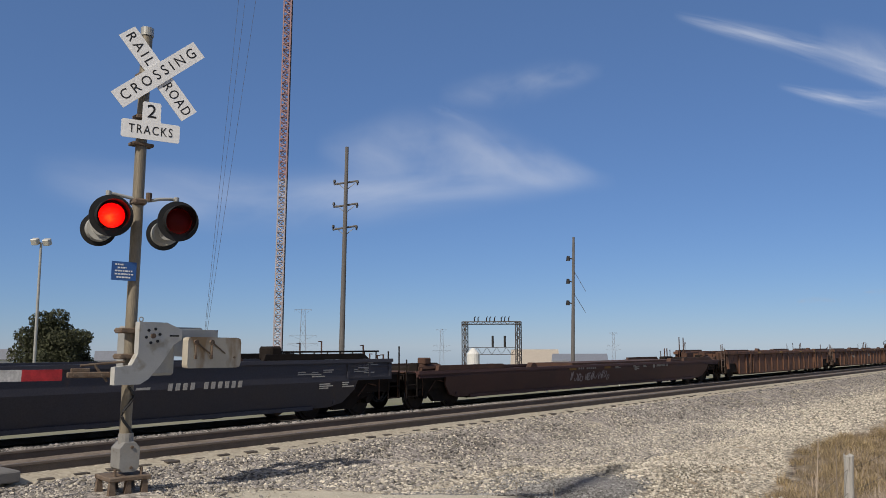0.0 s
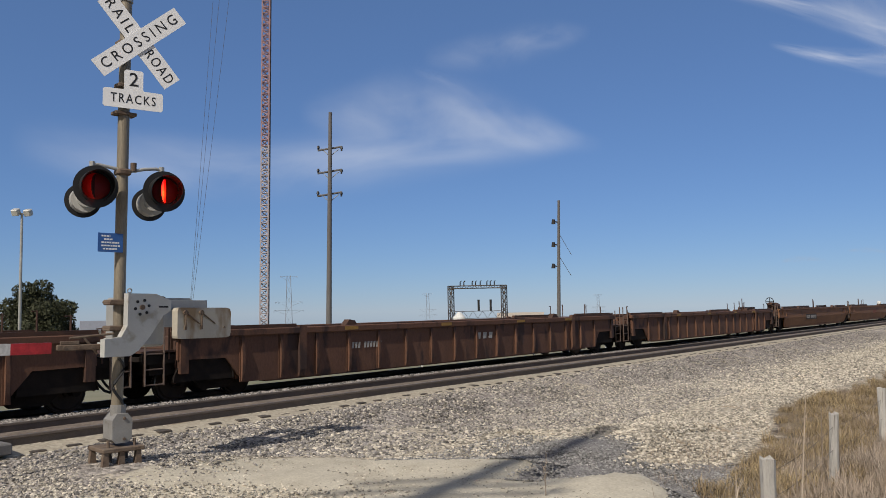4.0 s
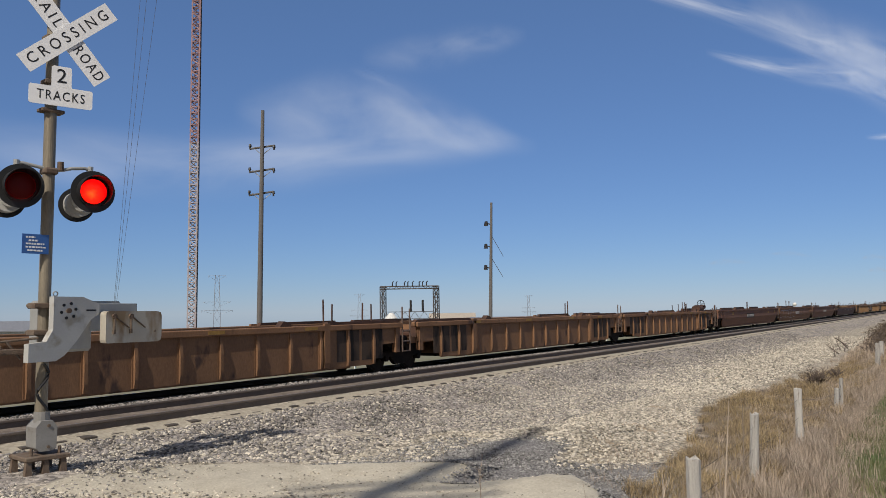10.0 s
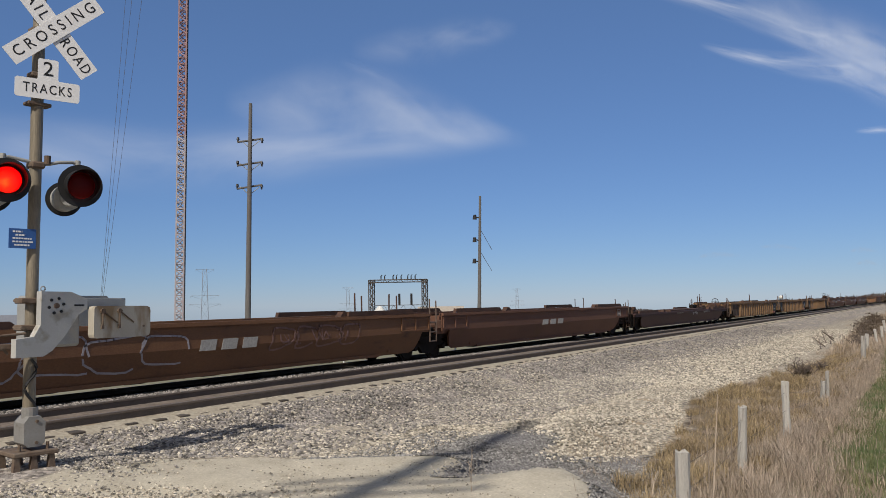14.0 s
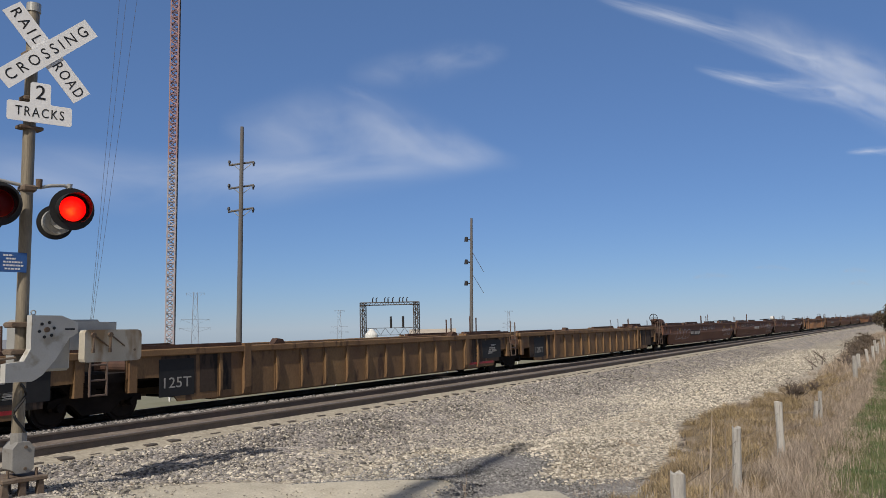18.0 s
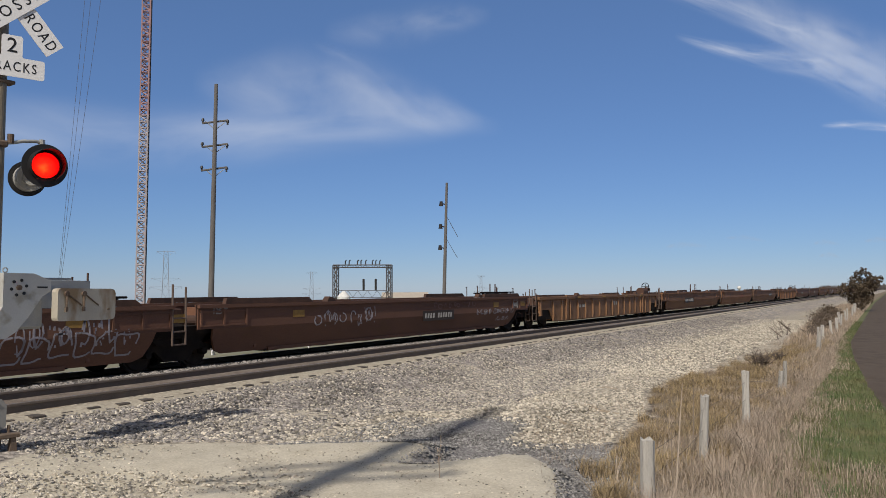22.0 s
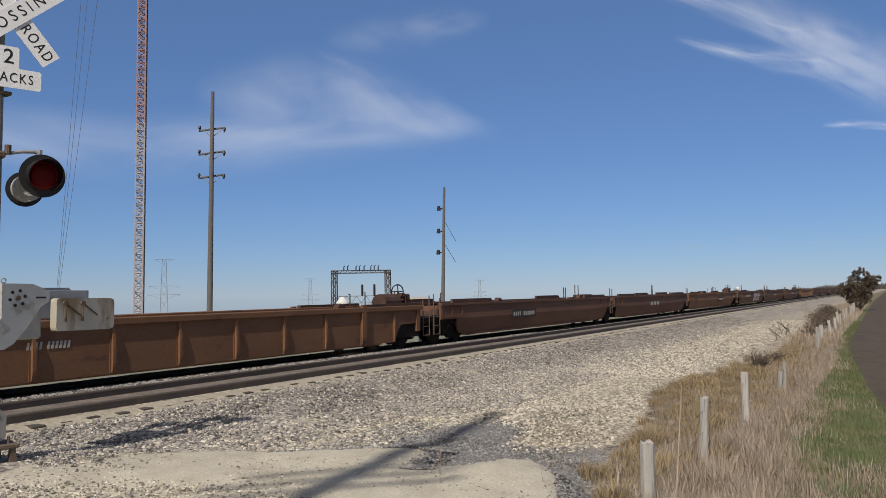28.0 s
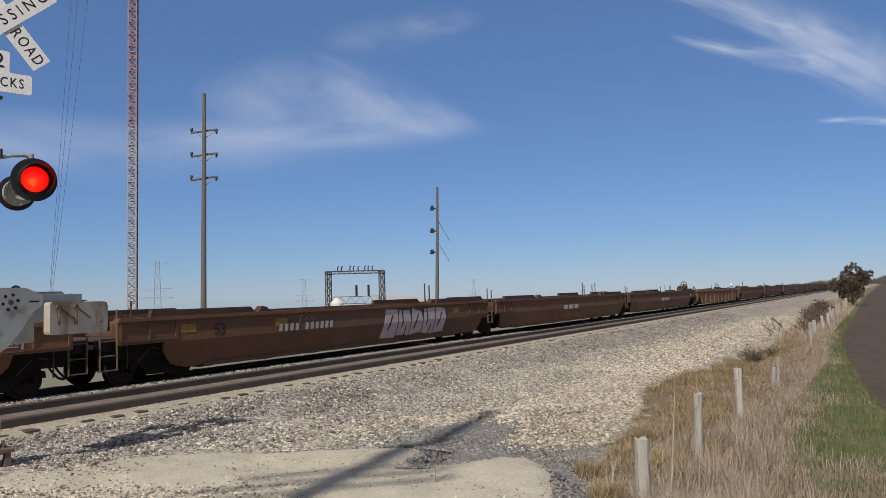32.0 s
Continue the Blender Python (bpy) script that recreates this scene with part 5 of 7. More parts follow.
M_BULB = lit_lamp()
M_REFL = mat("dark_reflector", (0.045, 0.006, 0.008, 1), 0.5, bump=0.0)
LAMPS = []
for sx in (-1, 1):
    for face in (-1, 1):
        c = ((-0.345 if sx < 0 else 0.41), 3.08) if face < 0 else ((-0.40 if sx < 0 else 0.355), 2.98)
        q = face
        bm = B()
        disc(bm, c, 0.243 if q < 0 else 0.205, q * (0.20 if q < 0 else 0.30), q * (0.212 if q < 0 else 0.312), 40)
        unit = part("lamp_background", bm, M_LAMPBLACK, SIG, "round black lamp background")
        unit.matrix_basis = LAMP_TURN
        # housing behind the disc
        bm = B()
        disc(bm, c, 0.135 if q < 0 else 0.155, q * (0.05 if q < 0 else 0.12), q * (0.20 if q < 0 else 0.30), 24)
        disc(bm, c, 0.10, q * (0.03 if q < 0 else 0.09), q * (0.05 if q < 0 else 0.12), 20)
        part("lamp_housing", bm, M_LAMPBLACK if face < 0 else M_SILVER, unit)
        # hood: an open tube, long above and short below
        bm = B()
        n = 28
        inner, outer = [], []
        for i in range(n + 1):
            a = math.radians(-60 + 300 * i / n)
            up = 0.5 + 0.5 * math.sin(a)
            ln = 0.04 + 0.20 * up ** 0.7
            for r_, lst in (((0.182, outer), (0.176, inner)) if q < 0 else ((0.168, outer), (0.162, inner))):
                p0 = bm.verts.new((c[0] + r_ * math.cos(a), q * (0.212 if q < 0 else 0.312), c[1] + r_ * math.sin(a)))
                p1 = bm.verts.new((c[0] + r_ * math.cos(a), q * ((0.212 if q < 0 else 0.312) + ln), c[1] + r_ * math.sin(a) - 0.06 * ln))
                lst.append((p0, p1))
        for lst in (outer, inner):
            for (a0, a1), (b0, b1) in zip(lst, lst[1:]):
                bm.faces.new((a0, b0, b1, a1))
        for (o, i_), (o2, i2) in zip(zip(outer, inner), zip(outer[1:], inner[1:])):
            bm.faces.new((o[1], o2[1], i2[1], i_[1]))
        bmesh.ops.recalc_face_normals(bm, faces=bm.faces)
        part("hood", bm, M_LAMPBLACK, unit)
        if face < 0:
            bm = B()
            bmesh.ops.create_uvsphere(bm, u_segments=28, v_segments=14, radius=0.152, matrix=Matrix.Translation((c[0], q * 0.235, c[1])) @ Matrix.Diagonal((1, 0.28, 1, 1)))
            bmesh.ops.bisect_plane(bm, geom=bm.verts[:] + bm.edges[:] + bm.faces[:], plane_co=(0, q * 0.238, 0), plane_no=(0, 1, 0), clear_outer=True)
            part("lens", bm, M_LENS, unit, "red glass lens", True)
            # the lamp's turning insert: bright reflector on one side, dark back on the other
            bm = B()
            rod(bm, (0, 0, -0.004), (0, 0, 0.004), 0.14, seg=32)
            for f in bm.faces:
                z = f.calc_center_median().z
                f.material_index = 0 if z > 0.003 else 1
            ins = part("lamp_insert", bm, [M_BULB, M_REFL], unit, "lamp insert, lit red on one side")
            LAMPS.append((ins, c, sx))
        else:
            bm = B()
            disc(bm, c, 0.15, q * 0.313, q * 0.325, 24)
            part("lens", bm, M_REFL, unit)
# blue notice
bm = B()
box(bm, -0.26, 0.03, -0.082, -0.076, 2.42, 2.64, bevel=0.002)
notice = part("notice_plate", bm, M_BLUE, SIG, "small blue notice plate with white print")
notice.matrix_basis = pose(-0.035, 0, -0.045)
bm = B()
for k, (a, b) in enumerate(((-0.22, -0.12), (-0.19, -0.09), (-0.22, -0.02), (-0.22, 0.0), (-0.2, -0.04))):
    z = 2.605 - k * 0.037
    x = a
    while x < b:
        w = R.uniform(0.015, 0.035)
        box(bm, x, min(x + w, b), -0.0845, -0.082, z - 0.009, z + 0.009)
        x += w + 0.008
part("print", bm, M_SIGNWHITE, notice)

# gate mechanism: bracket casting, bolt circle, arm socket
bm = B()
prism(bm, [(0.02, 1.92), (0.36, 1.92), (0.56, 1.84), (0.56, 1.72), (0.46, 1.66), (0.30, 1.42), (0.16, 1.26), (0.06, 1.20), (-0.24, 1.20), (-0.24, 1.40), (-0.05, 1.42), (0.02, 1.55)], "y", -0.20, -0.12)
mech = part("gate_bracket", bm, M_SILVER, SIG, "silver gate arm casting")
mech.matrix_basis = pose(-0.045, 0, -0.02)
for i in range(6):
    a = math.radians(60 * i + 12)
    bm = B()
    disc(bm, (0.19 + 0.085 * math.cos(a), 1.76 + 0.085 * math.sin(a)), 0.018, -0.207, -0.2, 8)
    part("bolt", bm, M_LAMPBLACK, mech)
bm = B()
disc(bm, (0.19, 1.76), 0.03, -0.216, -0.2, 10)
part("pivot", bm, M_RUSTBASE, mech)
n = 12
bm = B()
tube(bm, [(0.06 + 0.026 * math.cos(6.2 * k / n), -0.16, 1.95 + 0.026 * math.sin(6.2 * k / n)) for k in range(n + 1)], 0.007, 5)
part("lifting_eye", bm, M_STEEL, mech)
bm = B()
box(bm, 0.40, 0.52, -0.204, -0.2, 1.755, 1.775)
part("slot", bm, M_DARKGAP, mech)
bm = B()
box(bm, 0.08, 0.5, -0.12, 0.40, 1.27, 1.86, bevel=0.03)
part("gate_motor_box", bm, M_STEEL, SIG, "grey gate motor housing")
for z in (1.80, 1.50):
    bm = B()
    box(bm, -0.15, 0.10, -0.10, 0.10, z - 0.035, z + 0.03, bevel=0.01)
    rod(bm, (-0.13, -0.12, z), (-0.13, 0.12, z), 0.022)
    part("mast_clamp", bm, M_RUSTBASE, SIG)
bm = B()
box(bm, 0.54, 1.10, -0.17, -0.13, 1.74, 1.87, bevel=0.004)
part("counterweight_bar", bm, M_STEEL, SIG, "steel counterweight bar").matrix_basis = pose(-0.06, 0, -0.04)
bm = B()
prism(bm, [(0.60, 1.46), (0.61, 1.43), (0.64, 1.42), (1.30, 1.42), (1.345, 1.435), (1.36, 1.48), (1.36, 1.74), (1.345, 1.785), (1.30, 1.80), (0.64, 1.80), (0.61, 1.79), (0.60, 1.76)], "y", -0.30, -0.20)
cw = part("counterweight", bm, M_COUNTER, SIG, "stained counterweight plate")
cw.matrix_basis = pose(-0.07, 0, -0.065)
for x in (0.70, 0.92):
    bm = B()
    rod(bm, (x, -0.325, 1.74), (x, -0.30, 1.74), 0.03, seg=8)
    rod(bm, (x, -0.315, 1.74), (x, -0.315, 1.58), 0.012, seg=6)
    rod(bm, (x, -0.315, 1.74), (x + 0.2, -0.305, 1.60), 0.009, seg=6)
    box(bm, x - 0.015, x + 0.015, -0.32, -0.30, 1.53, 1.58)
    part("hook_bolt", bm, M_RUSTBASE, cw)
bm = B()
rod(bm, (1.26, -0.31, 1.55), (1.26, -0.30, 1.55), 0.014)
part("counterweight_bolt", bm, M_RUSTBASE, cw)
bm = B()
prism(bm, [(0.30, 1.86), (0.30, 1.62), (0.52, 1.50), (1.22, 1.48), (1.25, 1.52), (1.25, 1.84), (1.22, 1.87)], "y", 0.40, 0.49)
part("rear_counterweight", bm, M_STEEL, SIG, "grey rear counterweight plate")
GEAR_TURN = pose(0, 0, 0, 0, 0, 14) @ Matrix.Diagonal((1.12, 1, 1, 1))
for ob in SIG.children:
    if ob.name.split(".")[0] in ("gate_bracket", "gate_motor_box", "counterweight_bar", "counterweight", "rear_counterweight"):
        ob.matrix_basis = GEAR_TURN @ ob.matrix_basis
# arm socket and striped arm
bm = B()
box(bm, -0.74, -0.24, -0.185, -0.145, 1.265, 1.33, bevel=0.01)
box(bm, -0.7, -0.5, -0.18, -0.15, 1.33, 1.37, bevel=0.005)
for q in (-0.66, -0.5, -0.36):
    rod(bm, (q, -0.195, 1.297), (q, -0.185, 1.297), 0.018, seg=8)
part("arm_socket", bm, M_RUSTBASE, SIG, "rusty arm socket")
bm = B()
rod(bm, (-0.60, -0.16, 1.40), (-0.12, -0.16, 1.44), 0.014)
rod(bm, (-0.46, -0.16, 1.42), (-0.30, -0.16, 1.22), 0.014)
part("arm_strut", bm, M_RUSTBASE, SIG)
arm = new("gate_arm")
arm.parent = SIG
x, k = -0.79, 0
while x > -7.5:
    bm = B()
    box(bm, x - 0.405, x, -0.175, -0.145, 1.24, 1.36)
    part("arm_stripe", bm, M_REDTAPE if k % 2 == 0 else M_WHITETAPE, arm)
    x -= 0.405
    k += 1
# junction box and pedestal
bm = B()
prism(bm, [(-0.11, 0.24), (-0.07, 0.20), (0.07, 0.20), (0.11, 0.24), (0.115, 0.46), (0.06, 0.53), (-0.06, 0.53), (-0.115, 0.46)], "y", -0.17, 0.1)
rod(bm, (0.0, -0.03, 0.5), (0.0, -0.03, 0.62), 0.085, seg=14)
jb = part("junction_box", bm, M_BOXGREY, SIG, "dull grey junction box at the mast foot")
bm = B()
for x, z in ((0.02, 0.475), (0.02, 0.245)):
    rod(bm, (x, -0.185, z), (x, -0.17, z), 0.018)
part("box_bolt", bm, M_RUSTBASE, jb)
bm = B()
box(bm, -0.24, 0.24, -0.24, 0.22, 0.11, 0.16, bevel=0.01)
ped = part("pedestal", bm, M_RUSTBASE, SIG, "rusty cast pedestal")
for x in (-0.21, -0.03, 0.16):
    for y in (-0.22, 0.16):
        bm = B()
        prism(bm, [(x - 0.03, -0.1), (x + 0.06, -0.1), (x + 0.04, 0.112), (x - 0.01, 0.112)], "y", y, y + 0.06)
        part("pedestal_leg", bm, M_RUSTBASE, ped)
for x in (-0.15, 0.15):
    bm = B()
    rod(bm, (x, -0.15, 0.16), (x, -0.15, 0.24), 0.018)
    part("anchor_bolt", bm, M_RUSTBASE, ped)
bm = B()
tube(bm, [(-0.02 + 0.06 * math.sin(i / 13 * 9), -0.08, 1.15 - 0.62 * i / 13) for i in range(14)], 0.016, 6)
part("cable", bm, M_LAMPBLACK, SIG)

# ---- utility poles, tower, substation, buildings ----


def utility_pole(x, y, top, label):
    z0 = float(ground_z(x, y))
    p = thing("utility_pole", label, "utility pole", pose(x, y, z0))
    h = top - z0
    bm = B()
    rod(bm, (0, 0, -0.2), (0, 0, h), 0.17, 0.095, seg=14)
    part("pole_shaft", bm, M_POLE, p, "grey wooden pole")
    return p


def crossarm(p, z, half, d):
    """A wooden arm set along d with insulators at its ends and braces."""
    u = Vector((d[0], d[1], 0)).normalized()
    w = Vector((-u.y, u.x, 0))
    bm = B()
    a, b = u * -half + w * 0.15, u * half + w * 0.15
    rod(bm, (a.x, a.y, z - 0.13), (b.x, b.y, z + 0.13), 0.055, seg=6)
    part("crossarm", bm, M_POLE, p)
    bm = B()
    for s in (-1, 1):
        e = u * (half * 0.75 * s) + w * 0.15
        rod(bm, (e.x, e.y, z), (w.x * 0.12, w.y * 0.12, z - 0.45), 0.02, seg=6)
    part("brace", bm, M_STEEL, p)
    for s in (-1, 1):
        bm = B()
        e = u * (half * 0.95 * s) + w * 0.15
        rod(bm, (e.x, e.y, z), (e.x, e.y, z + 0.14), 0.09, 0.06, seg=8)
        rod(bm, (e.x, e.y, z - 0.12), (e.x, e.y, z), 0.05, seg=8)
        part("insulator", bm, M_INSUL, p)


def side_dir(x, y):
    v = Vector((y, -x, 0))
    return v.normalized()


def lean_to(p, x, y, shift, h):
    """Lean a standing thing so that its top moves sideways, as seen from the road, by shift metres at height h."""
    u = side_dir(x, y)
    p.matrix_basis = Matrix.Translation(p.matrix_basis.translation) @ Vector((u.x * shift, u.y * shift, h)).to_track_quat("Z", "Y").to_matrix().to_4x4()
    # keep the heading of the parts
    up = Vector((u.x * shift, u.y * shift, h)).normalized()
    ax = Vector((1, 0, 0)) - up * up.x
    ax.normalize()
    ay = up.cross(ax)
    p.matrix_basis = Matrix.Translation(p.matrix_basis.translation) @ Matrix((ax, ay, up)).transposed().to_4x4()


pole1 = utility_pole(30.85, 32.2, 13.1, "tall grey wooden utility pole with three crossarms, no wires")
zg = float(ground_z(30.85, 32.2))
lean_to(pole1, 30.85, 32.2, 0.17, 12)
for z in (11.07, 9.77, 8.49):
    crossarm(pole1, z - zg, 0.68, side_dir(30.85, 32.2))
pole2 = utility_pole(56.2, 32.4, 10.6, "wooden utility pole with three dark insulators on one side")
zg = float(ground_z(56.2, 32.4))
lean_to(pole2, 56.2, 32.4, 0.28, 10)
u = side_dir(56.2, 32.4)
for z in (8.80 - zg, 6.95 - zg, 5.22 - zg):
    bm = B()
    e = u * -0.42
    rod(bm, (0, 0, z), (e.x, e.y, z + 0.1), 0.05, seg=6)
    rod(bm, (e.x, e.y, z - 0.12), (e.x, e.y, z + 0.26), 0.17, 0.12, seg=10)
    part("insulator", bm, M_INSUL, pole2)
for a_, b_ in ((7.9, 6.2), (6.1, 4.5)):
    bm = B()
    rod(bm, (0.05, 0, a_ - zg), (u.x * 1.0, u.y * 1.0, b_ - zg), 0.02, seg=5)
    part("loose_wire", bm, M_WIRE, pole2)

# floodlight pole
fl = thing("floodlight_pole", "thin grey steel floodlight pole with two lamp heads", "floodlight", pose(24.45, 54.72, -2.5))
bm = B()
rod(bm, (0, 0, 0), (0, 0, 11.4), 0.11, 0.08, seg=10)
part("pole_shaft", bm, M_STEEL, fl)
u = side_dir(24.8, 54.6)
for s in (-1, 1):
    bm = B()
    rod(bm, (0, 0, 11.35), (u.x * 0.3 * s, u.y * 0.3 * s, 11.4), 0.04, seg=6)
    box(bm, -0.24, 0.24, -0.2, 0.2, -0.22, 0.22, pose(u.x * 0.36 * s, u.y * 0.36 * s, 11.45, 25, 0, -60), bevel=0.05)
    part("lamp_head", bm, M_SILVER, fl)


def lattice_column(bm, x, y, z0, z1, w, step, r, mi=lambda z: 0, sides=3):
    """A lattice shaft with legs, ties and zigzag braces."""
    offs = [(w * 0.58 * math.cos(2 * math.pi * k / sides + 0.3), w * 0.58 * math.sin(2 * math.pi * k / sides + 0.3)) for k in range(sides)]
    z = z0
    k = 0
    while z < z1 - 1e-6:
        zn = min(z + step, z1)
        m = mi(z)
        for i in range(sides):
            a, b = offs[i], offs[(i + 1) % sides]
            rod(bm, (x + a[0], y + a[1], z), (x + a[0], y + a[1], zn), r, seg=4, mi=m, caps=False)
            if k % 2:
                a, b = b, a
            rod(bm, (x + a[0], y + a[1], z), (x + b[0], y + b[1], zn), r * 0.7, seg=4, mi=m, caps=False)
            rod(bm, (x + a[0], y + a[1], z), (x + b[0], y + b[1], z), r * 0.6, seg=4, mi=m, caps=False)
        z = zn
        k += 1


def bearing(deg, r):
    return r * math.cos(math.radians(deg)), r * math.sin(math.radians(deg))


tx, ty = bearing(50.66, 85.0)
tower = thing("radio_tower", "very tall guyed lattice radio tower in faded red and white", "radio tower", pose(tx, ty, -3.0))
lean_to(tower, tx, ty, 0.28, 32)
for k in range(18):
    bm = B()
    lattice_column(bm, 0, 0, k * 7.5, (k + 1) * 7.5, 0.9, 0.62, 0.09)
    tagged(part("tower_section", bm, M_TOWERRED if (k in (3, 4, 5, 6, 10, 11, 12, 13)) else M_TOWERWHITE, tower), kind="stuff")
bm = B()
rod(bm, (0.3, -0.25, 0), (0.3, -0.25, 132), 0.05, seg=5)
part("cable_run", bm, M_INSUL, tower)
bm = B()
for (deg, rr), tops in (((55.85, 95.0), (77, 104, 134)), ((30.0, 118.0), (77,))):
    ax, ay = bearing(deg, rr)
    for zt in tops:
        rod(bm, (ax - tx, ay - ty, 0.6), (0, 0, zt), 0.02, seg=4)
    if deg > 40:
        break
part("guy_wire", bm, M_WIRE, tower, "steel guy wires")

# substation gantry
g0, g1 = Vector((*bearing(37.75, 240.0), 0)), Vector((*bearing(33.6, 240.0), 0))
gd = (g1 - g0).normalized()
gantry = thing("substation_gantry", "grey lattice steel substation gantry with insulators on its beam", "substation gantry", Matrix.Translation((g0.x, g0.y, -6.8)) @ pose(0, 0, 0, 0, 0, math.degrees(math.atan2(gd.y, gd.x))))
GW, GH = (g1 - g0).length, 16.0
for x in (0.75, GW - 0.75):
    bm = B()
    lattice_column(bm, x, 0, 0, GH, 1.6, 1.25, 0.13, sides=4)
    part("column", bm, M_LATTICE, gantry)
bm = B()
for y in (-0.5, 0.5):
    for z in (GH - 0.75, GH):
        rod(bm, (0, y, z), (GW, y, z), 0.14, seg=4)
    n = 22
    for i in range(n):
        z0_, z1_ = (GH - 0.75, GH) if i % 2 else (GH, GH - 0.75)
        rod(bm, (GW * i / n, y, z0_), (GW * (i + 1) / n, y, z1_), 0.06, seg=4)
part("beam", bm, M_LATTICE, gantry)
bm = B()
for z in (6.3, 8.4):
    rod(bm, (1.5, 0, z), (GW - 1.5, 0, z), 0.08, seg=4)
n = 10
for i in range(n):
    z0_, z1_ = (6.3, 8.4) if i % 2 else (8.4, 6.3)
    rod(bm, (1.5 + (GW - 3) * i / n, 0, z0_), (1.5 + (GW - 3) * (i + 1) / n, 0, z1_), 0.06, seg=4)
part("lower_truss", bm, M_LATTICE, gantry)
for x in (3.6, 4.7, 7.2, 8.2, 9.6, 11.6, 12.6, 13.8):
    bm = B()
    rod(bm, (x, 0, GH), (x, 0, GH + 1.2), 0.18, 0.16, seg=8)
    rod(bm, (x, 0, GH + 1.2), (x + 0.4, 0, GH + 1.5), 0.13, seg=6)
    part("insulator", bm, M_INSUL, gantry)
for x in (9.0, 12.6):
    bm = B()
    rod(bm, (x, 0, 8.4), (x, 0, 11.8), 0.34, seg=8)
    part("bushing", bm, M_INSUL, gantry)


# buildings
def shed(name, deg0, deg1, r, eave, ridge, roof, label, depth=14.0, ground=-1.3):
    a, b = Vector((*bearing(deg0, r), 0)), Vector((*bearing(deg1, r), 0))
    d = b - a
    w = d.length
    s = thing(name, label, "building", Matrix.Translation((a.x, a.y, ground)) @ pose(0, 0, 0, 0, 0, math.degrees(math.atan2(d.y, d.x))))
    bm = B()
    box(bm, 0, w, 0, depth, 0, eave)
    part("wall", bm, M_WHITEWALL, s, "white siding wall")
    bm = B()
    for q in (0, 1):
        y0, y1 = (-0.4, depth / 2) if q == 0 else (depth / 2, depth + 0.4)
        z0, z1 = (eave, ridge) if q == 0 else (ridge, eave)
        prism(bm, [(y0, z0 + 0.004), (y1, z1 + 0.004), (y1, z1 + 0.2), (y0, z0 + 0.2)], "x", -0.4, w + 0.4)
    part("roof", bm, roof, s)
    bm = B()
    for x in (0.02, w - 0.12):
        prism(bm, [(0, eave), (depth, eave), (depth / 2, ridge)], "x", x, x + 0.1)
    part("gable", bm, M_WHITEWALL, s)
    for f in (0.2, 0.5, 0.8):
        bm = B()
        box(bm, w * f - 0.6, w * f + 0.6, -0.03, 0.02, 0.0, min(2.2, eave * 0.7))
        part("door", bm, M_DARKGAP, s)
    return s


shed("warehouse", 34.3, 31.0, 300.0, 2.6, 7.8, M_ROOFTAN, "long white warehouse with a pale tan roof", 26.0, -7.3)
shed("warehouse", 31.4, 27.65, 250.0, 3.0, 5.1, M_ROOFGREY, "white warehouse with a grey metal roof", 20.0, -5.8)
shed("house", 62.4, 60.0, 170.0, 6.8, 8.6, M_ROOFGREY, "white house with a grey roof across the tracks", 9.0, -7.6)
shed("house", 68.8, 67.2, 190.0, 7.4, 9.4, M_ROOFGREY, "white house beside the round tree", 9.0, -8.0)
tr = thing("transformer_tank", "white domed transformer tank under the gantry", "transformer", pose(*bearing(37.0, 236.0), -6.8))
bm = B()
rod(bm, (0, 0, 0), (0, 0, 6.6), 1.9, seg=16)
rod(bm, (0, 0, 6.6), (0, 0, 8.2), 1.9, 0.5, seg=16)
part("tank", bm, M_WHITEWALL, tr)
ball = thing("water_tower", "small white ball of a far-off water tower", "water tower", pose(*bearing(9.61, 900.0), -7.6))
bm = B()
bmesh.ops.create_uvsphere(bm, u_segments=16, v_segments=10, radius=2.0, matrix=Matrix.Translation((0, 0, 9.2)))
rod(bm, (0, 0, 0), (0, 0, 8.0), 0.5, seg=10)
part("tank", bm, M_WHITEWALL, ball)

# far lattice pylons
for deg, r, h in ((49.05, 600.0, 51.0), (39.25, 900.0, 48.0), (27.2, 900.0, 36.0), (63.5, 900.0, 46.0)):
    x, y = bearing(deg, r)
    p = thing("power_pylon", "far-off lattice power line pylon, pale in the haze", "pylon", pose(x, y, float(ground_z(x, y)) - 0.3, 0, 0, deg - 90), group="power line pylons")
    bm = B()
    for s in (-1, 1):
        rod(bm, (s * h * 0.06, 0, 0), (s * h * 0.025, 0, h), 0.2, seg=4)
    for i in range(7):
        z0_, z1_ = h * i / 7, h * (i + 1) / 7
        w0, w1 = h * (0.06 - 0.035 * i / 7), h * (0.06 - 0.035 * (i + 1) / 7)
        rod(bm, (-w0, 0, z0_), (w1, 0, z1_), 0.09, seg=4)
        rod(bm, (w0, 0, z0_), (-w1, 0, z1_), 0.09, seg=4)
    part("pylon_body", bm, M_FARLATTICE, p)
    for z, w in ((0.99, 0.12), (0.62, 0.19), (0.50, 0.21)):
        bm = B()
        rod(bm, (-h * w, 0, h * z), (h * w, 0, h * z), 0.1, seg=4)
        for s in (-1, 1):
            rod(bm, (s * h * w, 0, h * z), (s * h * 0.03, 0, h * (z - 0.06)), 0.07, seg=4)
            rod(bm, (s * h * w, 0, h * z), (s * h * w, 0, h * z - 1.6), 0.08, seg=4)
        part("pylon_arm", bm, M_FARLATTICE, p)

# ---- trees and shrubs ----
NPR = np.random.RandomState(11)


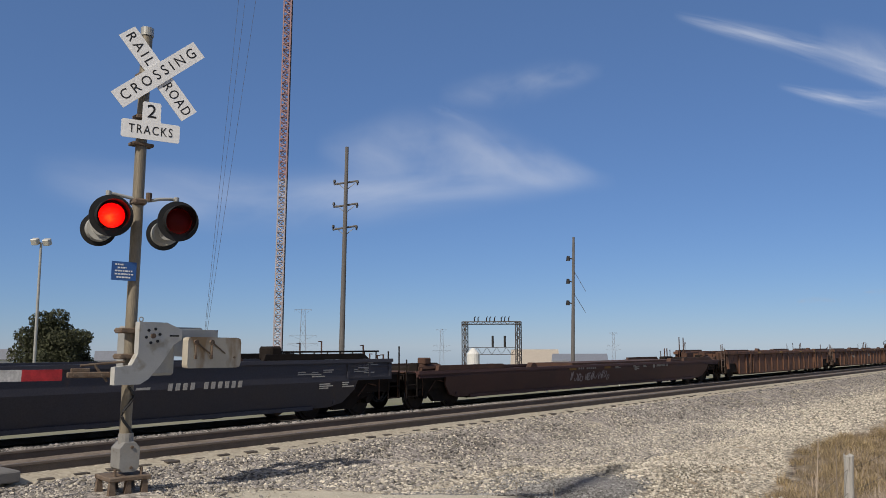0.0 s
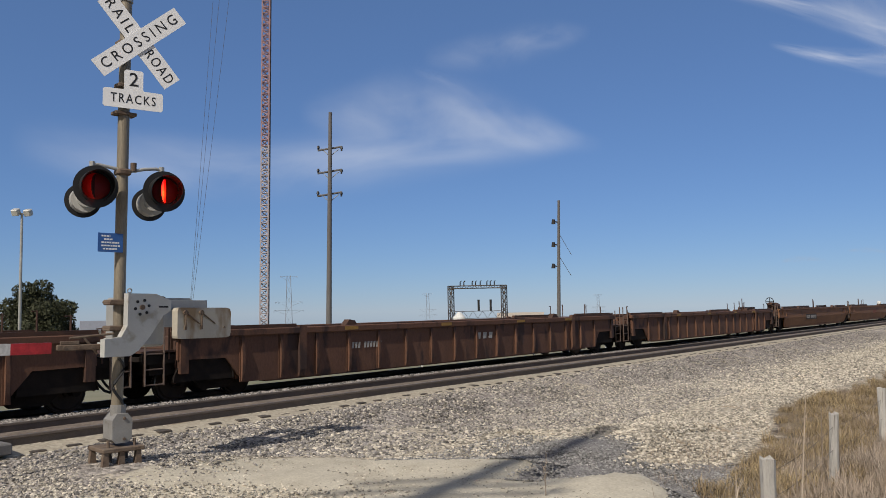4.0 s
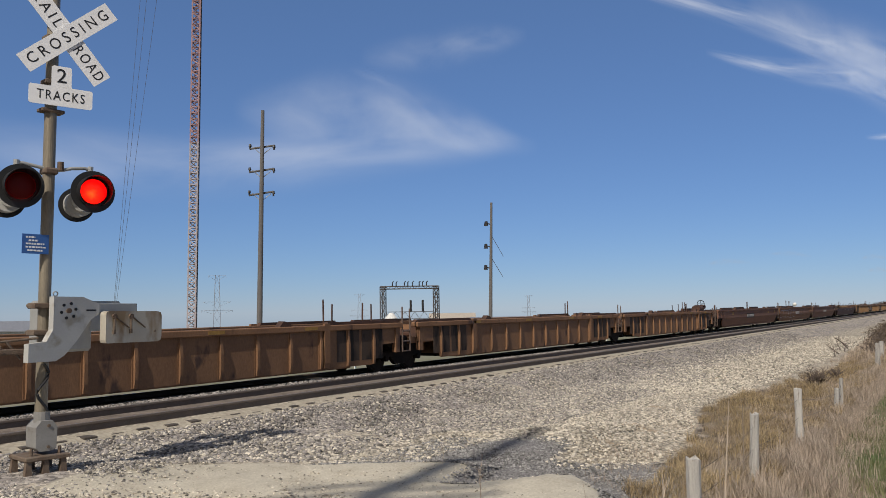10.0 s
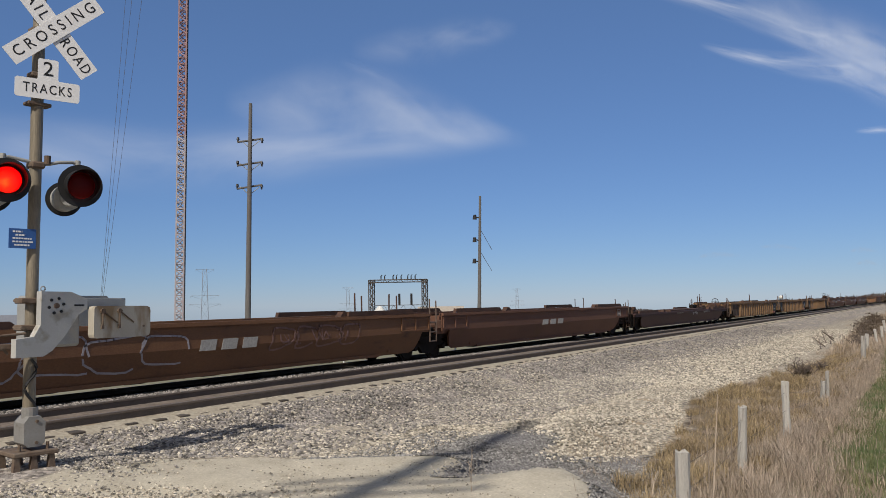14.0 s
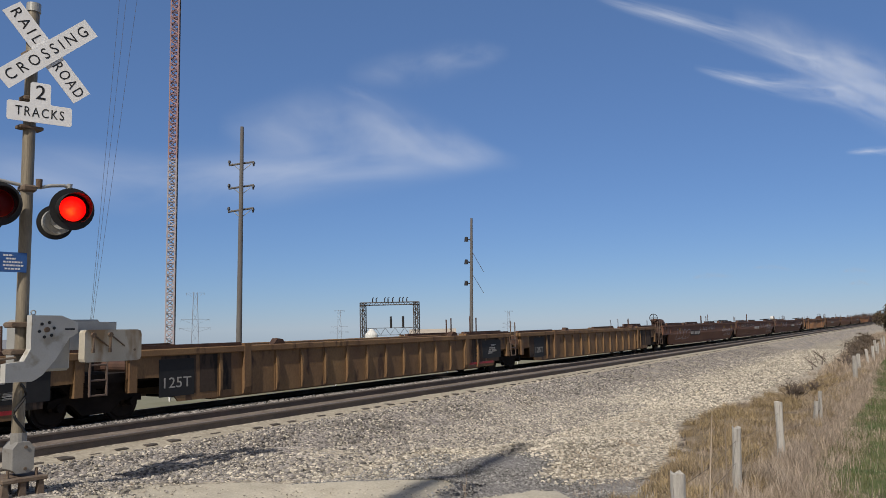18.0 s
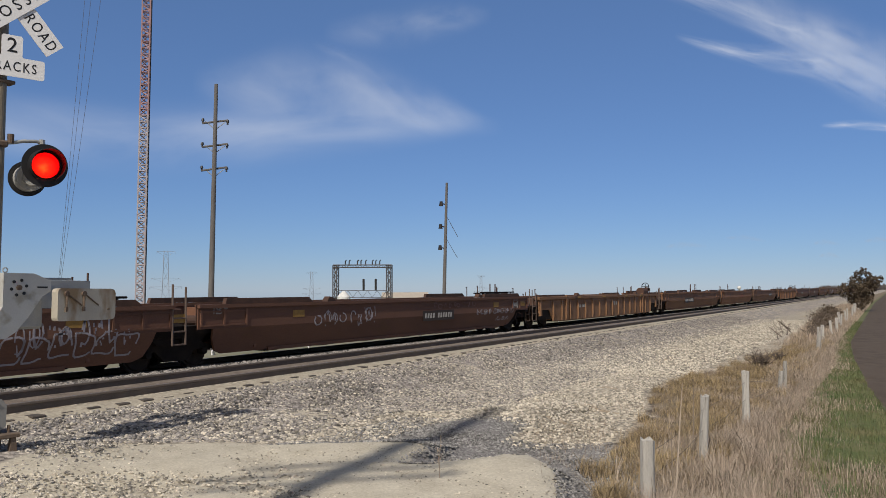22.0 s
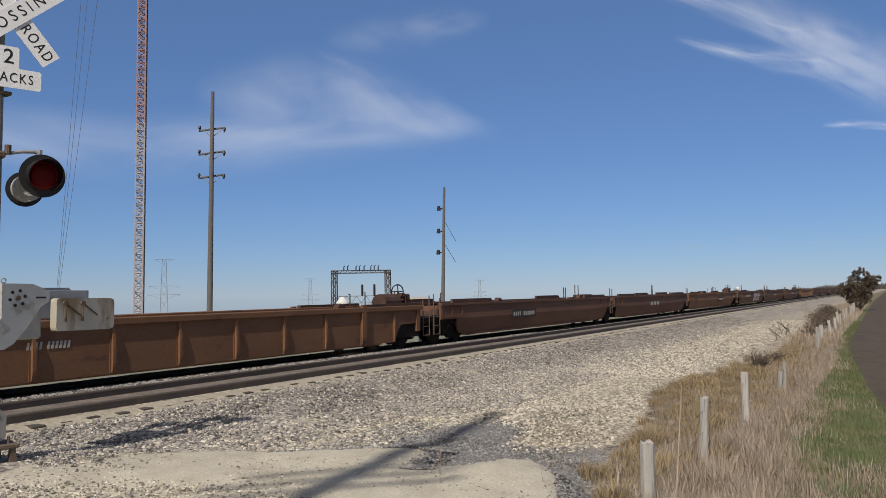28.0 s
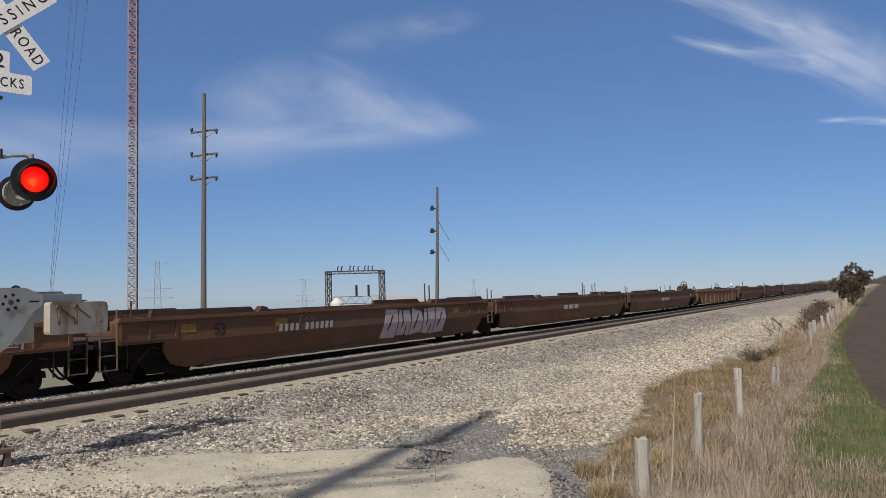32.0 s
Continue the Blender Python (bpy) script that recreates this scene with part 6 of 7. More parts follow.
def leaf_cloud(name, centres, radii, n, size, material, parent, flat=0.8):
    """A crown of many small leaf clumps (crossed blades) strewn through overlapping clumps."""
    vs, fs = [], []
    w = np.array([r ** 2 for r in radii])
    pick = NPR.choice(len(centres), n, p=w / w.sum())
    for k in pick:
        d = NPR.normal(size=3)
        d /= np.linalg.norm(d)
        p = np.array(centres[k]) + d * radii[k] * NPR.uniform(0.55, 1.06) * np.array([1, 1, flat])
        s = size * NPR.uniform(0.5, 1.4)
        u = NPR.normal(size=3)
        u /= np.linalg.norm(u)
        v = np.cross(u, NPR.normal(size=3))
        v /= np.linalg.norm(v)
        i = len(vs)
        vs += [tuple(p - u * s), tuple(p + v * s * 0.45), tuple(p + u * s), tuple(p - v * s * 0.45)]
        fs.append((i, i + 1, i + 2, i + 3))
    ob = raw(name, vs, fs, material)
    ob.parent = parent
    return ob


def round_tree(deg, r, width, height, label):
    x, y = bearing(deg, r)
    t = thing("tree", label, "tree", pose(x, y, float(ground_z(x, y)) - 0.1))
    bm = B()
    rod(bm, (0, 0, 0), (0, 0, height * 0.5), width * 0.035, width * 0.02, seg=8)
    for i in range(6):
        a = i * 1.05
        rod(bm, (0, 0, height * (0.2 + 0.05 * i)), (width * 0.3 * math.cos(a), width * 0.3 * math.sin(a), height * (0.4 + 0.07 * i)), width * 0.014, width * 0.006, seg=6)
    part("trunk", bm, M_BARK, t)
    cs, rs = [], []
    for i in range(26):
        a, q = NPR.uniform(0, 6.28), NPR.uniform(0.0, 0.36)
        z = NPR.uniform(0.22, 0.86)
        q *= 1.15 - 0.75 * max(0, z - 0.45)
        cs.append((width * q * math.cos(a), width * q * math.sin(a), height * z))
        rs.append(width * NPR.uniform(0.09, 0.17))
    cs += [(width * 0.06, 0, height * 0.9), (-width * 0.08, width * 0.05, height * 0.86), (0, 0, height * 0.6), (width * 0.2, 0, height * 0.5), (-width * 0.2, 0, height * 0.5), (0, 0, height * 0.4)]
    rs += [width * 0.11, width * 0.12, width * 0.22, width * 0.2, width * 0.2, width * 0.24]
    leaf_cloud("crown", cs, rs, 34000, width * 0.017, M_LEAF, t)
    return t


round_tree(65.1, 150.0, 16.4, 15.6, "dense dark-green round tree beyond the tracks")

cx, cy = 83.0, 3.4
ced = thing("cedar_tree", "brownish winter cedar at the fence line", "tree", pose(cx, cy, -0.3))
bm = B()
rod(bm, (0, 0, -0.1), (0, 0, 2.4), 0.14, 0.05, seg=8)
part("trunk", bm, M_BARK, ced)
cs = [(NPR.normal() * 0.75, NPR.normal() * 0.9, NPR.uniform(0.4, 3.0)) for _ in range(18)] + [(-0.2, -0.2, 3.7), (0.3, 0.3, 3.4), (0.0, -0.6, 3.3)]
leaf_cloud("crown", cs, [NPR.uniform(0.35, 0.75) if c[2] < 2.8 else 0.35 for c in cs], 6500, 0.10, M_CEDAR, ced, 1.0)


def twig_shrub(x, y, h, w, n, label, leafy=0):
    s = thing("shrub", label, "shrub", pose(x, y, float(ground_z(x, y)) - 0.03), group="bare shrubs along the fence")
    bm = B()
    for i in range(n):
        a = R.uniform(0, 6.28)
        b0 = Vector((R.uniform(-0.15, 0.15) * w, R.uniform(-0.15, 0.15) * w, 0))
        e = b0 + Vector((math.cos(a) * w * R.uniform(0.1, 0.5), math.sin(a) * w * R.uniform(0.1, 0.5), h * R.uniform(0.45, 1.0)))
        mid = (b0 + e) / 2 + Vector((R.uniform(-0.1, 0.1) * w, R.uniform(-0.1, 0.1) * w, 0.1 * h))
        rod(bm, b0, mid, 0.014, 0.010, seg=4, caps=False)
        rod(bm, mid, e, 0.010, 0.004, seg=4, caps=False)
        for k in range(3):
            q = mid.lerp(e, R.random())
            rod(bm, q, q + Vector((R.uniform(-0.2, 0.2) * w, R.uniform(-0.2, 0.2) * w, R.uniform(0, 0.25) * h)), 0.006, 0.003, seg=3, caps=False)
    tagged(part("stem_tangle", bm, M_TWIG, s), kind="stuff")
    if leafy:
        cs_ = [(R.uniform(-0.35, 0.35) * w, R.uniform(-0.35, 0.35) * w, R.uniform(0.3, 0.8) * h) for _ in range(7)]
        leaf_cloud("foliage", cs_, [0.28 * w] * 7, leafy, 0.06, M_CEDAR, s, 0.7)


for x, y, h, w, n, lf in ((24.5, 3.7, 0.5, 0.8, 50, 40), (27.0, 3.5, 0.35, 0.7, 26, 0), (40, 3.7, 0.6, 1.2, 36, 0), (45, 3.8, 0.7, 1.3, 40, 160), (50, 4.1, 0.7, 1.6, 36, 350), (57, 4.6, 0.8, 1.8, 36, 500), (63, 4.9, 0.8, 2.2, 34, 700), (70, 5.0, 0.9, 2.2, 32, 800)):
    twig_shrub(x, y, h, w, n, "bare grey-brown shrub on the foot of the bank" if not lf else "low brown bramble shrub on the foot of the bank", lf)
# dead branches lying on the bank
dead = thing("dead_branches", "dead grey branches lying on the ballast bank", "branches", kind="stuff")
bm = B()
for x, y, l, a in ((38, 4.9, 1.2, 0.3), (40, 5.0, 1.5, 1.0), (42, 5.0, 1.6, 0.1), (43, 5.3, 1.3, 0.5), (45, 5.2, 1.2, 2.6), (47, 5.4, 1.5, 1.2)):
    z = float(ground_z(x, y)) + 0.04
    e = Vector((x + l * math.cos(a), y + l * math.sin(a) * 0.5, z + l * 0.3 * R.random() + 0.15))
    rod(bm, (x, y, z), e, 0.03, 0.012, seg=5)
    for k in range(4):
        q = Vector((x, y, z)).lerp(e, R.uniform(0.3, 1))
        rod(bm, q, q + Vector((R.uniform(-0.3, 0.3), R.uniform(-0.3, 0.3), R.uniform(0, 0.4))), 0.012, 0.004, seg=4)
tagged(part("branch_tangle", bm, M_TWIG, dead), kind="stuff")
# far bare wood along the horizon
vs, fs = [], []
for i in range(2600):
    deg = 8.5 * R.random() ** 0.8 - 3.5 + (0 if R.random() < 0.8 else 4)
    r = R.uniform(620, 780)
    x, y = bearing(deg, r)
    hgt = R.uniform(4, 7.5) * (0.75 + 0.5 * noise.noise((deg * 1.3, 0, 0)))
    for k in range(3):
        j = len(vs)
        dx, dy = R.uniform(-2.6, 2.6), R.uniform(-2.6, 2.6)
        zz = hgt * R.uniform(0.5, 1)
        zb = float(np.interp(y, PROFILE_Y, PROFILE_Z)) - 0.3
        zz = zb + zz * 1.1
        vs += [(x + dx, y + dy - 0.8, zb), (x + dx + 0.2, y + dy + 0.9, zb), (x + dx * 1.4, y + dy * 1.4 + R.uniform(-1, 1), zz)]
        fs.append((j, j + 1, j + 2))
for i in range(2200):
    deg = R.uniform(18, 72)
    r = R.uniform(1000, 1300)
    x, y = bearing(deg, r)
    zb = float(ground_z(x, y)) - 0.5
    hgt = 11 * (0.7 + 0.6 * noise.noise((deg * 0.8, 3, 0)))
    for k in range(3):
        j = len(vs)
        dx, dy = R.uniform(-6, 6), R.uniform(-6, 6)
        zz = zb + hgt * R.uniform(0.6, 1)
        vs += [(x + dx - 3, y + dy, zb), (x + dx + 3, y + dy - 3, zb), (x + dx * 1.3, y + dy * 1.3, zz)]
        fs.append((j, j + 1, j + 2))
wood = raw("far_wood", vs, fs, M_FARTREE)
tagged(wood, "far-off belt of bare winter trees along the horizon", "woods", kind="stuff")

# ---- fence ----
fence = thing("wire_fence", "old wire fence on weathered wooden posts beside the track", "fence")
POSTS = [(7.83, 2.27, 0.45, 0.075, 0.5, 0), (10.55, 2.33, 0.56, 0.055, 2, 2),
         (13.5, 2.27, 0.6, 0.06, 6, -1), (18.35, 2.4, 0.16, 0.05, 5, 4),
         (18.9, 2.35, 0.34, 0.04, -4, 2), (30.53, 2.65, 0.56, 0.075, 0, 2)]
x = 35.5
while x < 118:
    POSTS.append((x, 2.3 + float(fence_y(x)) + R.uniform(-0.1, 0.1), R.uniform(0.4, 0.62), R.uniform(0.05, 0.07), R.uniform(-6, 6), R.uniform(-6, 6)))
    x += R.uniform(3.6, 5.2)
tops = []
for x, y, top, r, lx, ly in POSTS:
    z0 = float(ground_z(x, y))
    bm = B()
    h = top - z0 + 0.25
    k = 9
    vsr = []
    rings = 6
    for q in range(rings):
        zz = h * q / (rings - 1)
        vsr.append([bm.verts.new((r * R.uniform(0.88, 1.08) * math.cos(6.283 * i / k), r * R.uniform(0.88, 1.08) * math.sin(6.283 * i / k), zz + (R.uniform(-0.02, 0.02) if q == rings - 1 else 0))) for i in range(k)])
    for q in range(rings - 1):
        for i in range(k):
            bm.faces.new((vsr[q][i], vsr[q][(i + 1) % k], vsr[q + 1][(i + 1) % k], vsr[q + 1][i]))
    bm.faces.new(vsr[-1])
    p = part("post", bm, M_POST, fence)
    p.matrix_basis = pose(x, y, z0 - 0.25, 0, lx, 0) @ pose(0, 0, 0, ly, 0, 0)
    tops.append(p.matrix_basis @ Vector((0, 0, h * 0.85)))
    tops[-1] = (tops[-1], p.matrix_basis @ Vector((0, 0, h * 0.6)))
for a, b in zip(tops, tops[1:]):
    for q in (0, 1):
        bm = B()
        pts = [a[q].lerp(b[q], u) + Vector((0, 0, -0.05 * math.sin(math.pi * u))) for u in np.linspace(0, 1, 6)]
        for p0, p1 in zip(pts, pts[1:]):
            rod(bm, p0, p1, 0.003, seg=4, caps=False)
        part("wire", bm, M_WIRE, fence)


# ---- grass ----
def blades(name, n, place, height, width, material, label, bend=0.4):
    """n thin bent blades, each of two joined strips."""
    vs = np.zeros((n * 5, 3))
    fs = []
    for i in range(n):
        x, y, hs = place()
        z = float(ground_z(x, y)) - 0.02
        h = height * hs * NPR.uniform(0.45, 1.15)
        a = NPR.uniform(0, 6.283)
        lean = NPR.uniform(0.05, bend) * h
        dx, dy = math.cos(a) * lean, math.sin(a) * lean
        w = width * NPR.uniform(0.6, 1.3)
        px, py = -math.sin(a) * w, math.cos(a) * w
        vs[i * 5:i * 5 + 5] = ((x - px, y - py, z), (x + px, y + py, z), (x + dx * 0.35 + px * 0.7, y + dy * 0.35 + py * 0.7, z + h * 0.6), (x + dx * 0.35 - px * 0.7, y + dy * 0.35 - py * 0.7, z + h * 0.6), (x + dx, y + dy, z + h))
        k = i * 5
        fs += [(k, k + 1, k + 2, k + 3), (k + 3, k + 2, k + 4)]
    ob = raw(name, vs.tolist(), fs, material)
    tagged(ob, label, "grass", kind="stuff")
    return ob


CLUMPS = [(x, NPR.uniform(-0.8 if x < 11 else 0.4, 5.0)) for x in 6.5 + 32 * NPR.uniform(size=480) ** 1.3]


def near_grass():
    while True:
        c = CLUMPS[NPR.randint(len(CLUMPS))]
        x, y = c[0] + NPR.normal() * 0.16, c[1] + NPR.normal() * 0.16
        lim = float(bank_foot(x)) - 0.1
        if y < lim + 0.25 * NPR.uniform() ** 3 * 6 and y > (1.25 if x > 11.5 else 0.2) - 1.3 * NPR.uniform() ** 4 and x - float(pad_edge(y)) > 1.1 and y > float(dirt_y(x)) + 0.1:
            return x, y, (0.5 + 0.6 * math.exp(-((y - float(fence_y(x)) - 2.1) / 0.7) ** 2)) * (0.45 + 1.3 * max(0, 0.45 + noise.noise((x * 0.7, y * 1.1, 3))))


def far_grass():
    x = NPR.uniform(34, 115)
    return x, NPR.uniform(float(dirt_y(x)) + 0.35, float(bank_foot(x)) + 0.1), 0.8


def green_grass():
    x = 7 + 50 * NPR.uniform() ** 1.4
    return x, NPR.uniform(float(dirt_y(x)), max(1.7, float(dirt_y(x)) + 0.5)), 0.6


def tall_grass():
    """Tall pale grass in tufts on the field side of the fence."""
    while True:
        x = 7.2 + 46 * NPR.uniform() ** 2.1
        y = 1.85 + float(fence_y(x)) * 0.9 + NPR.normal() * (0.24 + 0.22 * smooth_step(15, 8, x)) - 0.3 * smooth_step(14, 8, x)
        tuft = noise.noise((x * 1.5, y * 2.2, 9)) + 0.35 * noise.noise((x * 4.5, y * 5.0, 2))
        if tuft > NPR.uniform(-0.15, 0.3) and y > float(dirt_y(x)) + 0.4:
            return x, y, (0.6 + 0.8 * max(0.0, tuft)) * (0.62 + 0.38 * float(smooth_step(16, 9, x)))


def bank_grass():
    """Low tufts between the fence and the stones, with bare gaps."""
    while True:
        x = 7.0 + 34 * NPR.uniform() ** 1.4
        y = NPR.uniform(2.0, 5.2) + 0.8 * float(fence_y(x))
        tuft = noise.noise((x * 1.1, y * 1.6, 4))
        if y < float(bank_foot(x)) - 0.05 + 0.5 * tuft and x - float(pad_edge(y)) > 1.0 and tuft > NPR.uniform(-0.5, 0.25):
            return x, y, 0.55 + 0.9 * max(0.0, tuft + 0.1)


blades("tall_pale_grass", 17000, tall_grass, 0.46, 0.003, M_PALE, "tall pale straw-coloured grass along the fence", 0.9)
blades("dry_grass", 26000, near_grass, 0.25, 0.0032, M_DRY, "pale dry grass along the fence", 1.3)
blades("golden_grass", 34000, bank_grass, 0.24, 0.0034, M_DRY2, "golden-brown dry grass tufts on the verge", 1.3)
blades("brown_grass", 15000, bank_grass, 0.19, 0.0045, M_BROWNGRASS, "brown thatch at the foot of the dry grass", 1.6)
blades("far_dry_grass", 9000, far_grass, 0.45, 0.012, M_DRY, "pale dry grass further down the fence", 0.6)
blades("green_grass", 40000, green_grass, 0.21, 0.004, M_GREEN, "short green spring grass at the field edge", 0.8)
# single tall weed stalks
weeds = thing("weed_stalks", "thin dry weed stalks by the gravel", "weeds", kind="stuff")
bm = B()
for x, y, h, lx in ((8.1, 2.08, 1.2, 0.42), (8.62, 2.22, 0.7, -0.05), (6.9, 4.1, 0.42, 0.03), (6.95, 4.12, 0.30, -0.05), (10.8, 2.5, 0.9, 0.1), (8.2, 5.4, 0.2, 0.02)):
    z = float(ground_z(x, y))
    rod(bm, (x, y, z - 0.02), (x + lx, y, z + h), 0.010 if h > 0.6 else 0.004, 0.004 if h > 0.6 else 0.002, seg=4)
    for k in range(4):
        q = Vector((x, y, z)).lerp(Vector((x + lx, y, z + h)), 0.4 + 0.15 * k)
        rod(bm, q, q + Vector((R.uniform(-0.06, 0.06), R.uniform(-0.06, 0.06), 0.07)), 0.003, 0.002, seg=3)
part("stalks", bm, M_DRY, weeds)

# ---- loose stones ----
ICO_V, ICO_F = [], []
_b = B()
bmesh.ops.create_icosphere(_b, subdivisions=1, radius=1.0)
ICO_V = np.array([v.co[:] for v in _b.verts])
ICO_F = np.array([[v.index for v in f.verts] for f in _b.faces])
_b.free()
OCT_V = np.array([(1, 0, 0), (-1, 0, 0), (0, 1, 0), (0, -1, 0), (0, 0, 1), (0, 0, -0.6)], float)
OCT_F = np.array([(0, 2, 4), (2, 1, 4), (1, 3, 4), (3, 0, 4), (2, 0, 5), (1, 2, 5), (3, 1, 5), (0, 3, 5)])


def stones(name, pts, sizes, material, label, fine=True):
    V0, F0 = (ICO_V, ICO_F) if fine else (OCT_V, OCT_F)
    n, nv = len(pts), len(V0)
    jit = NPR.uniform(0.72, 1.28, size=(n, nv, 1))
    sc = NPR.uniform(0.65, 1.2, size=(n, 1, 3)) * np.array([1.15, 1.0, 0.75])
    v = V0[None] * jit * sc * np.asarray(sizes)[:, None, None]
    a = NPR.uniform(0, 6.283, n)
    b = NPR.uniform(-0.6, 0.6, n)
    ca, sa, cb, sb = np.cos(a)[:, None], np.sin(a)[:, None], np.cos(b)[:, None], np.sin(b)[:, None]
    x, y, z = v[..., 0], v[..., 1], v[..., 2]
    y, z = y * cb - z * sb, y * sb + z * cb
    x, y = x * ca - y * sa, x * sa + y * ca
    v = np.stack([x, y, z], -1) + np.asarray(pts)[:, None, :]
    f = F0[None] + (np.arange(n) * nv)[:, None, None]
    me = bpy.data.meshes.new(name)
    me.from_pydata(v.reshape(-1, 3).tolist(), [], f.reshape(-1, 3).tolist())
    me.materials.append(material)
    ob = new(name, me)
    tagged(ob, label, "gravel", kind="stuff")
    return ob


def strew(n, x0, x1, y0, y1, power, smin, smax, keep, lift=0.2):
    x = x0 + (x1 - x0) * NPR.uniform(size=n) ** power
    y = NPR.uniform(y0, y1, n)
    k = keep(x, y)
    x, y = x[k], y[k]
    s = NPR.uniform(smin, smax, len(x))
    z = ground_z(x, y) + s * lift
    return np.stack([x, y, z], 1), s


BANK = lambda x, y: (x - pad_edge(y) > 0.15) & (y > bank_foot(x) + 0.15) & ~((x - pad_edge(y) < 2.6) & (y < 6.2))
p, s = strew(56000, 4.2, 24, 3.5, 11.0, 1.2, 0.011, 0.031, lambda x, y: BANK(x, y) & (y < 8.2 + NPR.normal(0, 0.8, len(x)) + np.clip((x - 9) * 0.15, 0, 2)))
stones("bank_stones", p, s, M_STONE, "loose pale crushed limestone on the bank")
p, s = strew(42000, 4.2, 28, 7.0, 11.4, 1.2, 0.013, 0.034, BANK, 0.3)
pale = NPR.uniform(size=len(p)) < 0.3
stones("pale_ballast_stones", p[pale], s[pale], M_STONE, "pale stones among the grey ballast")
p, s = p[~pale], s[~pale]
stones("ballast_stones", p, s, M_STONEDARK, "loose grey track ballast")
p, s = strew(46000, 5.0, 26, 7.0, 11.35, 1.1, 0.010, 0.024, BANK)
pale = NPR.uniform(size=len(p)) < 0.3
stones("fine_pale_stones", p[pale], s[pale], M_STONE, "small pale stones filling the ballast slope", False)
stones("fine_ballast_stones", p[~pale], s[~pale], M_STONEDARK, "small grey stones filling the ballast slope", False)
p, s = strew(9000, 4.0, 34, 13.9, 15.2, 1.3, 0.02, 0.045, lambda x, y: x > 0)
p[:, 1] = 14.15 + (p[:, 1] - 13.9) * 0.65
p[:, 2] = ground_z(p[:, 0], p[:, 1]) + s * 0.4
stones("between_track_stones", p, s, M_STONEDARK, "greyish ballast between the two tracks", False)
p, s = strew(22000, 22, 62, 5.0, 11.2, 1.7, 0.026, 0.055, lambda x, y: (y > bank_foot(x) + 0.3) & (y < 9.2 + NPR.normal(0, 0.7, len(x))))
far_p, far_s = strew(14000, 22, 62, 8.0, 11.3, 1.7, 0.026, 0.052, lambda x, y: y > 8.6 + NPR.normal(0, 0.5, len(x)))
stones("far_ballast_stones", far_p, far_s, M_STONEDARK, "grey ballast further along the track", False)
stones("far_bank_stones", p, s, M_STONE, "pale crushed stone further along the bank", False)
p, s = strew(9000, 3.4, 6.6, 4.5, 9.8, 1.0, 0.008, 0.024, lambda x, y: (x - pad_edge(y) < 0.3) & (x + 0.35 * (y - 7) < 5.6 + NPR.normal(0, 0.5, len(x))))
stones("coarse_pad_stones", p, s, M_STONE, "coarser pale stones on the pad by the crossing", False)
p, s = strew(16000, 3.4, 7.2, 7.0, 11.2, 1.0, 0.012, 0.03, lambda x, y: (x - pad_edge(y) < 0.4) & (y - 0.5 * (x - 5.0) > 7.8 + NPR.normal(0, 0.3, len(x))))
pale = NPR.uniform(size=len(p)) < 0.4
stones("pale_signal_stones", p[pale], s[pale], M_STONE, "pale coarse stones round the foot of the signal", False)
stones("signal_stones", p[~pale], s[~pale], M_STONEDARK, "grey ballast round the foot of the signal", False)
p, s = strew(5000, 4.0, 9.6, 2.6, 10, 1.0, 0.006, 0.015, lambda x, y: (x - pad_edge(y) < 0.3))
stones("pad_stones", p, s, M_STONE, "small pale stones on the packed limestone pad", False)
p, s = strew(22000, 6.5, 12.5, 2.6, 6.8, 1.0, 0.011, 0.027, lambda x, y: (x - pad_edge(y) > -0.1) & (x - pad_edge(y) < 3.0))
stones("millings_stones", p, s, M_MILL, "dark grey gravel beside the pad", False)

# ---- pole behind the viewer, whose shadow falls on the gravel ----
sp = thing("utility_pole", "thick wooden utility pole with two double crossarms beside the road", "utility pole", pose(-5.9, 2.97, -0.25))
bm = B()
rod(bm, (0, 0, -0.2), (0, 0, 16.75), 0.23, 0.13, seg=14)
part("pole_shaft", bm, M_POLE, sp)
ARM_DIR = Vector((0.72, -0.69, 0))
for z, half in ((11.55, 1.3), (12.0, 1.1)):
    bm = B()
    for o in (-0.2, 0.2):
        w = Vector((-ARM_DIR.y, ARM_DIR.x, 0)) * o
        rod(bm, (w.x - ARM_DIR.x * half, w.y - ARM_DIR.y * half, z), (w.x + ARM_DIR.x * half, w.y + ARM_DIR.y * half, z), 0.055, seg=8)
    part("crossarm", bm, M_POLE, sp)

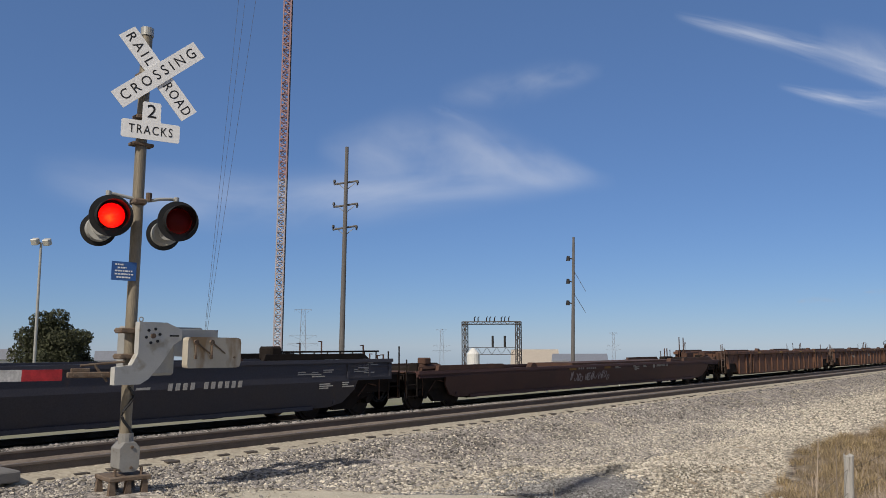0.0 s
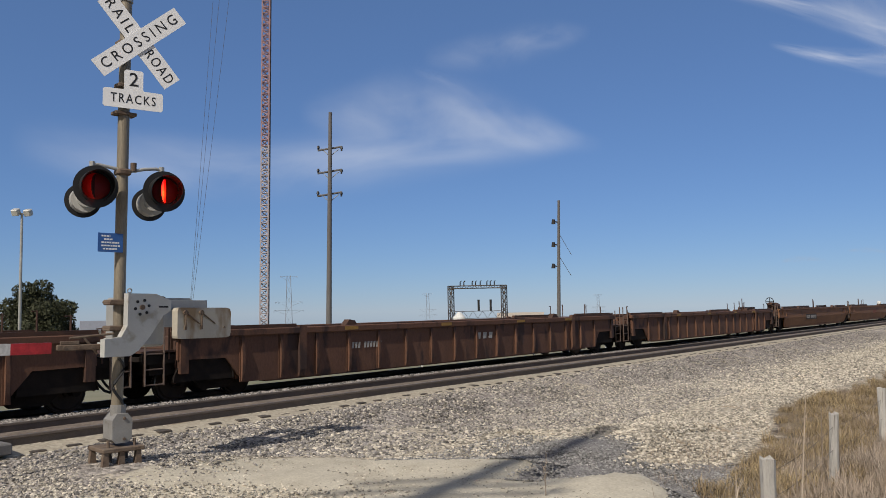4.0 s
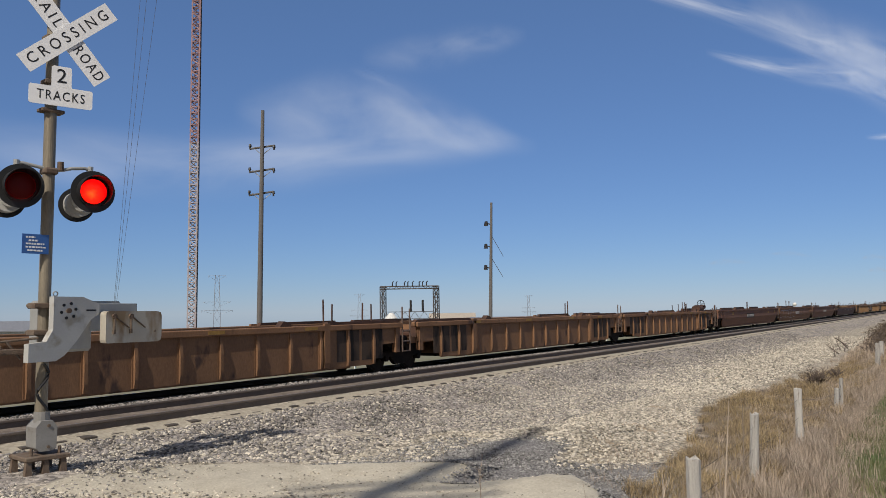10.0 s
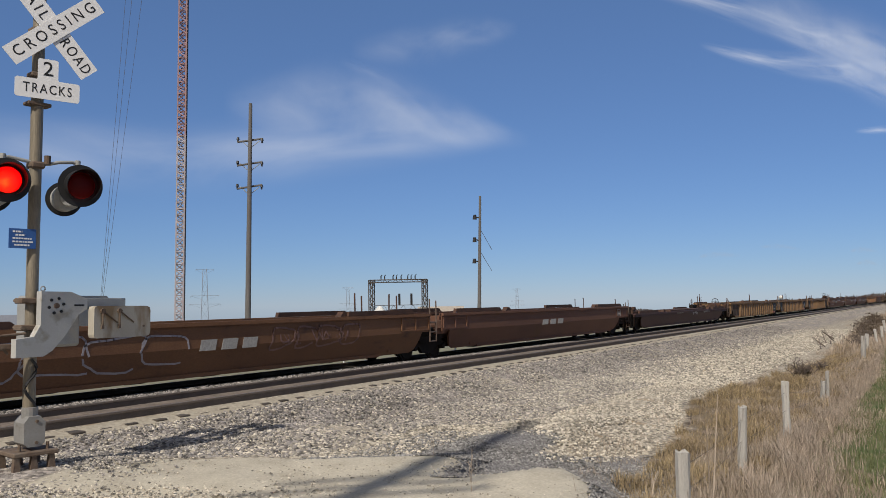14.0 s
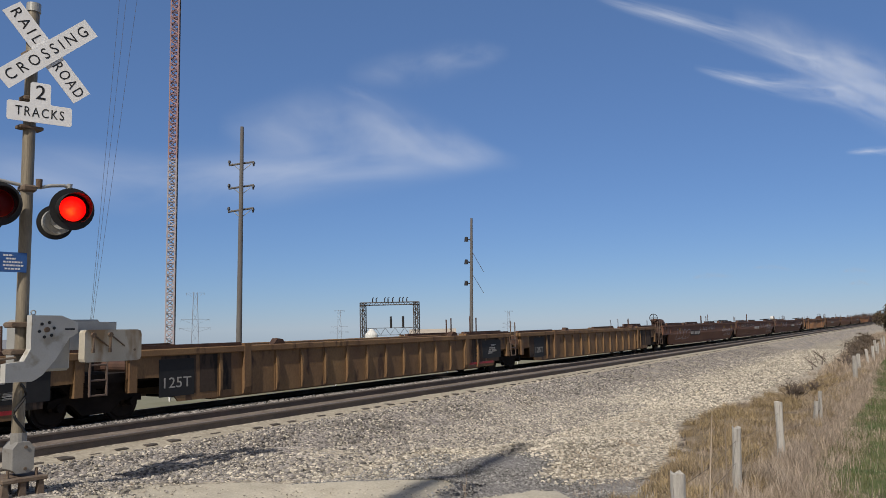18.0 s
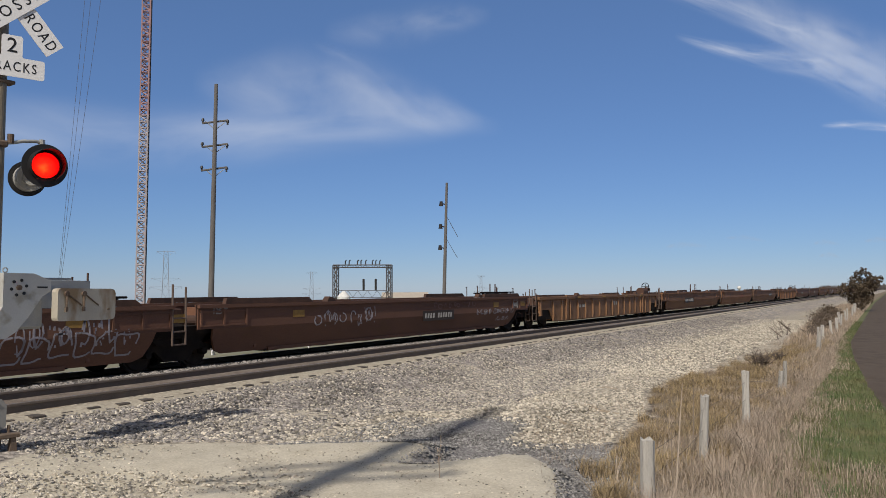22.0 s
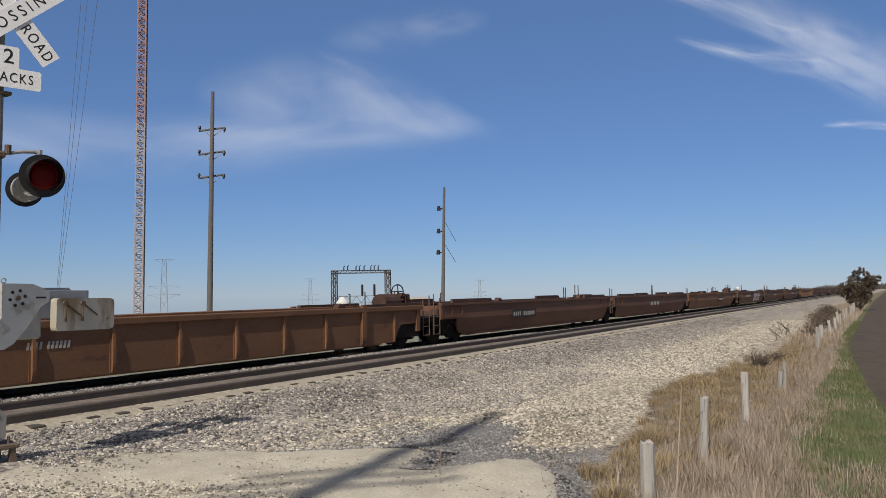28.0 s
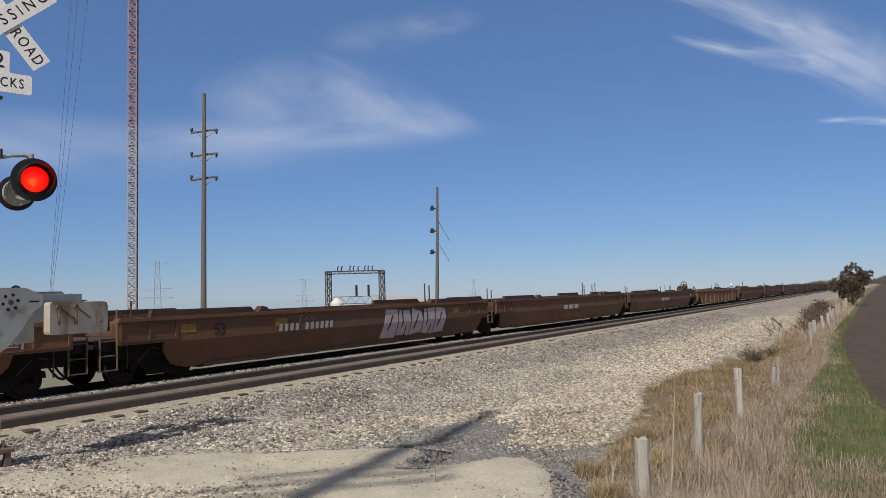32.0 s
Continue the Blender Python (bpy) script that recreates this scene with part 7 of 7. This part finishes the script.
# ---- thin high cloud ----
def cloud_material(name, seed, scale, stretch, cut, strength):
    m = bpy.data.materials.new(name)
    m.use_nodes = True
    t = m.node_tree
    n, l = t.nodes, t.links
    n.clear()
    out = n.new("ShaderNodeOutputMaterial")
    mixn = n.new("ShaderNodeMixShader")
    tr_ = n.new("ShaderNodeBsdfTransparent")
    em = n.new("ShaderNodeEmission")
    em.inputs["Color"].default_value = (0.93, 0.95, 1.0, 1)
    em.inputs["Strength"].default_value = strength
    co = n.new("ShaderNodeTexCoord")
    mp = n.new("ShaderNodeMapping")
    mp.inputs["Location"].default_value = (seed, seed * 0.7, 0)
    mp.inputs["Scale"].default_value = stretch
    l.new(co.outputs["UV"], mp.inputs[0])
    nz = n.new("ShaderNodeTexNoise")
    nz.inputs["Scale"].default_value, nz.inputs["Detail"].default_value, nz.inputs["Roughness"].default_value = scale, 5.0, 0.5
    nz.inputs["Distortion"].default_value = 0.4
    l.new(mp.outputs[0], nz.inputs["Vector"])
    at = n.new("ShaderNodeAttribute")
    at.attribute_name = "body"
    r = n.new("ShaderNodeMapRange")
    r.inputs["From Min"].default_value, r.inputs["From Max"].default_value = cut, cut + 0.5
    l.new(nz.outputs[0], r.inputs["Value"])
    mu = n.new("ShaderNodeMath")
    mu.operation = "MULTIPLY"
    l.new(r.outputs[0], mu.inputs[0])
    l.new(at.outputs["Fac"], mu.inputs[1])
    l.new(mu.outputs[0], mixn.inputs[0])
    l.new(tr_.outputs[0], mixn.inputs[1])
    l.new(em.outputs[0], mixn.inputs[2])
    l.new(mixn.outputs[0], out.inputs[0])
    return m


def cloud(points, widths, material, label, dens=1.0, r=4200.0):
    """A streak of cirrus on the far sky: a ribbon along (bearing, elevation) points, dense in its middle line."""
    deg = np.array(points, float)
    u = np.linspace(0, 1, len(points))
    uu = np.linspace(0, 1, 48)
    az, el, wd = np.interp(uu, u, deg[:, 0]), np.interp(uu, u, deg[:, 1]), np.interp(uu, np.linspace(0, 1, len(widths)), widths)
    az, el, wd = (np.convolve(np.pad(q, 5, mode="reflect", reflect_type="odd"), np.ones(11) / 11, mode="valid") for q in (az, el, wd))
    rows, fac, uv = [], [], []
    K = 18
    for i in range(len(uu)):
        for k in range(K + 1):
            s = k / K * 2 - 1
            a, e = radians(az[i]), radians(el[i] + s * wd[i])
            rows.append((r * math.cos(e) * math.cos(a), r * math.cos(e) * math.sin(a), EYE + r * math.sin(e)))
            end = min(1, uu[i] * 6, (1 - uu[i]) * 4)
            fac.append(dens * (0.5 + 0.5 * math.cos(math.pi * s)) ** 1.4 * end)
            uv.append((uu[i], k / K))
    fs = [(i * (K + 1) + k, (i + 1) * (K + 1) + k, (i + 1) * (K + 1) + k + 1, i * (K + 1) + k + 1) for i in range(len(uu) - 1) for k in range(K)]
    ob = raw("cirrus_cloud", rows, fs, material, True)
    at = ob.data.attributes.new("body", "FLOAT", "POINT")
    at.data.foreach_set("value", np.array(fac, dtype=np.float32))
    lay = ob.data.uv_layers.new(name="UVMap")
    for poly in ob.data.polygons:
        for li, vi in zip(poly.loop_indices, poly.vertices):
            lay.data[li].uv = uv[vi]
    tagged(ob, label, "cloud", kind="structure")
    return ob


CL1 = cloud_material("thin_cirrus", 1.3, 2.0, (2.0, 0.9, 1), 0.22, 0.85)
CL2 = cloud_material("streaked_cirrus", 4.7, 2.6, (2.2, 1.6, 1), 0.24, 0.9)
CL3 = cloud_material("low_grey_cloud", 2.1, 2.0, (2.0, 0.9, 1), 0.22, 0.45)
CLOUDS = [
    ([(20.37, 22.36), (17.86, 21.44), (12.68, 19.69), (9.16, 17.94), (6.46, 16.41), (3.53, 15.21), (0.24, 12.91), (-3.56, 9.42)], [0.5, 0.8, 1.1, 1.3, 1.7, 2.4, 3.0, 2.4], 2, 0.4),
    ([(13.79, 17.03), (10.83, 15.92), (7.27, 14.86), (4.54, 14.33), (1.97, 12.76), (-1.04, 10.29)], [0.4, 0.7, 1.1, 1.8, 2.5, 2.0], 2, 0.4),
    ([(11.05, 19.97), (7.51, 17.74), (4.14, 15.69), (1.27, 14.05), (-1.75, 12.58)], [1.5, 2.5, 3.0, 3.0, 2.5], 1, 0.28),
    ([(66.31, 11.35), (60.9, 10.42), (55.17, 10.15), (48.86, 10.11), (42.03, 11.1), (35.64, 11.97), (30.74, 12.34), (25.85, 11.44)], [2.4, 2.8, 3.0, 3.2, 3.2, 3.0, 2.2, 0.9], 1, 0.34),
    ([(47.76, 14.1), (43.19, 13.95), (38.84, 14.27), (34.0, 13.15), (29.92, 12.33), (27.07, 11.87)], [1.6, 3.4, 4.4, 3.8, 2.2, 0.9], 1, 0.3),
    ([(39.62, 17.11), (36.41, 16.04), (33.18, 13.35), (31.57, 11.76)], [0.5, 0.8, 0.8, 0.4], 2, 0.07),
    ([(38.81, 17.89), (33.93, 18.16), (29.8, 18.89), (26.5, 19.18)], [1.2, 2.0, 1.8, 0.8], 1, 0.15),
    ([(4.7, 10.42), (2.72, 10.31), (0.2, 9.82), (-3.34, 8.99)], [0.25, 0.4, 0.5, 0.5], 2, 0.4),
    ([(14.64, 2.84), (13.51, 2.96), (11.84, 2.82)], [0.2, 0.35, 0.2], 3, 0.28),
    ([(10.73, 3.36), (9.47, 3.35), (8.07, 3.06)], [0.15, 0.3, 0.15], 3, 0.24),
    ([(5.34, 2.84), (4.67, 2.92), (3.68, 2.74)], [0.15, 0.3, 0.15], 3, 0.28),
    ([(5.03, 2.02), (4.37, 2.11), (3.72, 1.9)], [0.15, 0.3, 0.15], 3, 0.32),
    ([(2.39, 2.89), (1.59, 3.0), (0.51, 2.81)], [0.15, 0.3, 0.15], 3, 0.32),
]
SKY = []
for pts, wd, k, dens in CLOUDS:
    SKY.append(cloud(pts, wd, (CL1, CL2, CL3)[k - 1], "thin white streak of cirrus cloud", dens))


# ---- what moves ----
FLASH = [(round(7.5 + 16.1 * k + 0.0018 * k * k) + 0.5) / 30 for k in range(59)]


def lamp_pose(c, turn):
    return pose(c[0], -0.226, c[1], 90, 0, 0) @ pose(0, 0, 0, 0, turn, 0)


def motions():
    for k, streak in enumerate(SKY):
        walk(streak, [(0.0, pose(0, 0, 0, 0, 0, 2.0 if k < 3 else 0.75)), (16.0, pose(0, 0, 0, 0, 0, 0.1 if k < 3 else 0.0)), (32.0, pose(0, 0, 0, 0, 0, -0.75))])
    for car, x0 in CARS:
        walk(car, train_rows(x0, Y_TRAIN))
    for ins, c, sx in LAMPS:
        lit = sx < 0
        rows = [(0.0, lamp_pose(c, 0 if lit else 180))]
        a = 0 if lit else 180
        for t in FLASH:
            for k, dt in enumerate((-0.05, -0.0167, 0.0167, 0.05)):
                rows.append((t + dt, lamp_pose(c, a + 60 * k)))
            a += 180
        rows.append((32.0, lamp_pose(c, a)))
        walk(ins, rows)


motions()
